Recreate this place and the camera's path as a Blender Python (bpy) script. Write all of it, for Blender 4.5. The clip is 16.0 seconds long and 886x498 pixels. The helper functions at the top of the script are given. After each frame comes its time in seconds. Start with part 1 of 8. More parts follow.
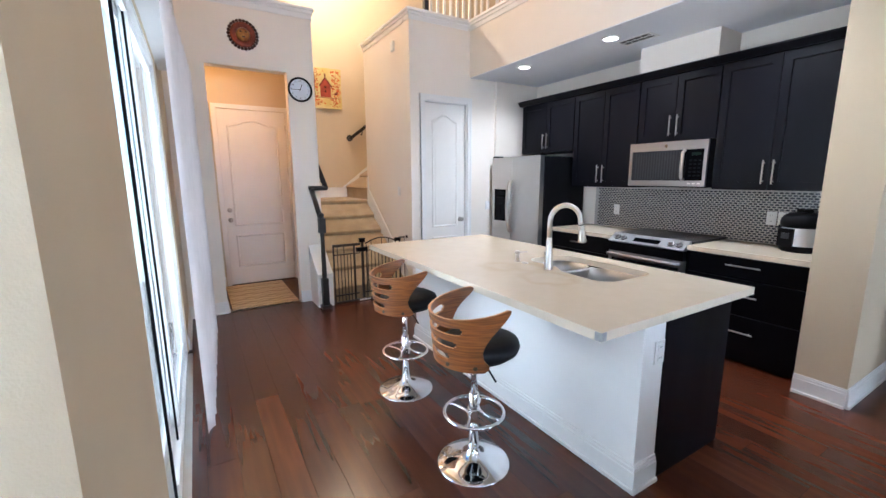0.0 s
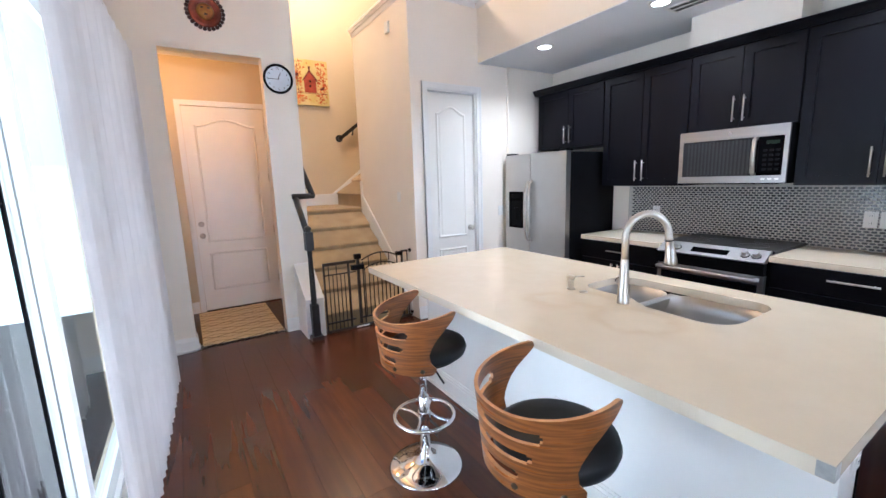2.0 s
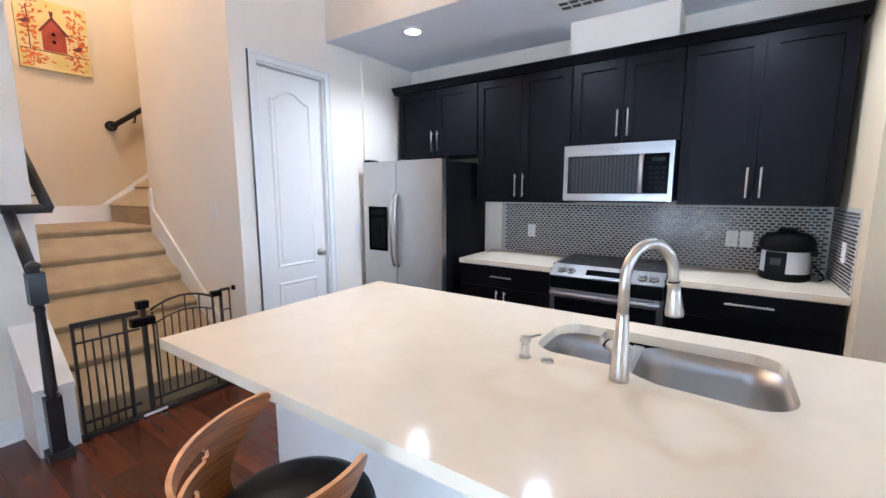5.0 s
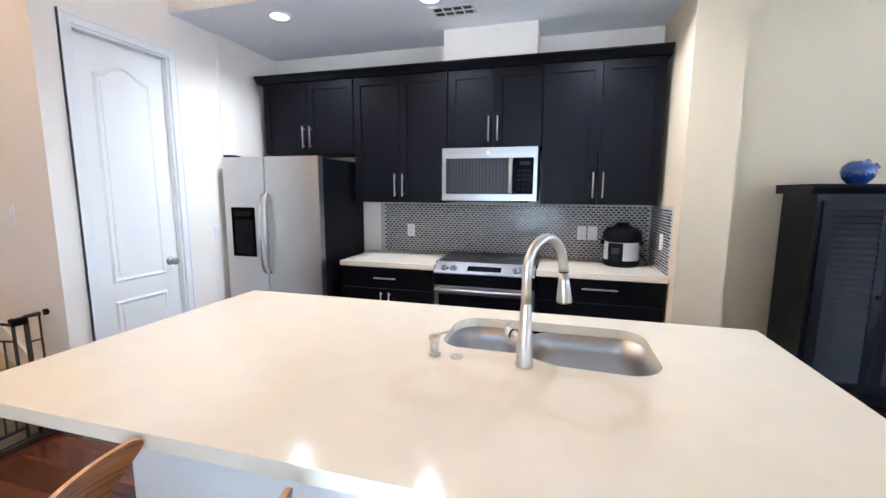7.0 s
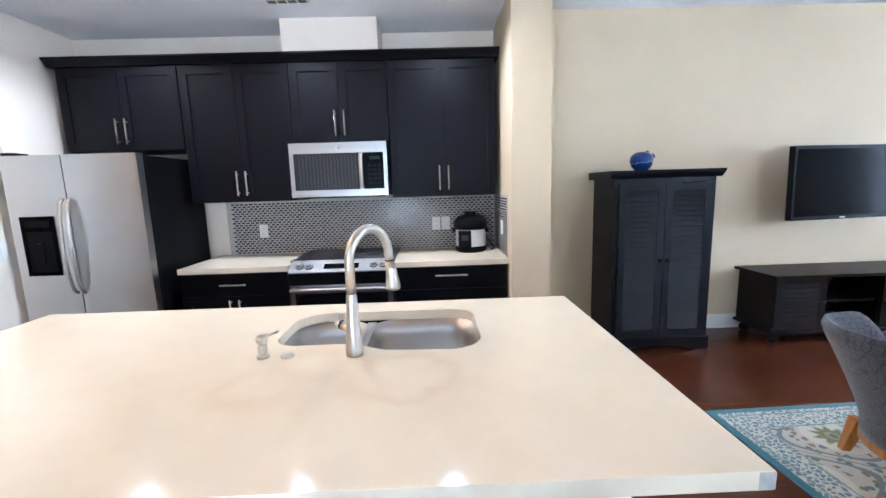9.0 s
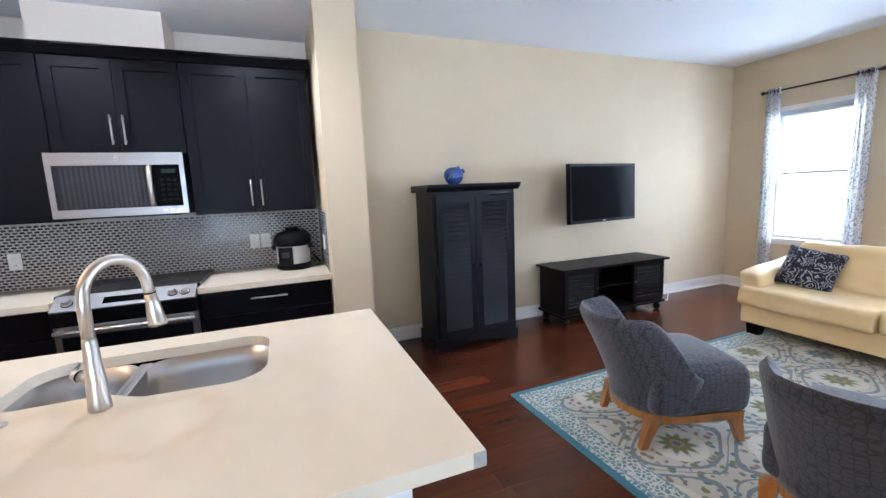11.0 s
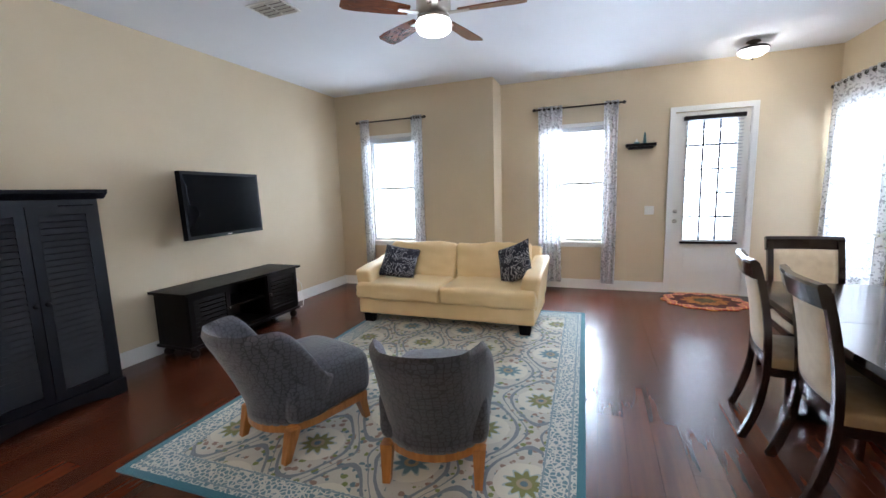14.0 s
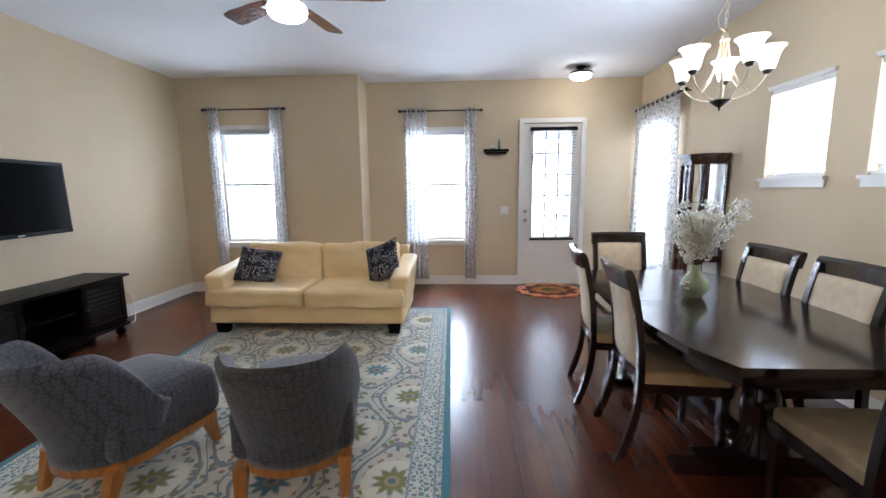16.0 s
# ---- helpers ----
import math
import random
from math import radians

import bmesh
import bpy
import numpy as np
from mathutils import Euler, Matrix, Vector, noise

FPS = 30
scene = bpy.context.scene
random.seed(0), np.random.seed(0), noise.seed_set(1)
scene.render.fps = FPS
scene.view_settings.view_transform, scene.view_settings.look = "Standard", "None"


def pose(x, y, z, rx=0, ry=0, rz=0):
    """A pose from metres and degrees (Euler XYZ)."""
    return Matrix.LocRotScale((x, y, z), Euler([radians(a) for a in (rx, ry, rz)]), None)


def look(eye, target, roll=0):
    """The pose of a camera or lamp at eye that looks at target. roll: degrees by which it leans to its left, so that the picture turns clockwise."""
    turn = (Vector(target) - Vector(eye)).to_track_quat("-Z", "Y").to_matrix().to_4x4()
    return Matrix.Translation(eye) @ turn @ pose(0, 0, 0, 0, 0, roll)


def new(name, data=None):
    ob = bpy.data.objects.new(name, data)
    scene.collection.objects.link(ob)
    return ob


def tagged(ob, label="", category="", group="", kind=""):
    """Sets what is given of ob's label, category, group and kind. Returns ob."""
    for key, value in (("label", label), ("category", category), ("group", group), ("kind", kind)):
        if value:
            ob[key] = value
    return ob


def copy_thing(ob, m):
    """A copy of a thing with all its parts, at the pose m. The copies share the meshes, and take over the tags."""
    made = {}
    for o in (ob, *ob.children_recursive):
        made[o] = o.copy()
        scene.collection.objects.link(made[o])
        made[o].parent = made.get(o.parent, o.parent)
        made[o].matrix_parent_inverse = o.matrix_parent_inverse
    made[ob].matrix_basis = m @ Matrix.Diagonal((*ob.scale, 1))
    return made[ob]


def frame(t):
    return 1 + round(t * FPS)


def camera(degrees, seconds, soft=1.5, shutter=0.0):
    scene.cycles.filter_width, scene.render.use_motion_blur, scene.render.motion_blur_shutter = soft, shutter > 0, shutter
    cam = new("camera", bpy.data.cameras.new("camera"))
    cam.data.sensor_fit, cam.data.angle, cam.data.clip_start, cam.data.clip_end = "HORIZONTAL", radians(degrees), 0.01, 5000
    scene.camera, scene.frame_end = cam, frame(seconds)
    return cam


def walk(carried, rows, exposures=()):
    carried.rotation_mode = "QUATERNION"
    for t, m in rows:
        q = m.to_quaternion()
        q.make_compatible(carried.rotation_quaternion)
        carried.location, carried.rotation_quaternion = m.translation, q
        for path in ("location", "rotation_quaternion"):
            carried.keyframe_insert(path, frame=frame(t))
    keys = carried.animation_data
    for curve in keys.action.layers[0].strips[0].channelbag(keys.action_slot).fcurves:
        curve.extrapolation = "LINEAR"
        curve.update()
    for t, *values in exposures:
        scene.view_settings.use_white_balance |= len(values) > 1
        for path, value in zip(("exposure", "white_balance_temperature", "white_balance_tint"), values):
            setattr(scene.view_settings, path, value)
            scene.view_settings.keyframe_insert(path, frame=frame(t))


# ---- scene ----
cam = camera(94.7, 16.0)
PATH = [
    (0, (-0.316, -0.704, 1.508), (0.696, 0.986, 1.161), -0.3),
    (0.5, (-0.306, -0.557, 1.531), (0.731, 1.114, 1.167), -1.3),
    (1, (-0.186, -0.347, 1.53), (0.827, 1.344, 1.193), -0.8),
    (1.5, (-0.139, -0.134, 1.541), (0.875, 1.556, 1.204), -0.8),
    (2, (-0.077, 0.053, 1.509), (0.968, 1.725, 1.173), -1.8),
    (2.5, (0.026, 0.254, 1.509), (1.121, 1.888, 1.149), -1.4),
    (3, (0.12, 0.432, 1.5), (1.263, 2.033, 1.14), -0.4),
    (3.5, (0.162, 0.602, 1.505), (1.427, 2.11, 1.151), -0.5),
    (4, (0.269, 0.731, 1.496), (1.673, 2.115, 1.157), -1.0),
    (4.5, (0.327, 0.854, 1.489), (1.851, 2.111, 1.182), -0.7),
    (7, (0.302, 1.09, 1.475), (2.213, 1.613, 1.201), 0.3),
    (7.5, (0.311, 1.058, 1.478), (2.24, 1.5, 1.183), -0.6),
    (8, (0.303, 1.023, 1.465), (2.259, 1.32, 1.173), -0.7),
    (8.5, (0.302, 0.96, 1.458), (2.276, 1.085, 1.162), -1.2),
    (11, (0.218, 0.638, 1.488), (2.063, -0.082, 1.207), -2.4),
    (11.5, (0.22, 0.587, 1.448), (1.973, -0.338, 1.175), -2.0),
    (12, (0.22, 0.557, 1.447), (1.812, -0.619, 1.158), -1.7),
    (12.5, (0.246, 0.527, 1.459), (1.638, -0.876, 1.152), -2.4),
    (13, (0.25, 0.514, 1.434), (1.416, -1.084, 1.137), -2.2),
    (13.5, (0.246, 0.497, 1.457), (1.185, -1.243, 1.159), -1.6),
    (14, (0.233, 0.474, 1.449), (0.933, -1.379, 1.173), -1.8),
    (14.5, (0.236, 0.466, 1.445), (0.72, -1.457, 1.183), -1.4),
    (15, (0.217, 0.449, 1.447), (0.539, -1.507, 1.179), -1.0),
    (15.5, (0.201, 0.448, 1.437), (0.399, -1.523, 1.161), -0.7),
    (16, (0.187, 0.448, 1.436), (0.283, -1.529, 1.147), -0.6),
]
EXPOSURE = [(0.0, 0.40, 5250, 10), (2.5, 0.52, 5200, 10), (4.5, 0.54, 5020, 10), (7.5, 0.78, 5120, 9), (8.5, 0.82, 5120, 9), (11.0, 0.64, 5200, 10), (12.5, 0.50, 5350, 10), (13.5, 0.08, 5500, 10), (14.5, -0.09, 5700, 11), (16.0, -0.18, 5700, 11)]
walk(cam, [(t, look(eye, target, roll)) for t, eye, target, roll in PATH], EXPOSURE)

# ---- light, exposure ----
world = bpy.data.worlds.new("sky")
scene.world = world
world.use_nodes = True
_nt = world.node_tree
_sky = _nt.nodes.new("ShaderNodeTexSky")
_sky.sky_type = "NISHITA"
_sky.sun_disc = False
_sky.sun_elevation, _sky.sun_rotation = radians(60), radians(175)
_sky.air_density, _sky.dust_density = 1.0, 2.0
_bg = _nt.nodes["Background"]
_bg.inputs["Strength"].default_value = 0.15
_nt.links.new(_sky.outputs[0], _bg.inputs["Color"])

sun = new("sun", bpy.data.lights.new("sun", "SUN"))
sun.data.energy, sun.data.angle, sun.data.color = 2.6, radians(1), (1.0, 0.97, 0.92)
sun.matrix_world = look((2, -20, 34.8), (0, 0, 0))


def area(name, eye, target, w, h, power, color):
    la = bpy.data.lights.new(name, "AREA")
    la.shape, la.size, la.size_y, la.energy, la.color = "RECTANGLE", w, h, power, color
    ob = new(name, la)
    ob.matrix_world = look(eye, target)
    return ob


def bulb(name, x, y, z, power, color, radius=0.05):
    la = bpy.data.lights.new(name, "POINT")
    la.energy, la.color, la.shadow_soft_size = power, color, radius
    ob = new(name, la)
    ob.location = (x, y, z)
    return ob


DAY = (0.86, 0.93, 1.0)
area("daylight_slider", (-3.1, 3.6, 1.7), (3, 3.2, 1.75), 8.0, 4.0, 52, (0.58, 0.82, 0.95))
area("daylight_patio", (-3.0, 2.3, 0.0), (2.6, 2.3, 2.75), 4.0, 2.2, 230, (0.95, 0.96, 0.92))
area("daylight_window", (3.16, -5.40, 1.5), (3.0, -1, 0.2), 0.8, 1.5, 42, DAY)
area("daylight_window", (0.56, -5.93, 1.5), (0.4, -1, 0.2), 0.8, 1.6, 105, DAY)
area("daylight_door", (-1.12, -5.9, 1.5), (-1.1, -1, 0.2), 0.5, 1.6, 30, DAY)
area("daylight_window", (-2.62, -5.1, 1.5), (1, -5.0, 0.4), 0.9, 1.6, 170, DAY)
area("daylight_window", (-2.62, -2.88, 1.85), (0, -2.8, 1.2), 0.55, 0.7, 105, DAY)
area("daylight_window", (-2.62, -1.98, 1.85), (0, -1.9, 1.2), 0.55, 0.7, 105, DAY)
WARM = (1.0, 0.66, 0.36)
SOFT = (1.0, 0.86, 0.7)
bulb("bulb_hall", -0.1, 4.9, 2.7, 13, (1.0, 0.50, 0.17), 0.08)
# Added fill light with no fixture, to warm and brighten the stair walls.
bulb("fill_stairwell", 1.5, 5.4, 4.9, 180, (1.0, 0.68, 0.40), 0.12)
for _y in (3.1, 1.95, 0.8):
    la = bpy.data.lights.new("bulb_recessed", "SPOT")
    la.energy, la.color, la.spot_size, la.spot_blend, la.shadow_soft_size = 58, (1, 0.95, 0.89), radians(150), 1.0, 0.022
    _o = new("bulb_recessed", la)
    _o.location = (3.08, _y, 2.71)
bulb("bulb_fan", 1.27, -2.23, 2.36, 4, SOFT, 0.08)
bulb("bulb_chandelier", -1.37, -2.2, 2.2, 12, (1, 0.9, 0.75), 0.12)
bulb("bulb_entry", -1.33, -5.12, 2.62, 9, (1, 0.9, 0.75), 0.08)

# ---- materials ----


def nodes_of(m):
    m.use_nodes = True
    return m.node_tree.nodes, m.node_tree.links, m.node_tree.nodes["Principled BSDF"]


def surface(name, c1, c2=None, scale=6.0, rough=0.5, metal=0.0, bump=0.0, bscale=80.0, stretch=(1, 1, 1), rnd=0.0, island=0.0, coat=0.0,
            rvar=0.08, detail=5.0, sheen=0.0, emit=0.0, spec=0.5, coords="Object", trans=0.0, soft=0.2):
    """A surface with coarse and fine variation between two colours, relief and a little variation of gloss."""
    m = bpy.data.materials.new(name)
    N, L, P = nodes_of(m)
    tc = N.new("ShaderNodeTexCoord")
    mp = N.new("ShaderNodeMapping")
    mp.inputs["Scale"].default_value = stretch
    L.new(tc.outputs[coords], mp.inputs["Vector"])
    src = mp.outputs["Vector"]
    info = N.new("ShaderNodeObjectInfo")
    if rnd:
        sh = N.new("ShaderNodeVectorMath")
        sh.operation = "MULTIPLY_ADD"
        L.new(info.outputs["Random"], sh.inputs[0])
        sh.inputs[1].default_value = (17, 29, 11)
        L.new(src, sh.inputs[2])
        src = sh.outputs[0]
    n1 = N.new("ShaderNodeTexNoise")
    n1.inputs["Scale"].default_value, n1.inputs["Detail"].default_value = scale, detail
    L.new(src, n1.inputs["Vector"])
    ramp = N.new("ShaderNodeValToRGB")
    ramp.color_ramp.elements[0].position, ramp.color_ramp.elements[1].position = 0.5 - soft, 0.5 + soft
    ramp.color_ramp.interpolation = "EASE"
    c2 = c2 or tuple(c * 0.88 for c in c1)
    ramp.color_ramp.elements[0].color, ramp.color_ramp.elements[1].color = (*c1, 1), (*c2, 1)
    L.new(n1.outputs[0], ramp.inputs[0])
    col = ramp.outputs[0]
    for amount, out in ((rnd, info.outputs["Random"]), (island, None)):
        if amount:
            if out is None:
                out = N.new("ShaderNodeNewGeometry").outputs["Random Per Island"]
            hsv = N.new("ShaderNodeHueSaturation")
            mr = N.new("ShaderNodeMapRange")
            mr.inputs["To Min"].default_value, mr.inputs["To Max"].default_value = 1 - amount, 1 + amount
            L.new(out, mr.inputs[0])
            L.new(mr.outputs[0], hsv.inputs["Value"])
            L.new(col, hsv.inputs["Color"])
            col = hsv.outputs[0]
    L.new(col, P.inputs["Base Color"])
    mr = N.new("ShaderNodeMapRange")
    mr.inputs["To Min"].default_value, mr.inputs["To Max"].default_value = max(rough - rvar, 0.02), rough + rvar
    L.new(n1.outputs[0], mr.inputs[0])
    L.new(mr.outputs[0], P.inputs["Roughness"])
    P.inputs["Metallic"].default_value = metal
    P.inputs["Coat Weight"].default_value = coat
    P.inputs["Coat Roughness"].default_value = 0.12
    P.inputs["Specular IOR Level"].default_value = spec
    P.inputs["Sheen Weight"].default_value = sheen
    if bump:
        n2 = N.new("ShaderNodeTexNoise")
        n2.inputs["Scale"].default_value, n2.inputs["Detail"].default_value = bscale, 4
        L.new(src, n2.inputs["Vector"])
        b = N.new("ShaderNodeBump")
        b.inputs["Strength"].default_value, b.inputs["Distance"].default_value = bump, 0.004
        L.new(n2.outputs[0], b.inputs["Height"])
        L.new(b.outputs[0], P.inputs["Normal"])
    if emit:
        P.inputs["Emission Color"].default_value = (*c1, 1)
        P.inputs["Emission Strength"].default_value = emit
    if trans:
        P.inputs["Transmission Weight"].default_value = trans
    return m


M = {}
M["wall"] = surface("wall_paint", (0.64, 0.53, 0.365), (0.61, 0.50, 0.34), 1.5, 0.75, bump=0.25, bscale=160, rvar=0.04)
M["wall_kitchen"] = surface("wall_paint_pale", (0.85, 0.78, 0.685), (0.82, 0.75, 0.655), 1.5, 0.75, bump=0.25, bscale=160, rvar=0.04)
M["ceiling"] = surface("ceiling_paint", (0.80, 0.81, 0.84), (0.77, 0.78, 0.81), 1.2, 0.9, bump=0.5, bscale=90, rvar=0.03)
M["trim"] = surface("trim_paint", (0.82, 0.81, 0.78), (0.79, 0.78, 0.75), 3, 0.35, bump=0.04, bscale=60)
M["door"] = surface("door_paint", (0.84, 0.82, 0.77), (0.81, 0.79, 0.74), 3, 0.38, bump=0.06, bscale=70)
M["plank"] = surface("hardwood", (0.100, 0.0265, 0.0105), (0.058, 0.0155, 0.0072), 2.2, 0.26, bump=0.0, stretch=(1.4, 1.0, 1), rnd=0.26, coat=0.0, rvar=0.0, detail=3, soft=0.35)
M["slab"] = surface("subfloor", (0.02, 0.012, 0.01), None, 3, 0.8)
M["carpet"] = surface("carpet", (0.42, 0.31, 0.17), (0.34, 0.24, 0.125), 7, 0.95, bump=1.0, bscale=260, sheen=0.3)
M["cabinet"] = surface("espresso_cabinet", (0.0032, 0.0032, 0.0056), (0.0020, 0.0020, 0.0036), 5, 0.42, spec=0.13, stretch=(1, 1, 0.2), bump=0.03, bscale=50)
M["quartz"] = surface("quartz", (0.76, 0.675, 0.53), (0.735, 0.65, 0.505), 9, 0.09, rvar=0.02, coat=0.1)
M["steel"] = surface("brushed_steel", (0.57, 0.56, 0.55), (0.50, 0.49, 0.48), 1.2, 0.30, 1.0, rvar=0.02)
M["steelh"] = surface("brushed_steel_wide", (0.46, 0.455, 0.45), (0.40, 0.395, 0.39), 2, 0.34, 1.0, rvar=0.03, stretch=(1, 0.3, 6))
M["sinksteel"] = surface("satin_sink_steel", (0.52, 0.51, 0.50), (0.46, 0.45, 0.44), 2, 0.40, 1.0, rvar=0.03)
M["chrome"] = surface("chrome", (0.86, 0.86, 0.87), (0.84, 0.84, 0.86), 2, 0.06, 1.0, rvar=0.02)
M["nickel"] = surface("brushed_nickel", (0.56, 0.53, 0.48), (0.50, 0.47, 0.42), 6, 0.32, 1.0, rvar=0.04)
M["black"] = surface("black_plastic", (0.0035, 0.0035, 0.0045), (0.005, 0.005, 0.006), 8, 0.42, spec=0.08)
M["blackmetal"] = surface("black_painted_wood", (0.012, 0.011, 0.012), (0.018, 0.016, 0.016), 8, 0.3, bump=0.04)
M["bronze"] = surface("bronze_metal", (0.06, 0.05, 0.042), (0.04, 0.033, 0.028), 12, 0.4, 0.6)
M["glassblack"] = surface("black_glass", (0.006, 0.006, 0.008), (0.008, 0.008, 0.010), 3, 0.10, rvar=0.02, spec=0.45)
M["cooktop"] = surface("black_ceramic_glass", (0.006, 0.006, 0.007), (0.012, 0.012, 0.013), 120, 0.32, spec=0.25)
M["screen"] = surface("unlit_screen", (0.0012, 0.0012, 0.0020), (0.0016, 0.0016, 0.0024), 3, 0.2, spec=0.035, rvar=0.02)
M["white"] = surface("white_plastic", (0.80, 0.79, 0.76), (0.78, 0.77, 0.74), 5, 0.4)
M["walnut"] = surface("bent_plywood", (0.275, 0.098, 0.024), (0.115, 0.036, 0.009), 4, 0.30, stretch=(1.5, 1.5, 30), bump=0.06, bscale=24, coat=0.2, detail=8)
M["edge"] = surface("plywood_edge", (0.60, 0.30, 0.11), (0.42, 0.19, 0.08), 20, 0.45)
M["vinyl"] = surface("black_vinyl", (0.006, 0.006, 0.008), (0.008, 0.008, 0.010), 20, 0.45, spec=0.25, bump=0.2, bscale=200)
M["mosaic"] = surface("mosaic_stone", (0.085, 0.09, 0.10), (0.035, 0.037, 0.043), 18, 0.22, island=0.6, coat=0.3)
M["cooker"] = surface("silver_steel", (0.70, 0.70, 0.71), (0.62, 0.62, 0.64), 3, 0.42, 0.6, rvar=0.03)
M["guard"] = surface("cloudy_plastic", (0.42, 0.42, 0.40), (0.34, 0.34, 0.33), 60, 0.35)
M["grout"] = surface("grout", (0.50, 0.47, 0.42), (0.44, 0.41, 0.37), 60, 0.85, bump=0.2, bscale=200)
M["clear"] = bpy.data.materials.new("clear_glass")
_N, _L, _P = nodes_of(M["clear"])
_P.inputs["Base Color"].default_value = (1, 1, 1, 1)
_P.inputs["Roughness"].default_value = 0.02
_P.inputs["Transmission Weight"].default_value = 1.0
_P.inputs["IOR"].default_value = 1.15


def glow(name, color, strength):
    m = bpy.data.materials.new(name)
    N, L, P = nodes_of(m)
    P.inputs["Base Color"].default_value = (*color, 1)
    P.inputs["Emission Color"].default_value = (*color, 1)
    P.inputs["Emission Strength"].default_value = strength
    return m


def cloth(name, c1, c2, transl=0.5, scale=30, at=0.5):
    """Thin cloth or slats that let light through."""
    m = bpy.data.materials.new(name)
    N, L, P = nodes_of(m)
    n = N.new("ShaderNodeTexNoise")
    n.inputs["Scale"].default_value = scale
    tc = N.new("ShaderNodeTexCoord")
    L.new(tc.outputs["Object"], n.inputs["Vector"])
    r = N.new("ShaderNodeValToRGB")
    r.color_ramp.elements[0].position, r.color_ramp.elements[1].position = at - 0.03, at + 0.03
    r.color_ramp.elements[0].color, r.color_ramp.elements[1].color = (*c1, 1), (*c2, 1)
    L.new(n.outputs[0], r.inputs[0])
    L.new(r.outputs[0], P.inputs["Base Color"])
    P.inputs["Roughness"].default_value = 0.8
    t = N.new("ShaderNodeBsdfTranslucent")
    L.new(r.outputs[0], t.inputs["Color"])
    mix = N.new("ShaderNodeMixShader")
    mix.inputs[0].default_value = transl
    L.new(P.outputs[0], mix.inputs[1])
    L.new(t.outputs[0], mix.inputs[2])
    L.new(mix.outputs[0], N["Material Output"].inputs["Surface"])
    return m


M["blind"] = cloth("white_slats", (0.88, 0.88, 0.88), (0.86, 0.86, 0.87), 0.45, 3)
M["vane"] = cloth("vertical_vane_cloth", (0.84, 0.81, 0.80), (0.81, 0.78, 0.77), 0.35, 5)
M["lamp"] = glow("lit_diffuser", (1.0, 0.95, 0.88), 9.0)
M["shade"] = glow("lit_glass_shade", (1.0, 0.96, 0.9), 2.6)
# Self-lit surface of the backdrops, in place of a bright outdoors.
M["outside"] = glow("outdoor_glow", (0.86, 0.94, 1.0), 1.35)

class Fx:
    """Arithmetic on node sockets."""

    def __init__(self, mat):
        self.N, self.L = mat.node_tree.nodes, mat.node_tree.links

    def m(self, op, *args):
        n = self.N.new("ShaderNodeMath")
        n.operation = op
        for i, a in enumerate(args):
            if isinstance(a, (int, float)):
                n.inputs[i].default_value = a
            else:
                self.L.new(a, n.inputs[i])
        return n.outputs[0]

    def band(self, v, centre, width):
        return self.m("LESS_THAN", self.m("ABSOLUTE", self.m("SUBTRACT", v, centre)), width)

    def mix(self, f, a, b):
        n = self.N.new("ShaderNodeMix")
        n.data_type = "RGBA"
        for s, v in ((n.inputs[0], f), (n.inputs[6], a), (n.inputs[7], b)):
            if isinstance(v, tuple):
                s.default_value = (*v, 1)
            elif isinstance(v, (int, float)):
                s.default_value = v
            else:
                self.L.new(v, s)
        return n.outputs[2]


# ---- building blocks ----
GLOBAL = set()


def thing(name, x, y, z, label, category, group="", rz=0.0, fixed=False):
    """The Empty at the base of a thing. fixed: its parts are given in the room's coordinates."""
    ob = new(name)
    ob.empty_display_size = 0.1
    ob.matrix_world = pose(x, y, z, 0, 0, rz)
    if fixed:
        GLOBAL.add(ob.name)
    return tagged(ob, label, category, group)


def base_of(parent):
    while parent is not None and parent.name not in GLOBAL and parent.parent is not None:
        parent = parent.parent
    return parent


def part(name, bm, material, parent=None, label="", kind="", bevel=0.0, smooth=False, seg=2, local=False):
    """Links a bmesh as one mesh object, a part of parent where there is one."""
    if bevel:
        edges = [e for e in bm.edges if len(e.link_faces) == 2 and e.calc_face_angle(0) > 0.5]
        bmesh.ops.bevel(bm, geom=edges, offset=bevel, segments=seg, affect="EDGES", clamp_overlap=True, profile=0.6)
    me = bpy.data.meshes.new(name)
    if parent is not None:
        b = base_of(parent)
        if b.name in GLOBAL and not local:
            bmesh.ops.translate(bm, verts=bm.verts, vec=-b.location)
    bmesh.ops.recalc_face_normals(bm, faces=bm.faces)
    bm.to_mesh(me)
    bm.free()
    me.materials.append(material)
    if smooth:
        me.shade_smooth()
    ob = new(name, me)
    if parent is not None:
        ob.parent = parent
    return tagged(ob, label, kind=kind)


def box(bm, x0, x1, y0, y1, z0, z1):
    vs = [bm.verts.new((x, y, z)) for z in (z0, z1) for x, y in ((x0, y0), (x1, y0), (x1, y1), (x0, y1))]
    for f in ((3, 2, 1, 0), (4, 5, 6, 7), (0, 1, 5, 4), (1, 2, 6, 5), (2, 3, 7, 6), (3, 0, 4, 7)):
        bm.faces.new([vs[i] for i in f])
    return bm


def ring_x(bm, x0, x1, y0, y1, z0, z1, r):
    """A picture-frame shaped piece of one mesh, facing x, with rails r wide."""
    rows = []
    for x in (x0, x1):
        for d in (0.0, r):
            rows.append([bm.verts.new((x, y, z)) for y, z in ((y0 + d, z0 + d), (y1 - d, z0 + d), (y1 - d, z1 - d), (y0 + d, z1 - d))])
    a, b, c, d = rows
    for i in range(4):
        j = (i + 1) % 4
        for p, q in ((a, b), (c, d), (a, c), (b, d)):
            bm.faces.new((p[i], p[j], q[j], q[i]))
    return bm


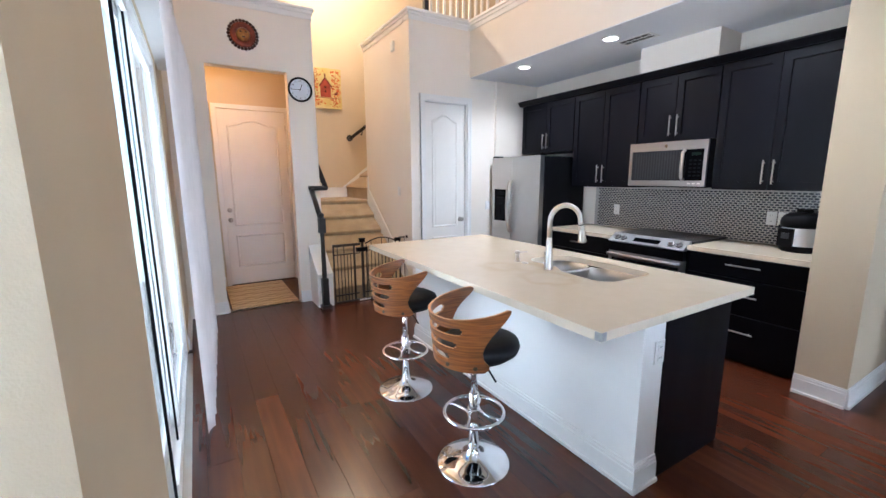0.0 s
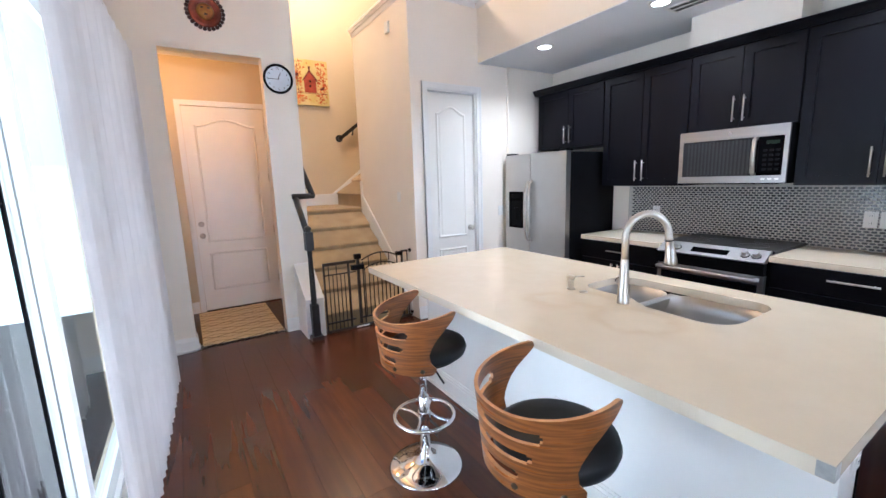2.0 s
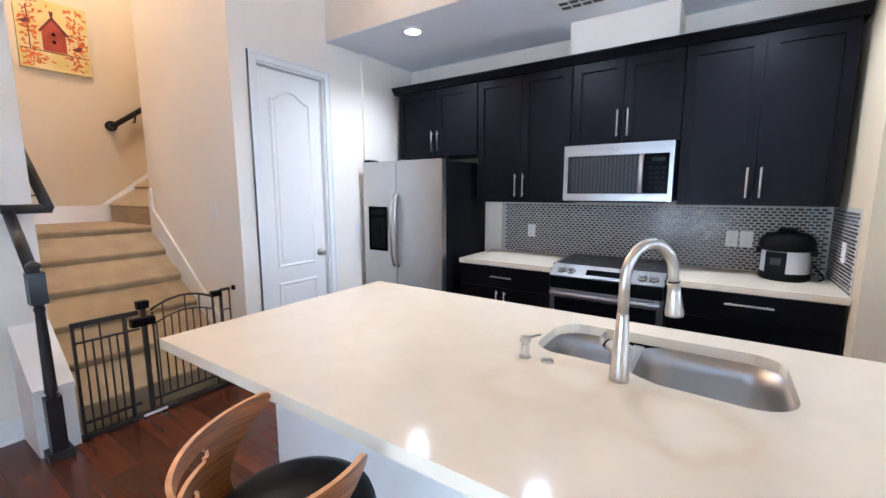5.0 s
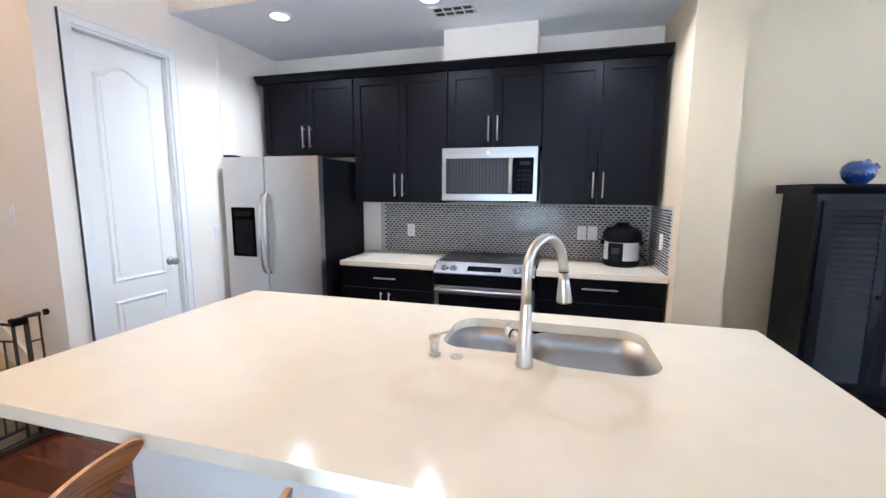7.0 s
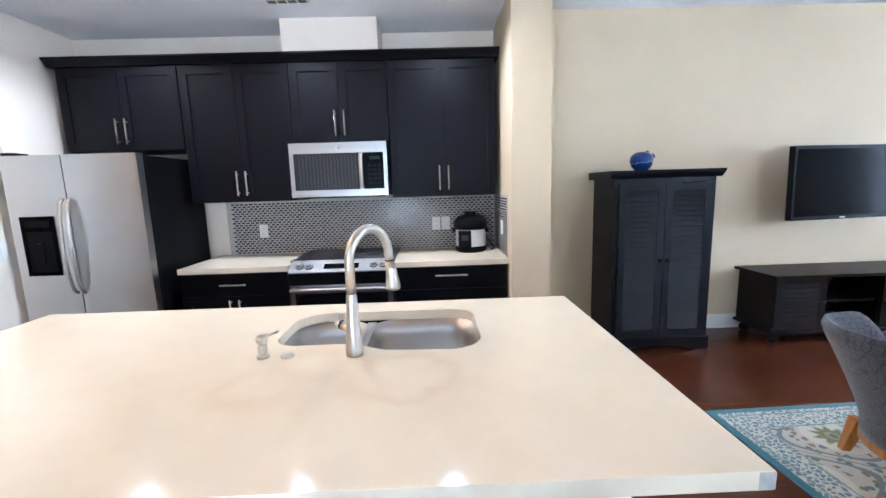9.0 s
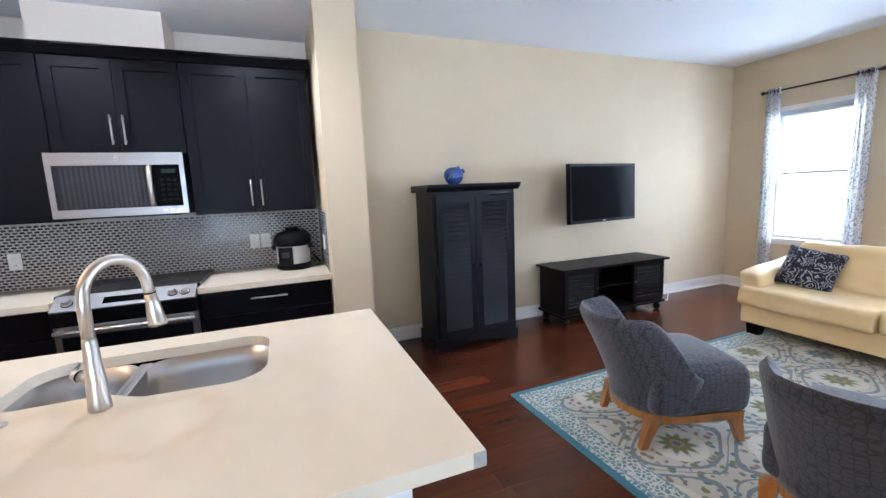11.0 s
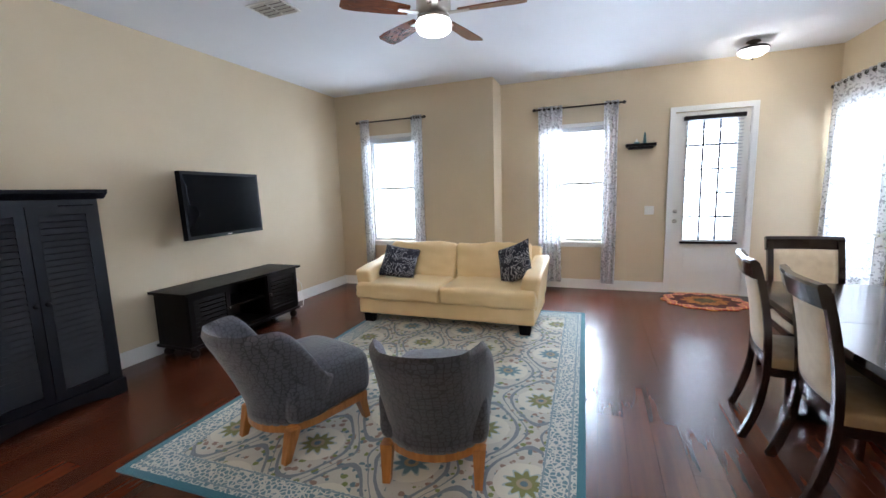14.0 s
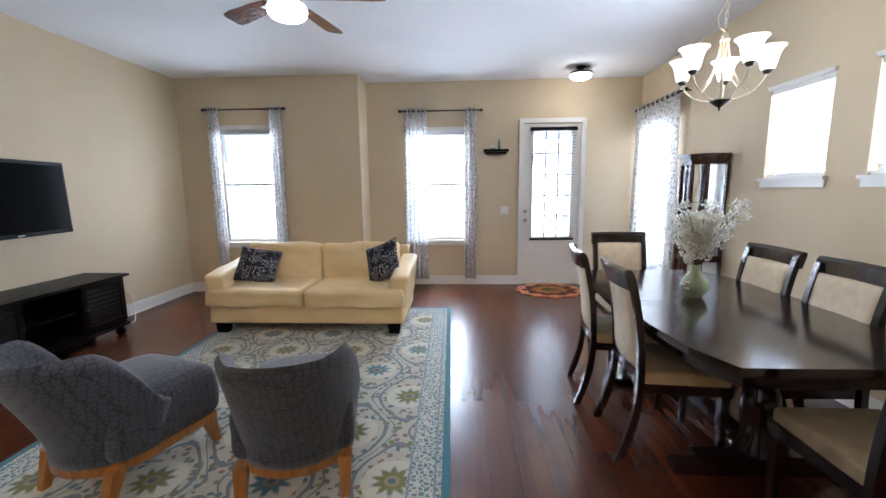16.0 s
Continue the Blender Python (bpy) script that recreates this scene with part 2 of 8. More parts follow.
def boxes(*bs):
    bm = bmesh.new()
    for b in bs:
        box(bm, *b)
    return bm


def prism(bm, pts, a0, a1, axis="z"):
    """A flat outline of 2D points drawn out from a0 to a1 along an axis (x: points are y,z; y: x,z; z: x,y)."""
    def at(p, a):
        return {"x": (a, p[0], p[1]), "y": (p[0], a, p[1]), "z": (p[0], p[1], a)}[axis]
    lo = [bm.verts.new(at(p, a0)) for p in pts]
    hi = [bm.verts.new(at(p, a1)) for p in pts]
    n = len(pts)
    bm.faces.new(lo)
    bm.faces.new(hi)
    for i in range(n):
        bm.faces.new((lo[i], lo[(i + 1) % n], hi[(i + 1) % n], hi[i]))
    return bm


def lathe(bm, prof, x=0.0, y=0.0, z=0.0, n=28, scale=(1, 1), caps=True):
    """A profile of (radius, height) turned round a vertical axis."""
    rings = []
    for r, h in prof:
        if r < 1e-5:
            rings.append([bm.verts.new((x, y, z + h))])
        else:
            rings.append([bm.verts.new((x + scale[0] * r * math.cos(2 * math.pi * i / n), y + scale[1] * r * math.sin(2 * math.pi * i / n), z + h)) for i in range(n)])
    for a, b in zip(rings, rings[1:]):
        for i in range(n):
            j = (i + 1) % n
            if len(a) == 1 and len(b) == 1:
                continue
            if len(a) == 1:
                bm.faces.new((a[0], b[i], b[j]))
            elif len(b) == 1:
                bm.faces.new((a[i], a[j], b[0]))
            else:
                bm.faces.new((a[i], a[j], b[j], b[i]))
    for ring in (rings[0], rings[-1]):
        if caps and len(ring) > 2:
            bm.faces.new(ring)
    return bm


def tube(bm, pts, r, n=10, closed=False, radii=None, flat=1.0):
    """A round bar along a line of points."""
    pts = [Vector(p) for p in pts]
    m = len(pts)
    rings, up = [], None
    for i, p in enumerate(pts):
        a = pts[(i - 1) % m] if (i or closed) else p
        b = pts[(i + 1) % m] if (i < m - 1 or closed) else p
        d = (b - a).normalized()
        if up is None:
            up = d.orthogonal().normalized()
        up = (up - d * up.dot(d)).normalized()
        side = d.cross(up)
        rr = radii[i] if radii else r
        rings.append([bm.verts.new(p + up * rr * math.cos(2 * math.pi * k / n) + side * rr * flat * math.sin(2 * math.pi * k / n)) for k in range(n)])
    for i in range(m if closed else m - 1):
        a, b = rings[i], rings[(i + 1) % m]
        for k in range(n):
            bm.faces.new((a[k], a[(k + 1) % n], b[(k + 1) % n], b[k]))
    if not closed:
        bm.faces.new(rings[0])
        bm.faces.new(rings[-1])
    return bm


def B():
    return bmesh.new()


def arc(cx, cy, r, a0, a1, n):
    return [(cx + r * math.cos(radians(a0 + (a1 - a0) * i / n)), cy + r * math.sin(radians(a0 + (a1 - a0) * i / n))) for i in range(n + 1)]


def structure(name, bs, material, label=""):
    return tagged(part(name, boxes(*bs), material), label, kind="structure")


# ---- structure ----
XW, XE, YS, YN, ZC = -2.35, 3.97, -5.68, 5.69, 2.97
XL = 4.12                                      # the living room's east wall
XS, YD, YP, YF = -0.5, 0.02, 3.86, 4.36       # slider wall, dining's north wall, pantry wall, foyer wall
ZK, ZH = 2.755, 5.4                            # kitchen ceiling, ceiling of the high part
T = 0.12

structure("floor", [(XW - T, XL + T, YS - T, 6.7, -0.15, -0.02)], M["slab"])
W1, W2, WL = (2.75, 3.57, 0.72, 2.34), (0.13, 0.99, 0.68, 2.34), (-1.53, -0.70, 0.0, 2.37)
XC = 1.58                                      # where the south wall steps


def wall_with_holes(name, axis, a, b, at0, at1, z0, z1, holes, material):
    """A wall along x or y from a to b, at0 to at1 thick, with holes (from, to, bottom, top)."""
    bm = B()

    def put(u0, u1, w0, w1):
        if u1 - u0 > 1e-4 and w1 - w0 > 1e-4:
            if axis == "x":
                box(bm, u0, u1, at0, at1, w0, w1)
            else:
                box(bm, at0, at1, u0, u1, w0, w1)
    u = a
    for h0, h1, hb, ht in sorted(holes):
        put(u, h0, z0, z1)
        put(h0, h1, z0, hb)
        put(h0, h1, ht, z1)
        u = h1
    put(u, b, z0, z1)
    return tagged(part(name, bm, material), kind="structure")


YS1 = -5.2
wall_with_holes("wall_south_nook", "x", XC, XL + T, YS1 - 0.15, YS1, -0.02, ZC, [W1], M["wall"])
structure("wall_step", [(XC, XC + 0.15, YS - 0.15, YS1 - 0.15, -0.02, ZC)], M["wall"])
wall_with_holes("wall_south", "x", XW - T, XC, YS - 0.15, YS, -0.02, ZC, [WL, W2], M["wall"])
WC = (-5.50, -4.62, 0.45, 2.3)
WH1, WH2 = (-3.17, -2.585, 1.5, 2.22), (-2.28, -1.695, 1.5, 2.22)
wall_with_holes("wall_west", "y", YS, YD + T, XW - 0.15, XW, -0.02, ZC, [WC, WH1, WH2], M["wall"])
structure("wall_dining_north", [(XW, XS - 0.15, YD, YD + T, -0.02, ZC)], M["wall"])
SL = (0.9, 3.35, 0.0, 2.42)
wall_with_holes("wall_slider", "y", YD, 6.62, XS - 0.15, XS, -0.02, ZH, [SL], M["wall"])
structure("wall_east", [(XL, XL + T, YS1, 0.05, -0.02, ZC)], M["wall"])
structure("wall_pier", [(3.19, XL + T, 0.05, 0.33, -0.02, ZC)], M["wall"])
structure("wall_kitchen_east", [(XE, XE + T, 0.33, YP, -0.02, ZK)], M["wall_kitchen"])
structure("wall_chase", [(3.62, XE, 1.27, 2.0, 2.52, ZK - 0.002)], M["wall_kitchen"])
PD = (2.16, 2.79, 0.0, 2.44)
wall_with_holes("wall_pantry", "x", 1.97, 3.24, YP, YP + T, -0.02, 3.34, [PD], M["wall_kitchen"])
structure("wall_fridge_side", [(3.24, XE + T, YP - 0.03, YP + T, -0.02, ZK)], M["wall_kitchen"])
structure("wall_stair_east", [(1.97, 2.07, YP + T, 5.36, -0.02, 3.34)], M["wall_kitchen"])
structure("wall_box_north", [(2.07, 4.2, 5.24, 5.36, -0.02, 3.34)], M["wall_kitchen"])
structure("ceiling_box", [(2.07, 4.2, YP + T, 5.24, 3.22, 3.34)], M["ceiling"])
structure("wall_loft_front", [(2.83, 2.95, 0.17, YP, 2.76, 3.34)], M["wall_kitchen"])
structure("wall_loft_end", [(XS, 4.09, 0.17, 0.33, ZC + 0.1, ZH)], M["wall_kitchen"])
structure("wall_loft_header", [(XS, 2.83, 0.05, 0.17, ZC - 0.03, ZC + 0.1)], M["wall_kitchen"])
OP = (-0.125, 0.68, 0.0, 2.675)
wall_with_holes("wall_foyer", "x", XS, 0.98, YF, YF + 0.14, -0.02, 3.27, [OP], M["wall_kitchen"])
FD = (0.005, 0.875, 0.0, 2.43)
wall_with_holes("wall_hall_end", "x", XS, 0.94, YN, YN + T, -0.02, 3.27, [FD], M["wall"])
structure("wall_hall_side", [(0.94, 0.98, YF + 0.14, 6.5, -0.02, 3.27)], M["wall"])
structure("ceiling_hall", [(XS, 0.94, YF + 0.14, YN, 2.95, 3.05)], M["ceiling"])
structure("wall_back", [(XS, 6.0, 6.5, 6.62, -0.02, ZH)], M["wall"])
structure("wall_far_east", [(5.9, 6.0, 0.33, 6.5, 3.2, ZH)], M["wall_kitchen"])
structure("ceiling_living", [(XW - 0.15, XL + T, YS - 0.15, 0.05, ZC, ZC + 0.12)], M["ceiling"])
structure("ceiling_kitchen", [(2.95, XE + T, 0.33, YP + T, ZK, ZK + 0.1), (2.83, 2.95, 0.33, YP, ZK - 0.004, ZK + 0.004)], M["ceiling"])
structure("ceiling_dining_end", [(XW - 0.15, XS - 0.15, YD, YD + T, ZC, ZC + 0.12)], M["ceiling"])
structure("floor_loft", [(2.95, 6.0, 0.33, 6.5, 3.2, 3.32)], M["carpet"])
structure("ceiling_high", [(XS - 0.15, 6.0, 0.17, 6.62, ZH, ZH + 0.12)], M["ceiling"])


def cap(name, x0, x1, y0, y1, z, d=0.035):
    """A white ledge with a stepped moulding under it."""
    return tagged(part(name, boxes((x0 - d, x1 + d, y0 - d, y1 + d, z, z + 0.03), (x0 - d * 0.6, x1 + d * 0.6, y0 - d * 0.6, y1 + d * 0.6, z - 0.035, z),
                                   (x0 - d * 0.25, x1 + d * 0.25, y0 - d * 0.25, y1 + d * 0.25, z - 0.09, z - 0.035)), M["trim"], bevel=0.004), kind="structure")


cap("trim_foyer_ledge", XS + 0.04, 0.98, YF, YF + 0.14, 3.36)
cap("trim_box_ledge", 1.97, 2.79, YP, YP + T, 3.40)
cap("trim_box_ledge", 1.97, 2.07, YP + 0.16, 5.36, 3.40)
cap("trim_loft_ledge", 2.83, 2.95, 0.4, YP, 3.40)


def baseboard(x0, y0, x1, y1, side, h=0.135):
    """A baseboard with a stepped cap and a shoe along a wall; side: where the room lies (+x, -x, +y, -y)."""
    bm = B()
    for t, z0, z1 in ((0.014, 0.0, h - 0.03), (0.010, h - 0.03, h - 0.012), (0.006, h - 0.012, h), (0.024, 0.0, 0.018)):
        if side == "+x":
            box(bm, x0, x0 + t, y0, y1, z0, z1)
        elif side == "-x":
            box(bm, x0 - t, x0, y0, y1, z0, z1)
        elif side == "+y":
            box(bm, x0, x1, y0, y0 + t, z0, z1)
        else:
            box(bm, x0, x1, y0 - t, y0, z0, z1)
    return tagged(part("baseboard", bm, M["trim"]), kind="structure")


for b in ((XL, YS1, XL, 0.05, "-x"), (3.19, 0.05, XL, 0.05, "-y"), (3.19, 0.05, 3.19, 0.33, "-x"), (XC, YS1, XL, YS1, "+y"), (XC, YS, XC, YS1, "-x"),
          (-0.638, YS, XC - 0.014, YS, "+y"), (XW, YS, -1.592, YS, "+y"), (XW, YS, XW, YD, "+x"), (XW, YD, XS, YD, "-y"), (XS, YD + 0.001, XS, 0.84, "+x"),
          (XS, 3.4, XS, YF, "+x"), (XS, YF, -0.125, YF, "-y"), (0.68, YF, 0.80, YF, "-y"), (-0.125, YF + 0.001, -0.125, YF + 0.14, "+x"),
          (XS, YN, -0.06, YN, "-y"), (1.97, YP, 2.095, YP, "-y"), (2.855, YP, 3.2, YP, "-y"), (XS, YF + 0.15, XS, YN, "+x")):
    baseboard(*b)


def casing(name, axis, a, b, top, face, out, w=0.062, t=0.018, bottom=0.0):
    """A door's casing on a wall's face; out: +1 or -1, the way to the room."""
    bm = B()
    f0, f1 = sorted((face, face + out * t))
    g0, g1 = sorted((face, face + out * (t + 0.006)))
    for u0, u1, z0, z1 in ((a - w, a, bottom, top), (b, b + w, bottom, top), (a - w, b + w, top, top + w)):
        if axis == "x":
            box(bm, u0, u1, f0, f1, z0, z1)
        else:
            box(bm, f0, f1, u0, u1, z0, z1)
    for u0, u1, z0, z1 in ((a - w, a - w + 0.018, bottom, top + w - 0.018), (b + w - 0.018, b + w, bottom, top + w - 0.018), (a - w, b + w, top + w - 0.018, top + w)):
        if axis == "x":
            box(bm, u0, u1, g0, g1, z0, z1)
        else:
            box(bm, g0, g1, u0, u1, z0, z1)
    return tagged(part(name, bm, M["trim"], bevel=0.002, seg=1), kind="structure")


casing("trim_pantry_casing", "x", PD[0], PD[1], 2.44, YP, -1)
casing("trim_garage_casing", "x", FD[0], FD[1], 2.43, YN, -1, w=0.058)
casing("trim_entry_casing", "x", WL[0], WL[1], 2.37, YS, 1)
tagged(part("trim_jamb", boxes((PD[0], PD[0] + 0.014, YP, YP + T, 0, 2.44), (PD[1] - 0.014, PD[1], YP, YP + T, 0, 2.44), (PD[0] + 0.014, PD[1] - 0.014, YP, YP + T, 2.426, 2.44)), M["trim"]), kind="structure")


def panel_door(name, x0, x1, z0, z1, y, face, arch, label, knob_at, split, bolt=False, thick=0.036):
    """A two-panel door in a wall along x, seen from face (+1 or -1 in y)."""
    d = thing(name, (x0 + x1) / 2, y, z0, label, "door", fixed=True)
    s = 0.105
    w = x1 - x0
    bm = boxes((x0, x1, y - thick / 2, y + thick / 2, z0, z1))
    part("slab", bm, M["door"], d, bevel=0.002, seg=1)
    yf = y + face * thick / 2

    def outline(a0, a1, b0, b1, curved, inset):
        a0, a1, b0 = a0 + inset, a1 - inset, b0 + inset
        b1 -= inset
        pts = [(a0, b0), (a1, b0)]
        if curved:
            n = 18
            for i in range(n + 1):
                u = i / n
                pts.append((a1 + (a0 - a1) * u, b1 - 0.075 + 0.075 * (0.5 - 0.5 * math.cos(2 * math.pi * min(max(u, 0.0), 1.0)))))
        else:
            pts += [(a1, b1), (a0, b1)]
        return pts
    for b0, b1, curved in ((z0 + 0.24, split - 0.06, False), (split + 0.06, z1 - 0.13, arch)):
        ring = B()
        o, i1, i2 = (outline(x0 + s, x1 - s, b0, b1, curved, k) for k in (0.0, 0.016, 0.032))
        lv = [[ring.verts.new((px, yf + face * h, pz)) for px, pz in q] for q, h in ((o, -0.001), (i1, 0.010), (i2, -0.001))]
        n = len(o)
        for A_, B_ in zip(lv, lv[1:]):
            for k in range(n):
                ring.faces.new((A_[k], A_[(k + 1) % n], B_[(k + 1) % n], B_[k]))
        part("panel_moulding", ring, M["door"], d)
        fld = B()
        prism(fld, outline(x0 + s, x1 - s, b0, b1, curved, 0.05), yf - 0.002 if face > 0 else yf + 0.002, yf + face * 0.004, "y")
        part("panel", fld, M["door"], d, bevel=0.003, seg=1)
    for kx, kz, r in knob_at:
        k = B()
        prof = [(0.0, 0), (0.032, 0), (0.032, 0.006), (0.012, 0.012), (0.012, 0.035), (0.026, 0.045), (0.028, 0.058), (0.018, 0.068), (0, 0.07)] if r else \
            [(0, 0), (0.032, 0), (0.032, 0.012), (0.02, 0.018), (0, 0.019)]
        lathe(k, prof, n=20)
        bmesh.ops.rotate(k, verts=k.verts, matrix=Euler((radians(90 if face < 0 else -90), 0, 0)).to_matrix())
        bmesh.ops.translate(k, verts=k.verts, vec=(kx, yf, kz))
        part("knob" if r else "deadbolt", k, M["nickel"], d, "polished nickel knob" if r else "", smooth=True)
    return d


panel_door("door_pantry", PD[0] + 0.016, PD[1] - 0.016, 0.01, 2.42, YP + 0.06, -1, True, "white two-panel pantry door with an arched upper panel, closed", [(2.71, 0.95, 1)], 0.80)
gd = panel_door("door_garage", FD[0] + 0.003, FD[1] - 0.003, 0.012, 2.425, YN + 0.02, -1, True, "white two-panel hall door with an arched panel, closed", [(0.065, 0.93, 1), (0.065, 1.07, 0)], 0.78)
for hz in (0.3, 0.95, 1.6, 2.2):
    part("hinge", boxes((FD[1] - 0.012, FD[1] + 0.006, YN - 0.004, YN + 0.004, hz - 0.045, hz + 0.045)), M["nickel"], gd)
structure("trim_threshold", [(FD[0], FD[1], YN - 0.01, YN + T, -0.02, 0.01)], M["bronze"])

# stairs: six risers to a landing, then up behind the pantry
R_, RUN, Y1 = 0.195, 0.255, 4.08
bm = B()
prof = [(Y1 + 0.02, -0.02)]
for i in range(6):
    y, z = Y1 + i * RUN, R_ * (i + 1)
    prof += [(y + 0.010, z - 0.055), (y + 0.002, z - 0.038), (y - 0.004, z - 0.022), (y - 0.001, z - 0.008), (y + 0.014, z)]
prof += [(6.5, 1.17), (6.5, -0.02)]
prism(bm, prof, 0.985, 1.965, "x")
st = thing("staircase", 1.45, 5.0, 0.0, "carpeted stairs in tan pile rising to a landing", "staircase", fixed=True)
part("lower_flight", bm, M["carpet"], st)
bm = B()
prof = [(2.0, 1.15)]
for i in range(8):
    x, z = 2.0 + i * RUN, 1.17 + R_ * (i + 1)
    prof += [(x, z - 0.04), (x - 0.02, z - 0.02), (x, z)]
prof += [(4.3, 1.17 + R_ * 8), (4.3, 1.15)]
prism(bm, prof, 5.37, 6.49, "y")
part("upper_flight", bm, M["carpet"], st)
# skirts and knee wall
bm = B()
prism(bm, [(4.0, 0.0), (4.0, 0.30), (5.30, 1.33), (5.30, 1.52), (5.36, 1.52), (5.36, 0.0)], 1.953, 1.969, "x")
tagged(part("trim_stair_skirt", bm, M["trim"]), kind="structure")
bm = B()
prism(bm, [(0.99, 1.17), (0.99, 1.34), (1.92, 1.34), (3.4, 2.47), (3.4, 2.2), (2.0, 1.17)], 6.484, 6.499, "y")
tagged(part("trim_landing_skirt", bm, M["trim"]), kind="structure")
structure("wall_knee", [(0.80, 0.98, 4.0, YF - 0.001, -0.02, 0.36)], M["trim"])
bm = B()
prism(bm, [(3.98, 0.36), (3.98, 0.40), (4.355, 0.70), (4.355, 0.36)], 0.80, 0.98, "x")
tagged(part("trim_knee_cap", bm, M["trim"]), kind="structure")

# ---- kitchen ----


def bar_handle(cab, x, y, z, vertical, length=0.16, parent=None):
    """A bar pull on a face towards -x."""
    p = parent or cab
    bm = B()
    if vertical:
        tube(bm, [(x - 0.032, y, z), (x - 0.032, y, z + length)], 0.006, 10)
        for k in (0.12, 0.88):
            tube(bm, [(x, y, z + length * k), (x - 0.032, y, z + length * k)], 0.004, 8)
    else:
        tube(bm, [(x - 0.032, y - length / 2, z), (x - 0.032, y + length / 2, z)], 0.006, 10)
        for k in (-0.38, 0.38):
            tube(bm, [(x, y + length * k, z), (x - 0.032, y + length * k, z)], 0.004, 8)
    return part("handle", bm, M["nickel"], p, "brushed nickel bar handle", smooth=True)


def shaker(x, y0, y1, z0, z1, parent, name="door", rail=0.062, t=0.02):
    """A shaker door facing -x: a frame and a sunk panel."""
    fr = ring_x(B(), x - t, x, y0, y1, z0, z1, rail)
    d = part(name, fr, M["cabinet"], parent, bevel=0.0015, seg=1)
    part("centre_panel", boxes((x - t + 0.010, x - 0.002, y0 + rail, y1 - rail, z0 + rail, z1 - rail)), M["cabinet"], d)
    return d


XU = 3.62
for i, (y0, y1, zb) in enumerate(((2.80, 3.70, 1.81), (1.965, 2.795, 1.39), (1.215, 1.96, 1.83), (0.375, 1.21, 1.39))):
    c = thing("wall_cabinet", XU + 0.17, (y0 + y1) / 2, zb, ("espresso shaker wall cabinet above the refrigerator", "tall espresso shaker wall cabinet beside the microwave",
              "short espresso shaker cabinet above the microwave", "tall espresso shaker wall cabinet above the multicooker")[i], "cabinet", "kitchen wall cabinets", fixed=True)
    part("body", boxes((XU, XE - 0.001, y0, y1, zb, 2.44)), M["cabinet"], c, bevel=0.0015, seg=1)
    ym = (y0 + y1) / 2
    for a, b_, hy in ((y0 + 0.003, ym - 0.0015, ym - 0.035), (ym + 0.0015, y1 - 0.003, ym + 0.035)):
        dd = shaker(XU, a, b_, zb + 0.004, 2.425, c)
        bar_handle(c, XU - 0.02, hy, zb + 0.05, True, 0.19, dd)
cr = thing("cornice", XU, 2.1, 2.44, "dark espresso crown moulding along the wall cabinets", "moulding", fixed=True)
bm = B()
prism(bm, [(XU - 0.02, 2.44), (XU - 0.03, 2.455), (XU - 0.045, 2.475), (XU - 0.06, 2.488), (XU - 0.06, 2.50), (XE - 0.002, 2.50), (XE - 0.002, 2.44)], 0.345, 3.76, "y")
part("crown", bm, M["cabinet"], cr)

# base cabinets against the wall
XB = 3.34
for (y0, y1), kinds, lab in (((1.995, 2.80), "dd", "espresso base cabinet with a drawer and two doors beside the range"), ((0.34, 1.195), "www", "espresso base cabinet with three wide drawers")):
    c = thing("base_cabinet", XB + 0.3, (y0 + y1) / 2, 0, lab, "cabinet", "kitchen base cabinets", fixed=True)
    part("body", boxes((XB, XE - 0.001, y0, y1, 0.10, 0.874)), M["cabinet"], c)
    part("toe_kick", boxes((XB + 0.06, XE - 0.01, y0 + 0.001, y1 - 0.001, 0.0, 0.10)), M["cabinet"], c)
    if kinds == "dd":
        dr = part("drawer_front", boxes((XB - 0.02, XB, y0 + 0.004, y1 - 0.004, 0.70, 0.866)), M["cabinet"], c, bevel=0.003)
        bar_handle(c, XB - 0.02, (y0 + y1) / 2, 0.785, False, 0.19, dr)
        ym = (y0 + y1) / 2
        for a, b_, hy in ((y0 + 0.004, ym - 0.002, ym - 0.035), (ym + 0.002, y1 - 0.004, ym + 0.035)):
            dd = shaker(XB, a, b_, 0.108, 0.692, c)
            bar_handle(c, XB - 0.02, hy, 0.50, True, 0.17, dd)
    else:
        for z0, z1 in ((0.70, 0.866), (0.405, 0.692), (0.108, 0.397)):
            dr = part("drawer_front", boxes((XB - 0.02, XB, y0 + 0.004, y1 - 0.004, z0, z1)), M["cabinet"], c, bevel=0.003)
            bar_handle(c, XB - 0.02, (y0 + y1) / 2, (z0 + z1) / 2 + 0.02, False, 0.24, dr)
for y0, y1 in ((1.985, 2.80), (0.333, 1.205)):
    w = thing("worktop", XB + 0.3, (y0 + y1) / 2, 0.874, "pale cream quartz worktop along the kitchen wall", "worktop", "kitchen worktops", fixed=True)
    part("slab", boxes((XB - 0.035, XE - 0.008, y0, y1, 0.874, 0.914)), M["quartz"], w, bevel=0.003)

# mosaic
bs = thing("backsplash", XE, 1.6, 0.914, "grey mosaic backsplash of small oval stone tiles", "backsplash", fixed=True)
part("grout_bed", boxes((XE - 0.006, XE - 0.0005, 0.331, 2.70, 0.915, 1.405)), M["grout"], bs)
part("edge_strip", boxes((XE - 0.010, XE - 0.0005, 2.70, 2.715, 0.915, 1.389)), M["grout"], bs)
verts, faces = [], []


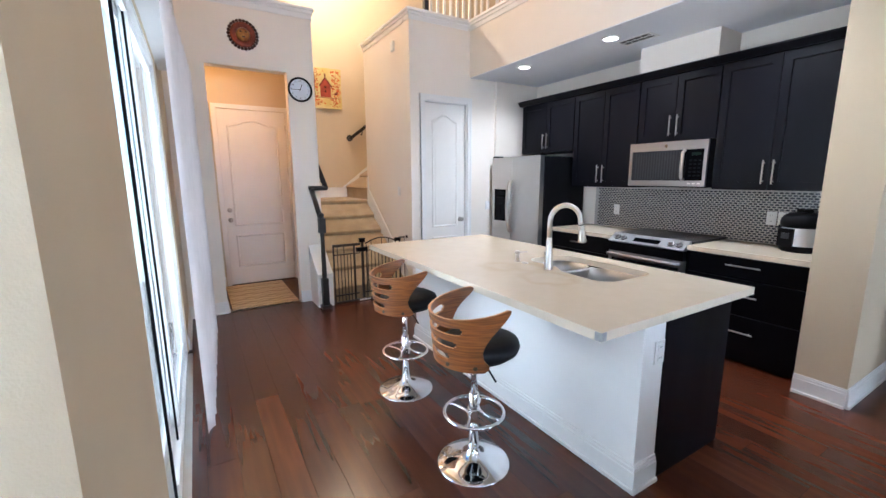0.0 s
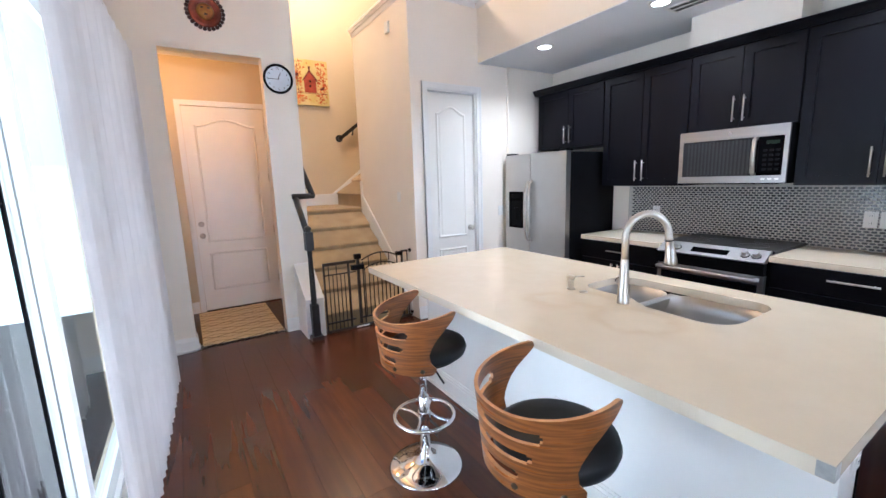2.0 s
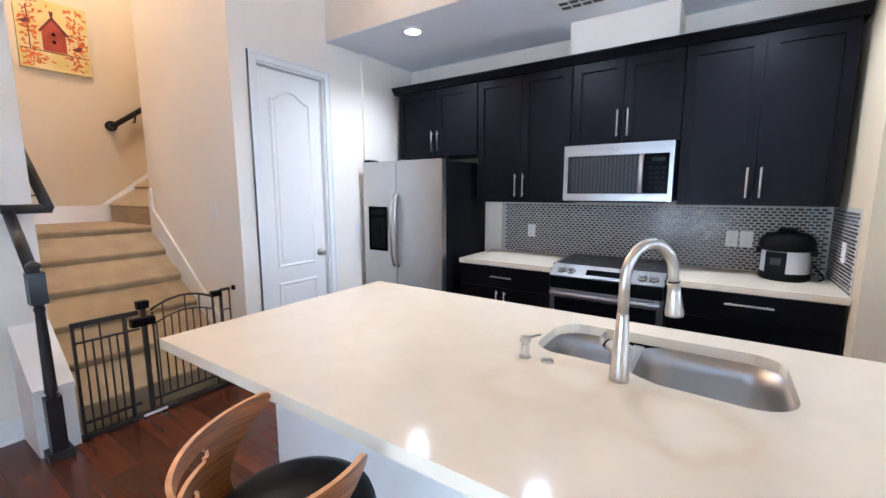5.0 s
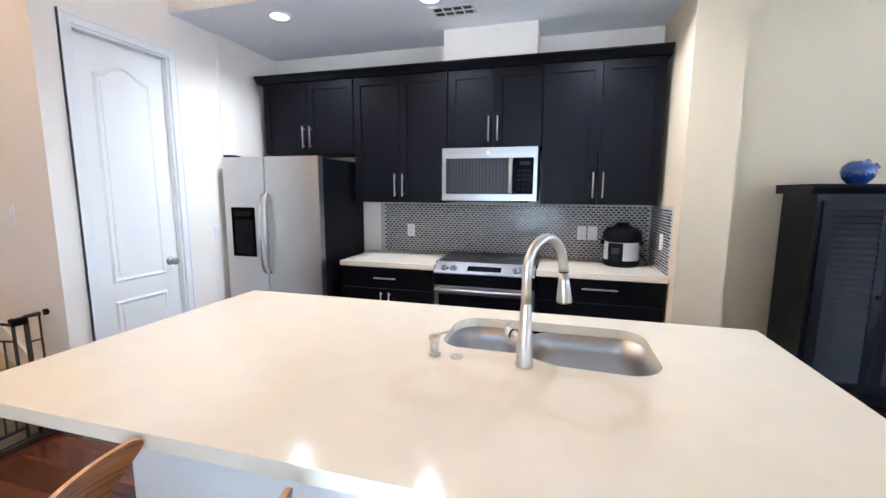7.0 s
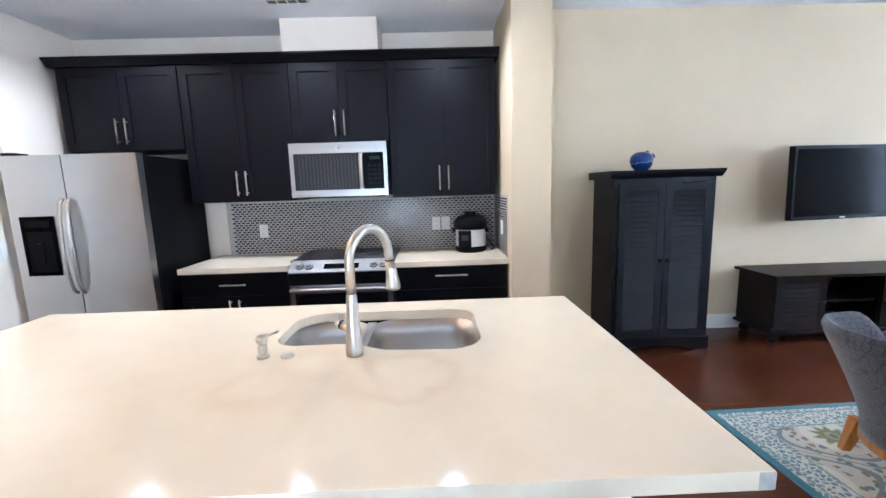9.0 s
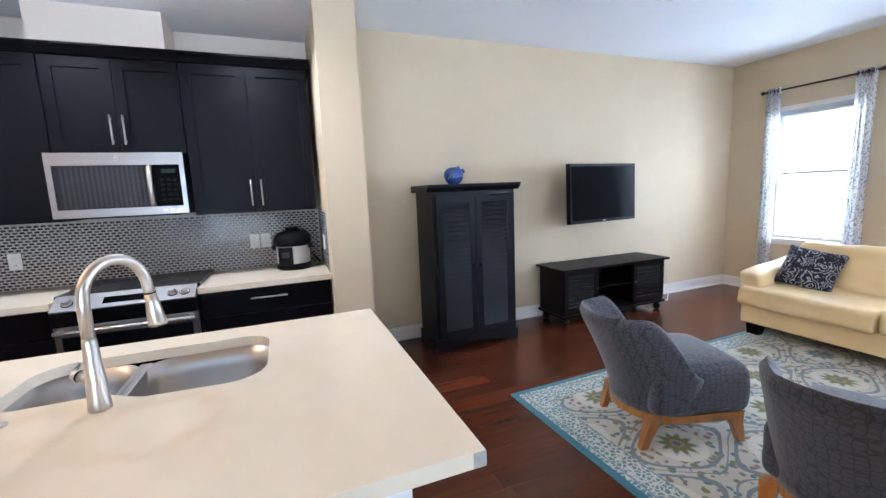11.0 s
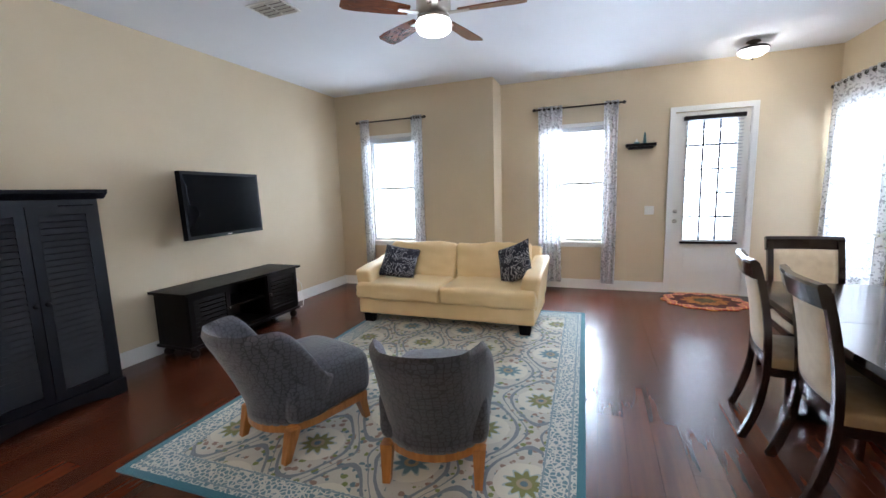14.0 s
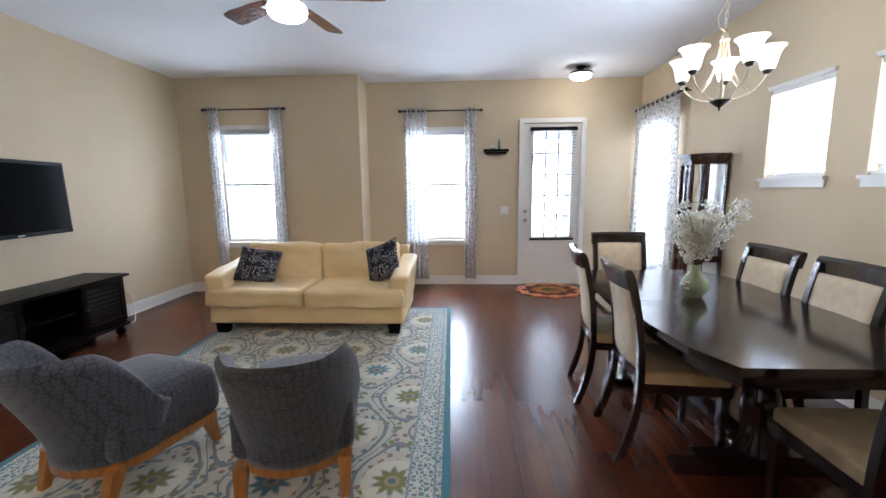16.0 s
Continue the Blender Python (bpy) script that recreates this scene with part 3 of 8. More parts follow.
def mosaic(verts, faces, along, u0, u1, z0, z1, face):
    pw, ph = 0.040, 0.0205
    nrow = int((z1 - z0) / ph)
    for r in range(nrow):
        zc = z0 + ph * (r + 0.5)
        off = pw / 2 if r % 2 else 0.0
        u = u0 + pw / 2 + off
        while u < u1 - pw / 2:
            hw, hh = pw * 0.44, ph * 0.37
            k = len(verts)
            ring = [(-hw, 0), (-hw * 0.62, -hh), (hw * 0.62, -hh), (hw, 0), (hw * 0.62, hh), (-hw * 0.62, hh)]
            lift = random.uniform(-0.0006, 0.0006)
            for s, d in ((1.0, 0.0), (0.86, 0.0035 + lift)):
                for a, b_ in ring:
                    p = face - d
                    verts.append((p, u + a * s, zc + b_ * s) if along == "y" else (u + a * s, face + d, zc + b_ * s))
            faces.append([k + 6 + i for i in range(6)])
            for i in range(6):
                faces.append([k + i, k + (i + 1) % 6, k + 6 + (i + 1) % 6, k + 6 + i])
            u += pw


mosaic(verts, faces, "y", 0.34, 2.69, 0.917, 1.388, XE - 0.0055)
me = bpy.data.meshes.new("mosaic_tiles")
me.from_pydata([(v[0] - XE, v[1] - 1.6, v[2] - 0.914) for v in verts], [], faces)
me.materials.append(M["mosaic"])
ob = new("mosaic_tiles", me)
ob.parent = bs
tagged(ob, kind="stuff")
bs2 = thing("backsplash_return", 3.6, 0.331, 0.914, "grey mosaic tiles on the side wall by the worktop", "backsplash", fixed=True)
part("grout_bed", boxes((3.33, XE - 0.007, 0.3305, 0.336, 0.915, 1.389)), M["grout"], bs2)
verts, faces = [], []
mosaic(verts, faces, "x", 3.335, XE - 0.01, 0.917, 1.385, 0.3355)
me = bpy.data.meshes.new("mosaic_tiles")
me.from_pydata([(v[0] - 3.6, v[1] - 0.331, v[2] - 0.914) for v in verts], [], faces)
me.materials.append(M["mosaic"])
ob = new("mosaic_tiles", me)
ob.parent = bs2
tagged(ob, kind="stuff")


def plate(name, x, y, z, facing, label, kind="outlet", w=0.072, h=0.115):
    """A white outlet or switch plate on a wall; facing -x, -y, +y, +x."""
    o = thing(name, x, y, z, label, kind, rz={"-x": 0, "+y": -90, "-y": 90, "+x": 180}[facing])
    part("cover", boxes((-0.006, 0, -w / 2, w / 2, -h / 2, h / 2)), M["white"], o, bevel=0.002)
    if kind == "outlet":
        for s in (-1, 1):
            part("socket", boxes((-0.009, -0.006, -0.017, 0.017, s * 0.026 - 0.016, s * 0.026 + 0.016)), M["white"], o, bevel=0.003)
            for q in (-0.006, 0.006):
                part("slot", boxes((-0.0096, -0.009, q - 0.001, q + 0.001, s * 0.026 - 0.005, s * 0.026 + 0.005)), M["black"], o)
    else:
        for q in ([0.0] if w < 0.1 else [-0.023, 0.023]):
            part("rocker", boxes((-0.010, -0.006, q - 0.016, q + 0.016, -0.033, 0.033)), M["white"], o, bevel=0.002)
    return o


plate("outlet", XE - 0.009, 2.405, 1.12, "-x", "white duplex outlet in the mosaic backsplash")
plate("outlet", XE - 0.009, 0.865, 1.14, "-x", "white duplex outlet beside the multicooker")
plate("light_switch", XE - 0.009, 0.78, 1.14, "-x", "white rocker switch plate beside the multicooker", "switch", w=0.075)
plate("outlet", 3.55, 0.3395, 1.13, "+y", "white outlet on the side backsplash")
plate("light_switch", 1.97, 4.22, 1.33, "-x", "white light switch by the stairs", "switch", w=0.075)
plate("light_switch", 3.14, YP, 1.12, "-y", "white switch plate beside the refrigerator", "switch")

# refrigerator
f = thing("refrigerator", 3.55, 3.33, 0, "stainless side-by-side refrigerator with black sides and an ice dispenser", "refrigerator", fixed=True)
part("case", boxes((3.235, 3.93, 2.885, 3.79, 0.03, 1.745)), M["black"], f, bevel=0.004)
for y0, y1 in ((2.885, 3.383), (3.391, 3.79)):
    bm = boxes((3.165, 3.23, y0, y1, 0.08, 1.755))
    part("freezer_door" if y0 > 3 else "fridge_door", bm, M["steel"], f, bevel=0.012, seg=3)
part("grille", boxes((3.19, 3.24, 2.89, 3.785, 0.0, 0.075)), M["black"], f)
part("hinge_cover", boxes((3.17, 3.28, 3.70, 3.78, 1.755, 1.775)), M["black"], f, bevel=0.004)
part("hinge_cover", boxes((3.17, 3.28, 2.90, 2.98, 1.755, 1.775)), M["black"], f, bevel=0.004)
dsp = part("dispenser", boxes((3.158, 3.166, 3.495, 3.725, 1.24, 1.345), (3.158, 3.166, 3.495, 3.52, 0.93, 1.24), (3.158, 3.166, 3.70, 3.725, 0.93, 1.24), (3.158, 3.166, 3.52, 3.70, 0.93, 0.955)), M["screen"], f, bevel=0.002, seg=1)
part("recess", boxes((3.1625, 3.1655, 3.52, 3.70, 0.955, 1.24)), M["black"], dsp)
part("paddle", boxes((3.150, 3.162, 3.59, 3.63, 1.02, 1.16)), M["black"], dsp, bevel=0.003)
part("display", boxes((3.1565, 3.158, 3.53, 3.69, 1.27, 1.315)), M["black"], dsp)
for y in (3.365, 3.415):
    pts = [(3.165, y, 0.80), (3.135, y, 0.83), (3.115, y, 0.92), (3.103, y, 1.13), (3.115, y, 1.34), (3.135, y, 1.43), (3.165, y, 1.46)]
    bm = B()
    tube(bm, pts, 0.013, 12)
    part("handle", bm, M["nickel"], f, "curved stainless handle", smooth=True)

# microwave
M["ovenglass"] = surface("smoked_glass", (0.016, 0.016, 0.018), None, 6, 0.3, spec=0.25)
m = thing("microwave", 3.75, 1.61, 1.41, "stainless over-the-range microwave with a dark window", "microwave", fixed=True)
part("case", boxes((3.56, XE - 0.001, 1.235, 1.985, 1.412, 1.825)), M["black"], m)
part("face_frame", boxes((3.535, 3.56, 1.235, 1.985, 1.745, 1.825), (3.535, 3.56, 1.235, 1.985, 1.412, 1.465), (3.535, 3.56, 1.235, 1.262, 1.465, 1.745), (3.535, 3.56, 1.955, 1.985, 1.465, 1.745)), M["steelh"], m, bevel=0.003)
part("window", boxes((3.541, 3.56, 1.455, 1.955, 1.465, 1.745)), M["ovenglass"], m)
M["windowrib"] = surface("dark_grey_mesh", (0.032, 0.032, 0.034), None, 6, 0.5, spec=0.3)
for i in range(17):
    part("window_rib", boxes((3.539, 3.541, 1.475 + i * 0.027, 1.487 + i * 0.027, 1.475, 1.735)), M["windowrib"], m)
part("control_panel", boxes((3.539, 3.56, 1.262, 1.415, 1.465, 1.745)), M["screen"], m)
part("handle", tube(B(), [(3.54, 1.435, 1.475), (3.512, 1.435, 1.49), (3.505, 1.435, 1.6), (3.512, 1.435, 1.72), (3.54, 1.435, 1.735)], 0.015, 12), M["nickel"], m, "vertical stainless handle", smooth=True)
M["led"] = surface("dark_green_display", (0.010, 0.020, 0.014), None, 8, 0.4, spec=0.1)
part("clock_display", boxes((3.5375, 3.539, 1.29, 1.37, 1.69, 1.715)), M["led"], m)
for r in range(5):
    for q in range(3):
        part("key", boxes((3.5375, 3.539, 1.285 + q * 0.038, 1.31 + q * 0.038, 1.50 + r * 0.034, 1.518 + r * 0.034)), M["black"], m)
for q in range(3):
    part("button", boxes((3.533, 3.535, 1.275 + q * 0.042, 1.30 + q * 0.042, 1.432, 1.446)), M["white"], m)
part("badge", lathe(B(), [(0, 0), (0.014, 0), (0.014, 0.003), (0, 0.003)], n=18), M["chrome"], m, local=True).matrix_basis = pose(3.535 - 3.75, 1.61 - 1.61, 1.785 - 1.41, 0, -90, 0)
part("lamp_cover", boxes((3.60, 3.90, 1.30, 1.92, 1.400, 1.412)), M["black"], m)

# range
r = thing("range", 3.6, 1.59, 0, "stainless slide-in electric range with a black glass cooktop", "range", fixed=True)
part("case", boxes((3.33, XE - 0.02, 1.21, 1.98, 0.05, 0.905)), M["black"], r)
part("cooktop", boxes((3.39, XE - 0.012, 1.20, 1.99, 0.915, 0.937)), M["cooktop"], r, bevel=0.003)
for bx, by, br in ((3.56, 1.40, 0.10), (3.56, 1.79, 0.08), (3.80, 1.40, 0.075), (3.80, 1.79, 0.095)):
    bm = B()
    tube(bm, [(bx + br * math.cos(a * math.pi / 18), by + br * math.sin(a * math.pi / 18), 0.9375) for a in range(36)], 0.0012, 4, closed=True)
    part("burner_ring", bm, M["steelh"], r)
bm = B()
prism(bm, [(3.275, 0.858), (3.262, 0.868), (3.375, 0.938), (3.389, 0.938), (3.389, 0.858)], 1.215, 1.975, "y")
part("control_panel", bm, M["steelh"], r, bevel=0.003)
slope = math.degrees(math.atan2(0.070, 0.113))
for ky in (1.28, 1.35, 1.83, 1.90):
    k = part("knob", lathe(B(), [(0, 0), (0.027, 0), (0.027, 0.008), (0.020, 0.012), (0.018, 0.032), (0.015, 0.035), (0, 0.035)], n=20), M["steelh"], r, smooth=False, local=True)
    part("knob_skirt", lathe(B(), [(0, 0.0), (0.030, 0.0), (0.030, 0.005), (0, 0.005)], n=24), M["black"], k, local=True)
    k.matrix_basis = pose(3.313 - 3.6, ky - 1.59, 0.9005, 0, -slope, 0)
dsp_ = part("display", boxes((-0.028, 0.028, -0.13, 0.13, 0.0, 0.002)), M["screen"])
dsp_.parent = r
dsp_.matrix_basis = pose(3.313 - 3.6, 0, 0.9005, 0, -slope, 0)
od = part("oven_door", boxes((3.285, 3.33, 1.215, 1.975, 0.24, 0.765)), M["steelh"], r, bevel=0.004)
part("door_window", boxes((3.281, 3.285, 1.25, 1.94, 0.30, 0.70)), M["glassblack"], od)
part("oven_handle", tube(B(), [(3.24, 1.23, 0.738), (3.232, 1.4, 0.738), (3.228, 1.595, 0.738), (3.232, 1.79, 0.738), (3.24, 1.96, 0.738)], 0.015, 12), M["steelh"], od, smooth=True)
for ky in (1.25, 1.94):
    part("bracket", boxes((3.24, 3.285, ky - 0.012, ky + 0.012, 0.725, 0.751)), M["steelh"], od, bevel=0.003)
part("gap", boxes((3.278, 3.33, 1.218, 1.972, 0.767, 0.857)), M["black"], r)
part("drawer", boxes((3.29, 3.33, 1.215, 1.975, 0.06, 0.225)), M["steelh"], r, bevel=0.004)

# multicooker
c = thing("multicooker", 3.78, 0.60, 0.914, "stainless electric multicooker with a black lid", "multicooker")
part("body", lathe(B(), [(0, 0.02), (0.124, 0.02), (0.128, 0.03), (0.128, 0.205), (0, 0.205)], n=40), M["cooker"], c, smooth=False)
part("base", lathe(B(), [(0, 0), (0.12, 0), (0.134, 0.012), (0.134, 0.045), (0.129, 0.05), (0, 0.05)], n=40), M["black"], c)
part("lid", lathe(B(), [(0, 0.190), (0.134, 0.190), (0.142, 0.198), (0.145, 0.225), (0.138, 0.262), (0.112, 0.292), (0.06, 0.308), (0, 0.311)], n=40), M["black"], c, smooth=True)
part("lid_handle", boxes((-0.022, 0.022, -0.045, 0.045, 0.300, 0.335)), M["black"], c, bevel=0.010, seg=3)
for s in (-1, 1):
    part("side_handle", boxes((-0.04, 0.04, s * 0.138 - 0.014, s * 0.138 + 0.014, 0.165, 0.20)), M["black"], c, bevel=0.008)
part("control_panel", boxes((-0.146, -0.105, -0.02, 0.085, 0.045, 0.185)), M["black"], c, bevel=0.01)
part("screen", boxes((-0.149, -0.145, 0.005, 0.06, 0.105, 0.150)), M["windowrib"], c, bevel=0.0015)
c.matrix_world = pose(3.75, 0.575, 0.914, 0, 0, -12)

# sockets' cord behind the cooker
cd = thing("power_cord", 3.9, 0.40, 0.914, "black power cord behind the multicooker", "cable", fixed=True)
part("cord", tube(B(), [(3.86, 0.52, 1.0), (3.90, 0.44, 1.03), (3.92, 0.39, 0.97), (3.88, 0.36, 0.925), (3.80, 0.37, 0.922), (3.74, 0.40, 0.921)], 0.005, 8), M["black"], cd, smooth=True)

# island
isl = thing("kitchen_island", 1.75, 1.45, 0, "kitchen island with a white half wall and espresso cabinets", "island", fixed=True)
part("half_wall", boxes((1.365, 1.53, 0.33, 2.60, 0.0, 0.874)), M["trim"], isl)
part("cabinet_body", boxes((1.531, 2.13, 0.345, 2.59, 0.10, 0.66), (1.531, 1.60, 0.345, 2.59, 0.66, 0.873), (2.10, 2.13, 0.345, 2.59, 0.66, 0.873), (1.60, 2.10, 0.345, 0.70, 0.66, 0.873), (1.60, 2.10, 1.54, 2.59, 0.66, 0.873)), M["cabinet"], isl)
part("toe_kick", boxes((1.531, 2.07, 0.35, 2.585, 0.0, 0.10)), M["cabinet"], isl)
part("end_panel", boxes((1.532, 2.135, 0.325, 0.345, 0.0, 0.873)), M["cabinet"], isl, bevel=0.002, seg=1)
for y0, y1 in ((0.35, 1.09), (1.095, 1.84), (1.845, 2.585)):
    part("door", boxes((2.13, 2.15, y0, y1, 0.11, 0.865)), M["cabinet"], isl, bevel=0.002, seg=1)
bm = B()
for t, z0, z1 in ((0.016, 0.0, 0.105), (0.011, 0.105, 0.125), (0.006, 0.125, 0.14), (0.026, 0, 0.02)):
    box(bm, 1.365 - t, 1.365, 0.33 - t, 2.60 + t, z0, z1)
    box(bm, 1.365, 1.53 + 0.001, 0.33 - t, 0.33, z0, z1)
    box(bm, 1.365, 1.53, 2.60, 2.60 + t, z0, z1)
part("baseboard", bm, M["trim"], isl, "white stepped baseboard")
part("top_moulding", boxes((1.350, 1.365, 0.315, 2.615, 0.845, 0.874), (1.365, 1.545, 0.315, 0.33, 0.845, 0.874)), M["trim"], isl)
plate("outlet", 1.365, 1.32, 0.38, "-x", "white outlet on the island's half wall")
plate("outlet", 1.49, 0.33, 0.69, "-y", "white outlet on the end of the island")


def rounded(x0, x1, y0, y1, r, n=6):
    return arc(x1 - r, y1 - r, r, 0, 90, n) + arc(x0 + r, y1 - r, r, 90, 180, n) + arc(x0 + r, y0 + r, r, 180, 270, n) + arc(x1 - r, y0 + r, r, 270, 360, n)


def sink_outline(inset=0.0):
    """The cut-out of the two-bowl sink, with the notch by the faucet."""
    i = inset
    pts = []
    pts += arc(2.075 - 0.10, 0.73 + 0.10, 0.10 - i, 270, 360, 8)
    pts += arc(2.075 - 0.12, 1.49 - 0.12, 0.12 - i, 0, 90, 8)
    pts += arc(1.70 + 0.09, 1.49 - 0.09, 0.09 - i, 90, 180, 8)
    pts += [(1.70 + i, 1.20 - i * 0.5), (1.69 + i, 1.17), (1.655 + i, 1.12), (1.63 + i, 1.07)]
    pts += arc(1.615 + 0.12, 0.73 + 0.12, 0.12 - i, 180, 270, 8)
    return pts


# the worktop with its hole: a ring between the outer edge and the cut-out, above and below
wt = thing("island_worktop", 1.6, 1.5, 0.874, "cream quartz worktop of the island with a sink cut-out", "worktop", fixed=True)
X0, X1, Y0, Y1_ = 0.972, 2.225, 0.262, 2.738
hole = sink_outline()
cx, cy = 1.86, 1.12


def outer_hit(p):
    dx, dy = p[0] - cx, p[1] - cy
    s = min(((X1 if dx > 0 else X0) - cx) / dx if abs(dx) > 1e-9 else 1e9, ((Y1_ if dy > 0 else Y0) - cy) / dy if abs(dy) > 1e-9 else 1e9)
    return (cx + dx * s, cy + dy * s)


ang = sorted(hole, key=lambda p: math.atan2(p[1] - cy, p[0] - cx))
outer = [outer_hit(p) for p in ang]
ring_o, ring_i = [], []
for k, (a, b_) in enumerate(zip(outer, ang)):
    ring_o.append(a)
    ring_i.append(b_)
    a2 = outer[(k + 1) % len(outer)]
    if abs(a[0] - a2[0]) > 1e-6 and abs(a[1] - a2[1]) > 1e-6:
        corner = (a[0], a2[1]) if a[0] in (X0, X1) or abs(a[0] - X0) < 1e-6 or abs(a[0] - X1) < 1e-6 else (a2[0], a[1])
        ring_o.append(corner)
        ring_i.append(None)
bm = B()
lay = []
for z in (0.914, 0.874):
    o = [bm.verts.new((*p, z)) for p in ring_o]
    i_ = [bm.verts.new((*p, z)) if p else None for p in ring_i]
    lay.append((o, i_))
n = len(ring_o)
for (o, i_) in lay:
    for k in range(n):
        j = (k + 1) % n
        if i_[k] is not None and i_[j] is not None:
            bm.faces.new((o[k], o[j], i_[j], i_[k]))
        elif i_[k] is not None:
            jj = (k + 2) % n
            bm.faces.new((o[k], o[j], i_[k]))
            bm.faces.new((o[j], o[jj], i_[jj], i_[k]))
(o1, a1), (o2, a2) = lay
for k in range(n):
    bm.faces.new((o1[k], o1[(k + 1) % n], o2[(k + 1) % n], o2[k]))
q1 = [v for v in a1 if v]
q2 = [v for v in a2 if v]
for k in range(len(q1)):
    bm.faces.new((q1[k], q1[(k + 1) % len(q1)], q2[(k + 1) % len(q2)], q2[k]))
M["quartz_stained"] = surface("quartz_stained", (0.76, 0.675, 0.53), (0.735, 0.65, 0.505), 9, 0.09, rvar=0.02, coat=0.1)
_f = Fx(M["quartz_stained"])
_tc, _no, _sp = _f.N.new("ShaderNodeTexCoord"), _f.N.new("ShaderNodeTexNoise"), _f.N.new("ShaderNodeSeparateXYZ")
_no.inputs["Scale"].default_value, _no.inputs["Detail"].default_value = 7, 3
_f.L.new(_tc.outputs["Object"], _no.inputs["Vector"])
_f.L.new(_tc.outputs["Object"], _sp.inputs[0])
_stain = 0.0
for _cx, _cy, _r, _w in ((-0.16, -0.50, 0.15, 0.035), (-0.05, -0.22, 0.11, 0.06), (-0.22, -0.10, 0.10, 0.05)):
    _dx, _dy = _f.m("SUBTRACT", _sp.outputs[0], _cx), _f.m("SUBTRACT", _sp.outputs[1], _cy)
    _d = _f.m("ADD", _f.m("SQRT", _f.m("ADD", _f.m("MULTIPLY", _dx, _dx), _f.m("MULTIPLY", _dy, _dy))), _f.m("MULTIPLY", _f.m("SUBTRACT", _no.outputs[0], 0.5), 0.16))
    _e = _f.m("DIVIDE", _f.m("SUBTRACT", _d, _r), _w)
    _stain = _f.m("MAXIMUM", _stain, _f.m("EXPONENT", _f.m("MULTIPLY", _f.m("MULTIPLY", _e, _e), -1.0)))
_P = M["quartz_stained"].node_tree.nodes["Principled BSDF"]
_f.L.new(_f.mix(_f.m("MULTIPLY", _stain, _f.m("MULTIPLY", _no.outputs[0], 0.50)), _P.inputs["Base Color"].links[0].from_socket, (0.58, 0.42, 0.24)), _P.inputs["Base Color"])
part("slab", bm, M["quartz_stained"], wt)

cg = part("corner_guard", boxes((X0 - 0.0015, X0 - 0.0002, Y0 - 0.0015, Y0 + 0.030, 0.876, 0.912), (X0 - 0.0002, X0 + 0.030, Y0 - 0.0015, Y0 - 0.0002, 0.876, 0.912)), M["guard"], wt, "clear grey corner guard")
# sink bowls
sk = thing("sink", 1.86, 1.12, 0.70, "undermount stainless double-bowl sink", "sink", fixed=True)


def bowl(name, x0, x1, y0, y1, r, depth):
    bm = B()
    rings = []
    for ins, z, rr in ((-0.012, 0.873, r + 0.012), (0.0, 0.872, r), (0.006, 0.80, r), (0.012, 0.875 - depth + 0.05, r), (0.04, 0.875 - depth + 0.008, r), (0.08, 0.875 - depth, r * 0.8)):
        pts = rounded(x0 + ins, x1 - ins, y0 + ins, y1 - ins, max(rr - max(ins, 0) * 0.4, 0.02), 8)
        rings.append([bm.verts.new((*p, z)) for p in pts])
    for a, b_ in zip(rings, rings[1:]):
        for k in range(len(a)):
            bm.faces.new((a[k], a[(k + 1) % len(a)], b_[(k + 1) % len(a)], b_[k]))
    bm.faces.new(rings[-1])
    return part(name, bm, M["sinksteel"], sk, smooth=True)


bowl("large_bowl", 1.615, 2.075, 0.73, 1.165, 0.11, 0.21)
bowl("small_bowl", 1.70, 2.075, 1.195, 1.49, 0.10, 0.18)
part("divider", boxes((1.64, 2.07, 1.160, 1.200, 0.80, 0.868)), M["sinksteel"], sk, bevel=0.008)
for x, y, z in ((1.87, 0.96, 0.667), (1.89, 1.34, 0.697)):
    part("drain", lathe(B(), [(0, 0), (0.042, 0), (0.042, 0.004), (0.03, 0.002), (0, 0.001)], x, y, z, 24), M["chrome"], sk)

fa = thing("faucet", 1.60, 1.168, 0.914, "brushed nickel pull-down kitchen faucet", "faucet")
part("body", lathe(B(), [(0, 0), (0.028, 0), (0.029, 0.004), (0.0275, 0.02), (0.0225, 0.10), (0.0175, 0.20), (0.0160, 0.21), (0, 0.21)], n=24), M["nickel"], fa, smooth=True)
pts = [(0, 0, 0.205), (0, 0, 0.31)] + [(0.0 + 0.095 - 0.095 * math.cos(radians(a)), 0, 0.31 + 0.105 * math.sin(radians(a))) for a in range(12, 181, 12)] + [(0.196, 0, 0.285)]
spout = part("spout", tube(B(), pts, 0.0160, 14), M["nickel"], fa, smooth=True)
part("spray_head", tube(B(), [(0.195, 0, 0.290), (0.199, 0, 0.25), (0.206, 0, 0.19), (0.207, 0, 0.18)], 0.02, 16, radii=[0.0168, 0.020, 0.0275, 0.026]), M["nickel"], fa, smooth=True)
part("seam", tube(B(), [(0.1945, 0, 0.293), (0.195, 0, 0.289)], 0.0174, 16), M["black"], fa)
part("valve", tube(B(), [(0, 0.0, 0.082), (-0.004, 0.048, 0.095)], 0.0165, 16), M["nickel"], fa, smooth=True)
part("ring", tube(B(), [(-0.004, 0.047, 0.0945), (-0.0045, 0.053, 0.096)], 0.0172, 16), M["black"], fa)
part("lever", tube(B(), [(-0.0045, 0.052, 0.096), (-0.006, 0.066, 0.100), (0.004, 0.082, 0.106), (0.03, 0.10, 0.112)], 0.006, 10, radii=[0.0165, 0.014, 0.008, 0.004]), M["nickel"], fa, smooth=True)
fa.matrix_world = pose(1.602, 1.168, 0.914, 0, 0, -36)
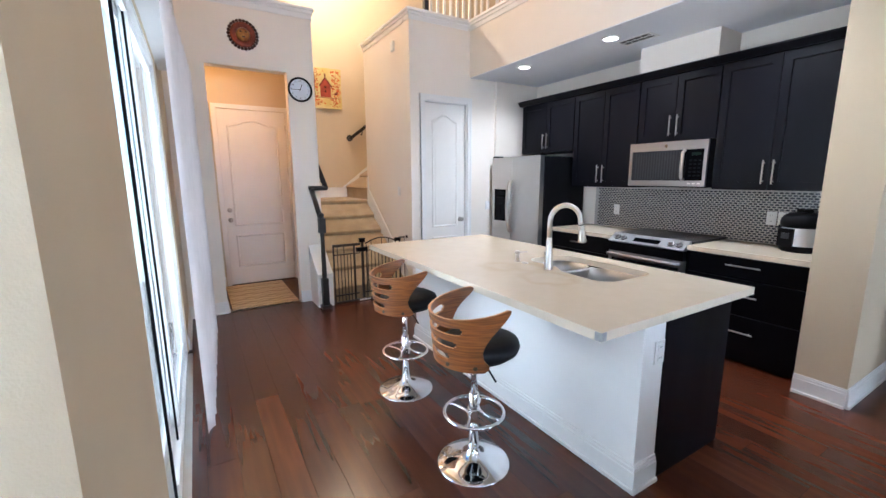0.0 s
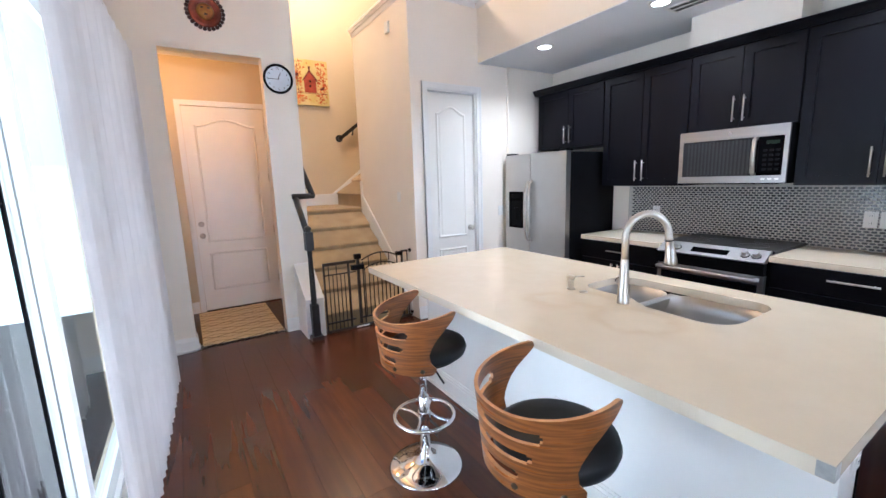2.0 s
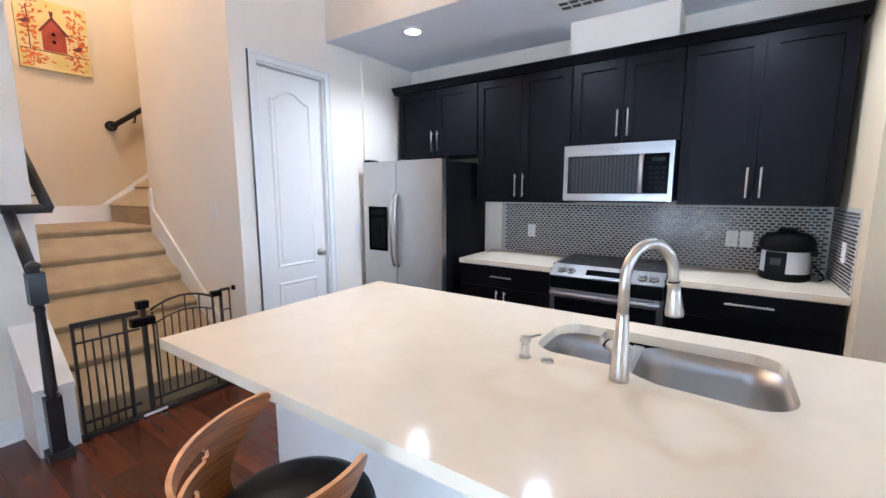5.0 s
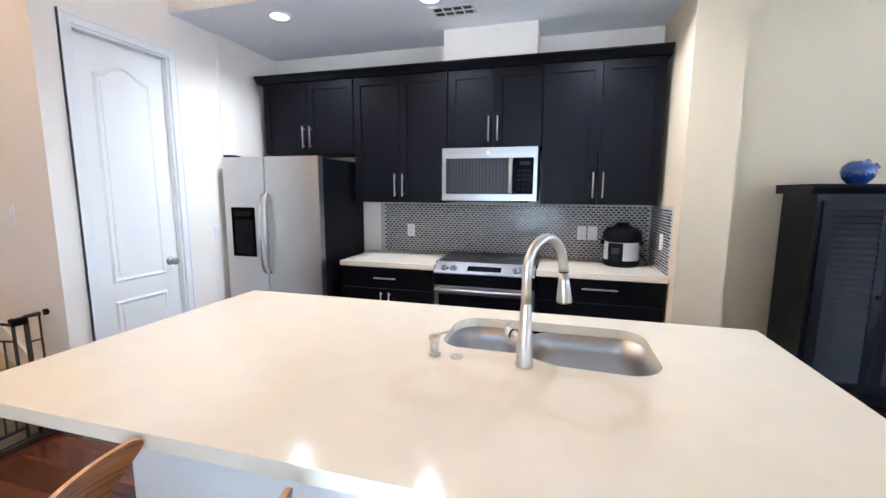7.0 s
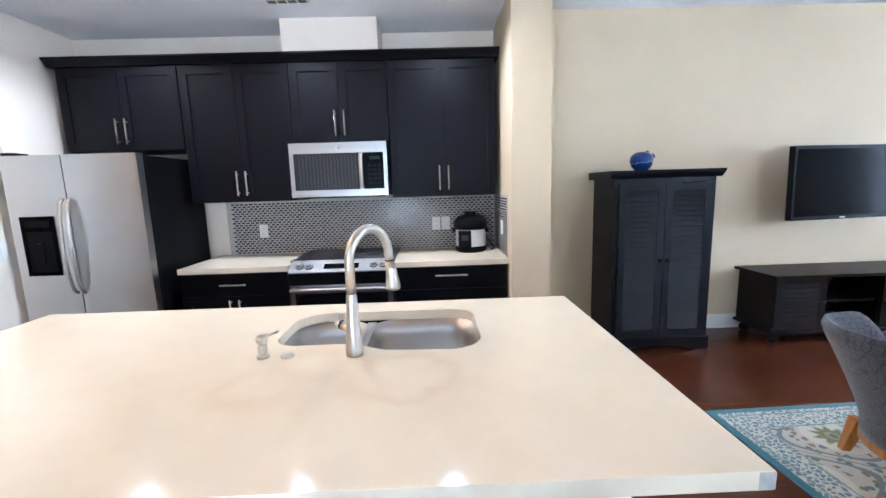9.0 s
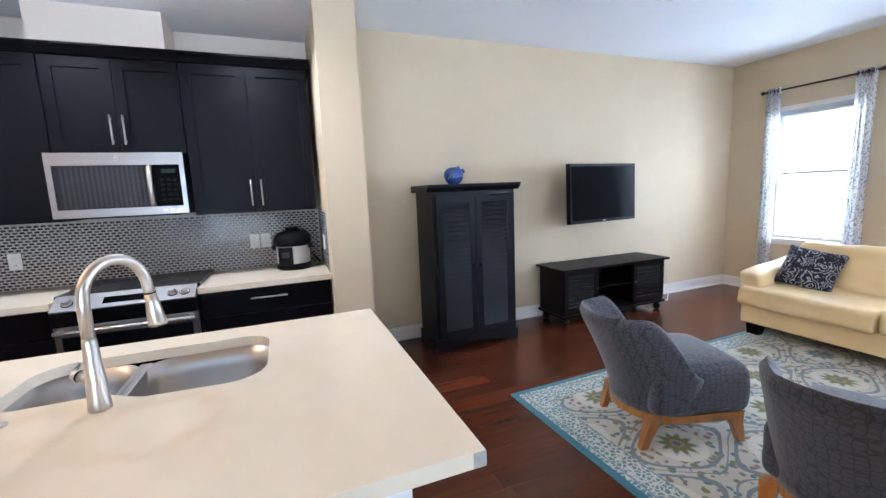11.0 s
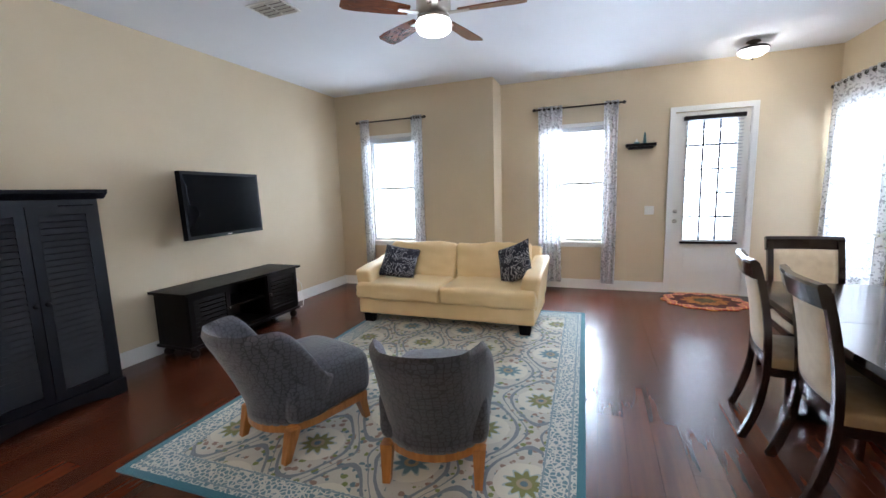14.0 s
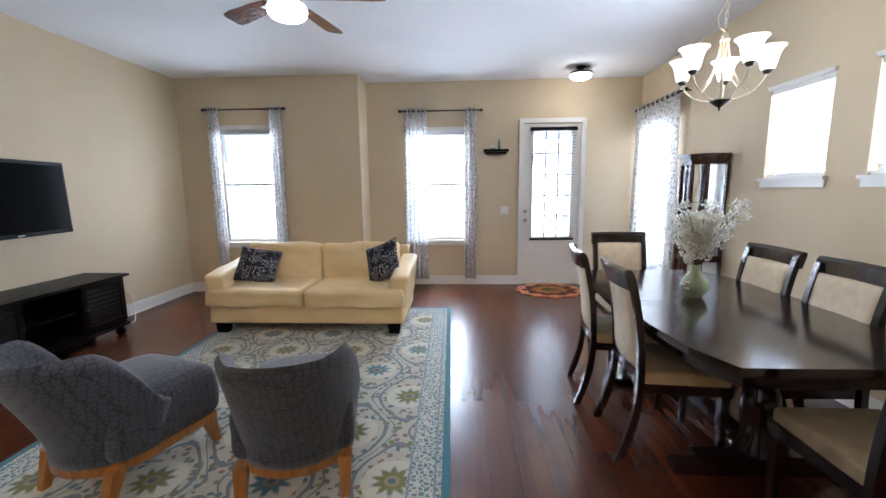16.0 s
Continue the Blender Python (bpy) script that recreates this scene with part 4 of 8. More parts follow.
so = thing("soap_dispenser", 1.607, 1.476, 0.914, "brushed nickel soap dispenser on the worktop", "dispenser")
part("pump", lathe(B(), [(0, 0), (0.021, 0), (0.021, 0.008), (0.014, 0.012), (0.0155, 0.03), (0.015, 0.045), (0.011, 0.05), (0.019, 0.055), (0.020, 0.068), (0.012, 0.076), (0, 0.077)], n=20), M["nickel"], so, smooth=False)
part("nozzle", tube(B(), [(0, 0, 0.064), (0.03, -0.015, 0.067), (0.065, -0.030, 0.066)], 0.004, 8), M["nickel"], so, smooth=True)
bt = thing("air_switch", 1.608, 1.396, 0.914, "round nickel air-switch button on the worktop", "button")
part("disc", lathe(B(), [(0, 0), (0.022, 0), (0.022, 0.004), (0.016, 0.007), (0, 0.0075)], n=24), M["nickel"], bt)


# bar stools
def bar_stool(x, y, rz, label):
    s = thing("bar_stool", x, y, 0, label, "stool", "bar stools at the island", rz=rz)
    part("base", lathe(B(), [(0, 0), (0.192, 0), (0.195, 0.004), (0.188, 0.010), (0.13, 0.022), (0.07, 0.04), (0.038, 0.065), (0.030, 0.10), (0.028, 0.105), (0, 0.105)], n=48), M["chrome"], s, "round chrome trumpet base", smooth=True)
    part("lower_column", lathe(B(), [(0, 0.10), (0.027, 0.10), (0.027, 0.40), (0.022, 0.405), (0, 0.405)], n=24), M["chrome"], s, smooth=True)
    part("piston", lathe(B(), [(0, 0.40), (0.018, 0.40), (0.018, 0.60), (0, 0.60)], n=20), M["chrome"], s, smooth=True)
    part("collar", lathe(B(), [(0, 0.275), (0.034, 0.275), (0.034, 0.315), (0, 0.315)], n=24), M["chrome"], s, smooth=False)
    part("footrest_ring", tube(B(), [(0.155 * math.cos(a * math.pi / 24), 0.155 * math.sin(a * math.pi / 24), 0.295) for a in range(48)], 0.0095, 10, closed=True), M["chrome"], s, smooth=True)
    for s_ in (-1, 1):
        pts = [(s_ * (0.034 + 0.068 * (u * u)), 0.124 * u, 0.295) for u in (-1, -0.75, -0.5, -0.25, 0, 0.25, 0.5, 0.75, 1)]
        part("footrest_arc", tube(B(), pts, 0.0075, 8), M["chrome"], s, smooth=True)
    part("seat_plate", boxes((-0.09, 0.09, -0.09, 0.09, 0.595, 0.615)), M["black"], s, bevel=0.004)
    part("height_lever", tube(B(), [(0, -0.02, 0.60), (0.02, -0.13, 0.585), (0.03, -0.19, 0.55)], 0.005, 8), M["black"], s, smooth=True)
    # seat: round cushion on a plywood pan
    part("seat", lathe(B(), [(0, 0.628), (0.17, 0.628), (0.195, 0.645), (0.203, 0.67), (0.195, 0.695), (0.16, 0.712), (0.08, 0.718), (0, 0.719)], 0.03, 0, 0, 40, (1.0, 1.0)), M["vinyl"], s, "black vinyl seat cushion", smooth=True)
    part("seat_pan", lathe(B(), [(0, 0.614), (0.13, 0.614), (0.17, 0.622), (0.17, 0.630), (0, 0.630)], 0.02, 0, 0, 32), M["black"], s)
    # back: a bent shell with slots, open to the front (+x)
    NA, R0 = 84, 0.203
    slots = [(0.70, 0.84, -64, 52), (0.44, 0.57, -50, 44), (0.19, 0.31, -40, 34)]
    zrow = [0.0, 0.05, 0.12, 0.19, 0.22, 0.28, 0.31, 0.375, 0.44, 0.47, 0.54, 0.57, 0.635, 0.70, 0.735, 0.805, 0.84, 0.87, 0.90, 0.94, 0.975, 1.0]

    def reach(t):
        """The half width of the shell, in degrees, at a share of its height: a foot, a waist and flared wings."""
        keys = [(0.0, 80), (0.05, 86), (0.12, 86), (0.22, 79), (0.375, 77), (0.5, 80), (0.635, 87), (0.75, 96), (0.84, 105), (0.90, 110), (0.94, 112), (0.975, 111), (1.0, 107)]
        for (t0, a0), (t1, a1) in zip(keys, keys[1:]):
            if t <= t1:
                return a0 + (a1 - a0) * (t - t0) / (t1 - t0)
        return keys[-1][1]

    def shell(a, t, out):
        u = abs(a) / 110.0
        top = 0.868 + 0.045 * max(0.0, (u - 0.25) / 0.75) ** 1.4
        low = 0.618 - 0.006 * min(1.0, u / 0.6)
        h = low + (top - low) * t
        r = R0 + 0.030 * (h - 0.62) / 0.3 + (0.006 if out else -0.006)
        th = radians(180 + a)
        return (r * math.cos(th) * 1.0, r * math.sin(th), h)
    grid = {}
    bm = B()
    for o in (0, 1):
        for i in range(NA + 1):
            for k, z in enumerate(zrow):
                # columns keep their angle in the middle and spread out to the wings
                q = i / NA * 2 - 1
                a = q * 78 if abs(q) < 0.8 else math.copysign(62.4 + (reach(z) - 62.4) * (abs(q) - 0.8) / 0.2, q)
                grid[o, i, k] = bm.verts.new(shell(a, z, o))

    def is_slot(i, k):
        a = ((i + 0.5) / NA * 2 - 1) * 78
        zc = (zrow[k] + zrow[k + 1]) / 2
        for z0, z1, b0, b1 in slots:
            if z0 < zc < z1:
                e = 0.0 if abs(zc - (z0 + z1) / 2) < 0.02 else 2.6
                return b0 + e < a < b1 - e
        return False
    solid = {(i, k): not is_slot(i, k) for i in range(NA) for k in range(len(zrow) - 1)}
    for (i, k), ok in solid.items():
        if not ok:
            continue
        bm.faces.new((grid[1, i, k], grid[1, i + 1, k], grid[1, i + 1, k + 1], grid[1, i, k + 1]))
        bm.faces.new((grid[0, i, k], grid[0, i, k + 1], grid[0, i + 1, k + 1], grid[0, i + 1, k]))

    def edge_face(p, q):
        f_ = bm.faces.new((grid[0, p[0], p[1]], grid[0, q[0], q[1]], grid[1, q[0], q[1]], grid[1, p[0], p[1]]))
        f_.material_index = 1
        for e_ in f_.edges:
            e_.smooth = False
    for (i, k), ok in solid.items():
        if not ok:
            continue
        for (di, dk), (p, q) in (((-1, 0), ((i, k), (i, k + 1))), ((1, 0), ((i + 1, k), (i + 1, k + 1))), ((0, -1), ((i, k), (i + 1, k))), ((0, 1), ((i, k + 1), (i + 1, k + 1)))):
            if not solid.get((i + di, k + dk), False):
                edge_face(p, q)
    bk = part("backrest", bm, M["walnut"], s, "bent walnut plywood backrest with three slots", smooth=True)
    bk.data.materials.append(M["edge"])
    for a in (-30, 30, 68):
        p = shell(a, 0.09, 1)
        scr = part("screw", lathe(B(), [(0, 0), (0.011, 0), (0.009, 0.004), (0, 0.005)], n=14), M["bronze"], bk)
        scr.matrix_basis = Matrix.Translation(p) @ pose(0, 0, 0, 0, 0, 180 + a) @ pose(0, 0, 0, 0, 90, 0)
    return s


bar_stool(0.860, 1.79, -6, "walnut and chrome bar stool with black seat beside the island")
bar_stool(0.828, 0.90, -12, "walnut and chrome bar stool with black seat beside the island")


# sliding door, vertical vanes
sd = thing("door_slider", XS, 2.12, 0, "white sliding glass patio door with dark weather strips", "door", fixed=True)
part("outer_frame", boxes((XS - 0.12, XS - 0.01, SL[0], SL[0] + 0.04, 0.0, 2.42), (XS - 0.12, XS - 0.01, SL[1] - 0.04, SL[1], 0.0, 2.42), (XS - 0.12, XS - 0.01, SL[0] + 0.04, SL[1] - 0.04, 2.37, 2.42), (XS - 0.12, XS - 0.01, SL[0] + 0.04, SL[1] - 0.04, 0.0, 0.03)), M["trim"], sd)
for nm, y0, y1, x in (("fixed_sash", SL[0] + 0.04, 2.14, XS - 0.095), ("sliding_sash", 2.06, SL[1] - 0.04, XS - 0.05)):
    sa = part(nm, boxes((x - 0.018, x + 0.018, y0, y0 + 0.07, 0.03, 2.37), (x - 0.018, x + 0.018, y1 - 0.07, y1, 0.03, 2.37), (x - 0.018, x + 0.018, y0 + 0.07, y1 - 0.07, 2.30, 2.37), (x - 0.018, x + 0.018, y0 + 0.07, y1 - 0.07, 0.03, 0.13)), M["trim"], sd, bevel=0.003, seg=1)
    g = part("pane", boxes((x - 0.003, x + 0.003, y0 + 0.07, y1 - 0.07, 0.13, 2.30)), M["clear"], sa)
    g.visible_shadow = False
part("weather_strip", boxes((XS - 0.03, XS - 0.018, 1.338, 1.350, 0.02, 2.36)), M["black"], sd)
part("weather_strip", boxes((XS - 0.03, XS - 0.020, 1.74, 1.750, 0.02, 2.36)), M["black"], sd)
part("meeting_stile", boxes((XS - 0.028, XS - 0.008, 1.352, 1.74, 2.25, 2.36), (XS - 0.028, XS - 0.008, 1.352, 1.74, 0.03, 0.12)), M["trim"], sd)
part("track", boxes((XS - 0.08, XS + 0.03, SL[0] + 0.04, SL[1] - 0.04, -0.018, 0.004)), M["nickel"], sd)
hb = thing("headrail", XS + 0.05, 2.2, 2.45, "white valance and headrail of the vertical blind", "blind", fixed=True)
part("valance", boxes((XS + 0.001, XS + 0.15, 0.86, 3.76, 2.43, 2.53), (XS + 0.001, XS + 0.17, 0.85, 3.77, 2.53, 2.55)), M["trim"], hb, bevel=0.004)
vb = thing("vertical_blind", XS + 0.12, 2.7, 0.05, "white fabric vertical blind drawn open and stacked", "blind", fixed=True)
for i in range(26):
    y = 1.90 + i * 0.071
    x = XS + 0.135 + 0.085 * i / 25
    a = radians(62 + 6 * math.sin(i * 2.3))
    dx, dy = 0.042 * math.cos(a), 0.042 * math.sin(a)
    bm = B()
    n = 4
    for s in range(n + 1):
        u = s / n * 2 - 1
        px, py = x + dx * u - 0.008 * (1 - u * u) * math.sin(a), y + dy * u + 0.008 * (1 - u * u) * math.cos(a)
        for z in (0.035 + 0.006 * (i % 2), 2.43):
            for q in (0, 0.0012):
                bm.verts.new((px + q, py, z))
    bm.verts.ensure_lookup_table()
    for s in range(n):
        k = s * 4
        bm.faces.new([bm.verts[j] for j in (k, k + 4, k + 6, k + 2)])
        bm.faces.new([bm.verts[j] for j in (k + 1, k + 3, k + 7, k + 5)])
    for k in (0, n * 4):
        bm.faces.new([bm.verts[j] for j in (k, k + 1, k + 3, k + 2)])
    part("vane", bm, M["vane"], vb, smooth=False)

# Self-lit boards beyond the windows give the outdoors its brightness.
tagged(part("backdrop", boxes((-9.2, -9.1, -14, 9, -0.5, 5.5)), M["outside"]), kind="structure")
# This one is tall enough to keep the sun off the south windows.
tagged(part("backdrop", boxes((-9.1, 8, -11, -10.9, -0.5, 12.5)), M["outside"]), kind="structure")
tagged(part("ground", boxes((-40, 40, -60, 60, -0.4, -0.2)), surface("patio", (0.80, 0.82, 0.80), None, 4, 0.8)), kind="structure")

# Two more glowing boards imitate pale sky and greenery past the slider.
M["glow_blue"] = glow("blue_outdoor_glow", (0.52, 0.76, 0.90), 0.52)
M["glow_green"] = glow("green_outdoor_glow", (0.56, 0.78, 0.58), 0.52)
tagged(part("backdrop", boxes((-9.1, -0.66, 9.0, 9.1, 0.9, 9)), M["glow_blue"]), kind="structure")
tagged(part("backdrop", boxes((-9.1, -0.9, 8.6, 8.7, -0.2, 1.9)), M["glow_green"]), kind="structure")

# ---- soft shapes ----


def pillow(x0, x1, y0, y1, z0, z1, k=7.0, n=12, wrinkle=0.0, freq=6.0, seed=0, crown=0.0):
    """A padded block: a rounded box with wrinkles; crown lifts the middle of its top."""
    bm = B()
    bmesh.ops.create_cube(bm, size=2)
    bmesh.ops.subdivide_edges(bm, edges=bm.edges, cuts=n, use_grid_fill=True)
    c = Vector(((x0 + x1) / 2, (y0 + y1) / 2, (z0 + z1) / 2))
    h = Vector(((x1 - x0) / 2, (y1 - y0) / 2, (z1 - z0) / 2))
    m = min(h)
    for v in bm.verts:
        u = v.co.copy()
        s = (abs(u.x) ** k + abs(u.y) ** k + abs(u.z) ** k) ** (1 / k)
        u = u / s
        # keep the rounding the same width on every side
        p = Vector([math.copysign(h[i] - m * (1 - abs(u[i])) if abs(u[i]) > 0.5 else abs(u[i]) * (h[i] - 0.5 * m) / 0.5, u[i]) for i in range(3)])
        if crown:
            p.z += crown * (1 - u.x ** 2) * (1 - u.y ** 2) * max(u.z, 0)
        q = c + p
        if wrinkle:
            w = noise.noise(Vector((q.x * freq, q.y * freq, q.z * freq * 2 + seed))) + 0.5 * noise.noise(Vector((q.x * freq * 2.7, q.y * freq * 2.7, q.z * freq * 3 + seed)))
            q += u.normalized() * w * wrinkle
        v.co = q
    return bm


def rug_material():
    m = bpy.data.materials.new("woven_rug")
    N, L, P = nodes_of(m)
    f = Fx(m)
    tc = N.new("ShaderNodeTexCoord")
    ns = N.new("ShaderNodeTexNoise")
    ns.inputs["Scale"].default_value = 5
    L.new(tc.outputs["Object"], ns.inputs["Vector"])
    va = N.new("ShaderNodeVectorMath")
    va.operation = "MULTIPLY_ADD"
    L.new(ns.outputs["Color"], va.inputs[0])
    va.inputs[1].default_value = (0.035, 0.035, 0)
    L.new(tc.outputs["Object"], va.inputs[2])
    sp = N.new("ShaderNodeSeparateXYZ")
    L.new(va.outputs[0], sp.inputs[0])
    so = N.new("ShaderNodeSeparateXYZ")
    L.new(tc.outputs["Object"], so.inputs[0])
    PX, PY = 0.60, 0.84
    u, v = f.m("DIVIDE", sp.outputs[0], PX), f.m("DIVIDE", sp.outputs[1], PY)
    cu, cv = f.m("COSINE", f.m("MULTIPLY", u, 2 * math.pi)), f.m("COSINE", f.m("MULTIPLY", v, 2 * math.pi))
    g = f.m("ADD", cu, f.m("MULTIPLY", cv, 0.9))
    col = f.mix(ns.outputs[0], (0.52, 0.50, 0.42), (0.43, 0.42, 0.36))
    # scattered small leaves
    vo = N.new("ShaderNodeTexVoronoi")
    vo.inputs["Scale"].default_value = 21
    L.new(va.outputs[0], vo.inputs["Vector"])
    w2 = N.new("ShaderNodeTexNoise")
    w2.inputs["Scale"].default_value = 45
    L.new(tc.outputs["Object"], w2.inputs["Vector"])
    sc = N.new("ShaderNodeSeparateColor")
    L.new(vo.outputs["Color"], sc.inputs[0])
    leaf = f.m("LESS_THAN", f.m("ADD", vo.outputs["Distance"], f.m("MULTIPLY", w2.outputs[0], 0.5)), 0.62)
    leafc = f.mix(f.m("GREATER_THAN", sc.outputs[0], 0.5), (0.10, 0.17, 0.20), (0.24, 0.16, 0.12))
    leafc = f.mix(f.m("GREATER_THAN", sc.outputs[1], 0.7), leafc, (0.16, 0.20, 0.05))
    col = f.mix(leaf, col, leafc)
    # scrolling outlines
    line = f.m("MAXIMUM", f.m("MAXIMUM", f.band(g, 0.42, 0.10), f.band(g, -0.42, 0.10)), f.band(g, 0.0, 0.035))
    col = f.mix(line, col, (0.17, 0.20, 0.22))
    # flowers at both sets of centres
    for sh in (0.0, 0.5):
        a = f.m("MULTIPLY", f.m("SUBTRACT", f.m("FRACT", f.m("ADD", u, 0.5 + sh)), 0.5), PX)
        b = f.m("MULTIPLY", f.m("SUBTRACT", f.m("FRACT", f.m("ADD", v, 0.5 + sh)), 0.5), PY)
        d = f.m("SQRT", f.m("ADD", f.m("MULTIPLY", a, a), f.m("MULTIPLY", b, b)))
        th = f.m("ARCTAN2", a, b)
        pet = f.m("MULTIPLY", f.m("ADD", 1.0, f.m("MULTIPLY", 0.22, f.m("COSINE", f.m("MULTIPLY", th, 10)))), 0.080)
        cell = N.new("ShaderNodeCombineXYZ")
        L.new(f.m("FLOOR", f.m("ADD", u, 0.5 + sh)), cell.inputs[0])
        L.new(f.m("FLOOR", f.m("ADD", v, 0.5 + sh)), cell.inputs[1])
        cell.inputs[2].default_value = sh * 7
        wn = N.new("ShaderNodeTexWhiteNoise")
        L.new(cell.outputs[0], wn.inputs["Vector"])
        fc = f.mix(f.m("GREATER_THAN", wn.outputs["Value"], 0.45), (0.10, 0.19, 0.22), (0.17, 0.18, 0.045))
        col = f.mix(f.m("LESS_THAN", d, 0.155), col, (0.58, 0.56, 0.46))
        col = f.mix(f.m("LESS_THAN", d, f.m("MULTIPLY", pet, 1.18)), col, (0.34, 0.40, 0.38))
        col = f.mix(f.m("LESS_THAN", d, pet), col, fc)
        col = f.mix(f.m("LESS_THAN", d, 0.04), col, (0.30, 0.24, 0.14))
        col = f.mix(f.m("LESS_THAN", d, 0.02), col, (0.08, 0.14, 0.17))
    # border band and plain edge
    ex = f.m("SUBTRACT", RW / 2, f.m("ABSOLUTE", so.outputs[0]))
    ey = f.m("SUBTRACT", RL / 2, f.m("ABSOLUTE", so.outputs[1]))
    e = f.m("MINIMUM", ex, ey)
    run = f.m("ADD", so.outputs[0], so.outputs[1])
    vb_ = N.new("ShaderNodeTexVoronoi")
    vb_.inputs["Scale"].default_value = 36
    L.new(tc.outputs["Object"], vb_.inputs["Vector"])
    vb_.feature = "DISTANCE_TO_EDGE"
    bandc = f.mix(f.m("GREATER_THAN", vb_.outputs["Distance"], 0.13), (0.56, 0.56, 0.50), (0.13, 0.22, 0.26))
    bandc = f.mix(f.m("MAXIMUM", f.band(e, 0.075, 0.005), f.band(e, 0.205, 0.005)), bandc, (0.20, 0.27, 0.30))
    col = f.mix(f.m("LESS_THAN", e, 0.215), col, bandc)
    col = f.mix(f.m("LESS_THAN", e, 0.042), col, (0.040, 0.165, 0.21))
    L.new(col, P.inputs["Base Color"])
    P.inputs["Roughness"].default_value = 0.95
    P.inputs["Sheen Weight"].default_value = 0.2
    nb = N.new("ShaderNodeTexNoise")
    nb.inputs["Scale"].default_value = 350
    L.new(tc.outputs["Object"], nb.inputs["Vector"])
    bp = N.new("ShaderNodeBump")
    bp.inputs["Strength"].default_value, bp.inputs["Distance"].default_value = 0.6, 0.004
    L.new(nb.outputs[0], bp.inputs["Height"])
    L.new(bp.outputs[0], P.inputs["Normal"])
    return m


def line_cells(name, base, line, scale, width, stretch=(1, 1, 1), rough=0.9):
    """Cloth with a net of dark outlines round small cells."""
    m = bpy.data.materials.new(name)
    N, L, P = nodes_of(m)
    f = Fx(m)
    tc = N.new("ShaderNodeTexCoord")
    mp = N.new("ShaderNodeMapping")
    mp.inputs["Scale"].default_value = stretch
    L.new(tc.outputs["Object"], mp.inputs["Vector"])
    vo = N.new("ShaderNodeTexVoronoi")
    vo.feature = "DISTANCE_TO_EDGE"
    vo.inputs["Scale"].default_value = scale
    vo.inputs["Randomness"].default_value = 0.45
    L.new(mp.outputs[0], vo.inputs["Vector"])
    n = N.new("ShaderNodeTexNoise")
    n.inputs["Scale"].default_value = 260
    L.new(tc.outputs["Object"], n.inputs["Vector"])
    b2 = tuple(c * 0.6 for c in base)
    col = f.mix(n.outputs[0], base, b2)
    col = f.mix(f.m("LESS_THAN", vo.outputs["Distance"], width), col, line)
    L.new(col, P.inputs["Base Color"])
    P.inputs["Roughness"].default_value = rough
    P.inputs["Sheen Weight"].default_value = 0.25
    bp = N.new("ShaderNodeBump")
    bp.inputs["Strength"].default_value, bp.inputs["Distance"].default_value = 0.5, 0.003
    L.new(n.outputs[0], bp.inputs["Height"])
    L.new(bp.outputs[0], P.inputs["Normal"])
    return m


def paisley_cloth():
    """Navy cloth with pale swirls and dots."""
    m = bpy.data.materials.new("navy_paisley_cloth")
    N, L, P = nodes_of(m)
    f = Fx(m)
    tc = N.new("ShaderNodeTexCoord")
    nz = N.new("ShaderNodeTexNoise")
    nz.inputs["Scale"].default_value = 7
    L.new(tc.outputs["Object"], nz.inputs["Vector"])
    wv = N.new("ShaderNodeVectorMath")
    wv.operation = "MULTIPLY_ADD"
    L.new(nz.outputs["Color"], wv.inputs[0])
    wv.inputs[1].default_value = (0.12, 0.12, 0.12)
    L.new(tc.outputs["Object"], wv.inputs[2])
    vo = N.new("ShaderNodeTexVoronoi")
    vo.inputs["Scale"].default_value = 11
    L.new(wv.outputs[0], vo.inputs["Vector"])
    ring = f.m("LESS_THAN", f.m("FRACT", f.m("MULTIPLY", vo.outputs["Distance"], 4.6)), 0.30)
    v2 = N.new("ShaderNodeTexVoronoi")
    v2.inputs["Scale"].default_value = 48
    L.new(tc.outputs["Object"], v2.inputs["Vector"])
    dots = f.m("LESS_THAN", v2.outputs["Distance"], 0.24)
    mask = f.m("MULTIPLY", ring, f.m("GREATER_THAN", nz.outputs[0], 0.44))
    col = f.mix(f.m("MAXIMUM", mask, f.m("MULTIPLY", dots, 0.6)), (0.010, 0.012, 0.024), (0.36, 0.36, 0.38))
    L.new(col, P.inputs["Base Color"])
    P.inputs["Roughness"].default_value = 0.85
    return m


M["armcloth"] = line_cells("grey_patterned_cloth", (0.080, 0.080, 0.095), (0.028, 0.028, 0.036), 30, 0.07, (1, 1, 1.4))
M["paisley"] = paisley_cloth()
M["leather"] = surface("cream_leather", (0.86, 0.67, 0.37), (0.80, 0.60, 0.31), 3, 0.42, bump=0.25, bscale=120, rvar=0.06)
M["oakleg"] = surface("honey_wood", (0.42, 0.17, 0.035), (0.30, 0.11, 0.02), 6, 0.35, stretch=(6, 6, 0.8), coat=0.2)
M["darkwood"] = surface("dark_mahogany", (0.026, 0.011, 0.008), (0.012, 0.006, 0.005), 5, 0.15, stretch=(8, 1, 1), coat=0.3, rvar=0.03, spec=0.5)
M["console"] = surface("black_brown_wood", (0.0060, 0.0038, 0.0040), (0.004, 0.0028, 0.003), 5, 0.40, stretch=(6, 1, 1), spec=0.12)
M["armoire"] = surface("black_paint_wood", (0.0055, 0.006, 0.010), (0.0038, 0.0042, 0.007), 4, 0.40, spec=0.20)
M["creamcloth"] = surface("cream_upholstery", (0.74, 0.62, 0.44), (0.67, 0.55, 0.38), 20, 0.9, bump=0.4, bscale=300, sheen=0.3)
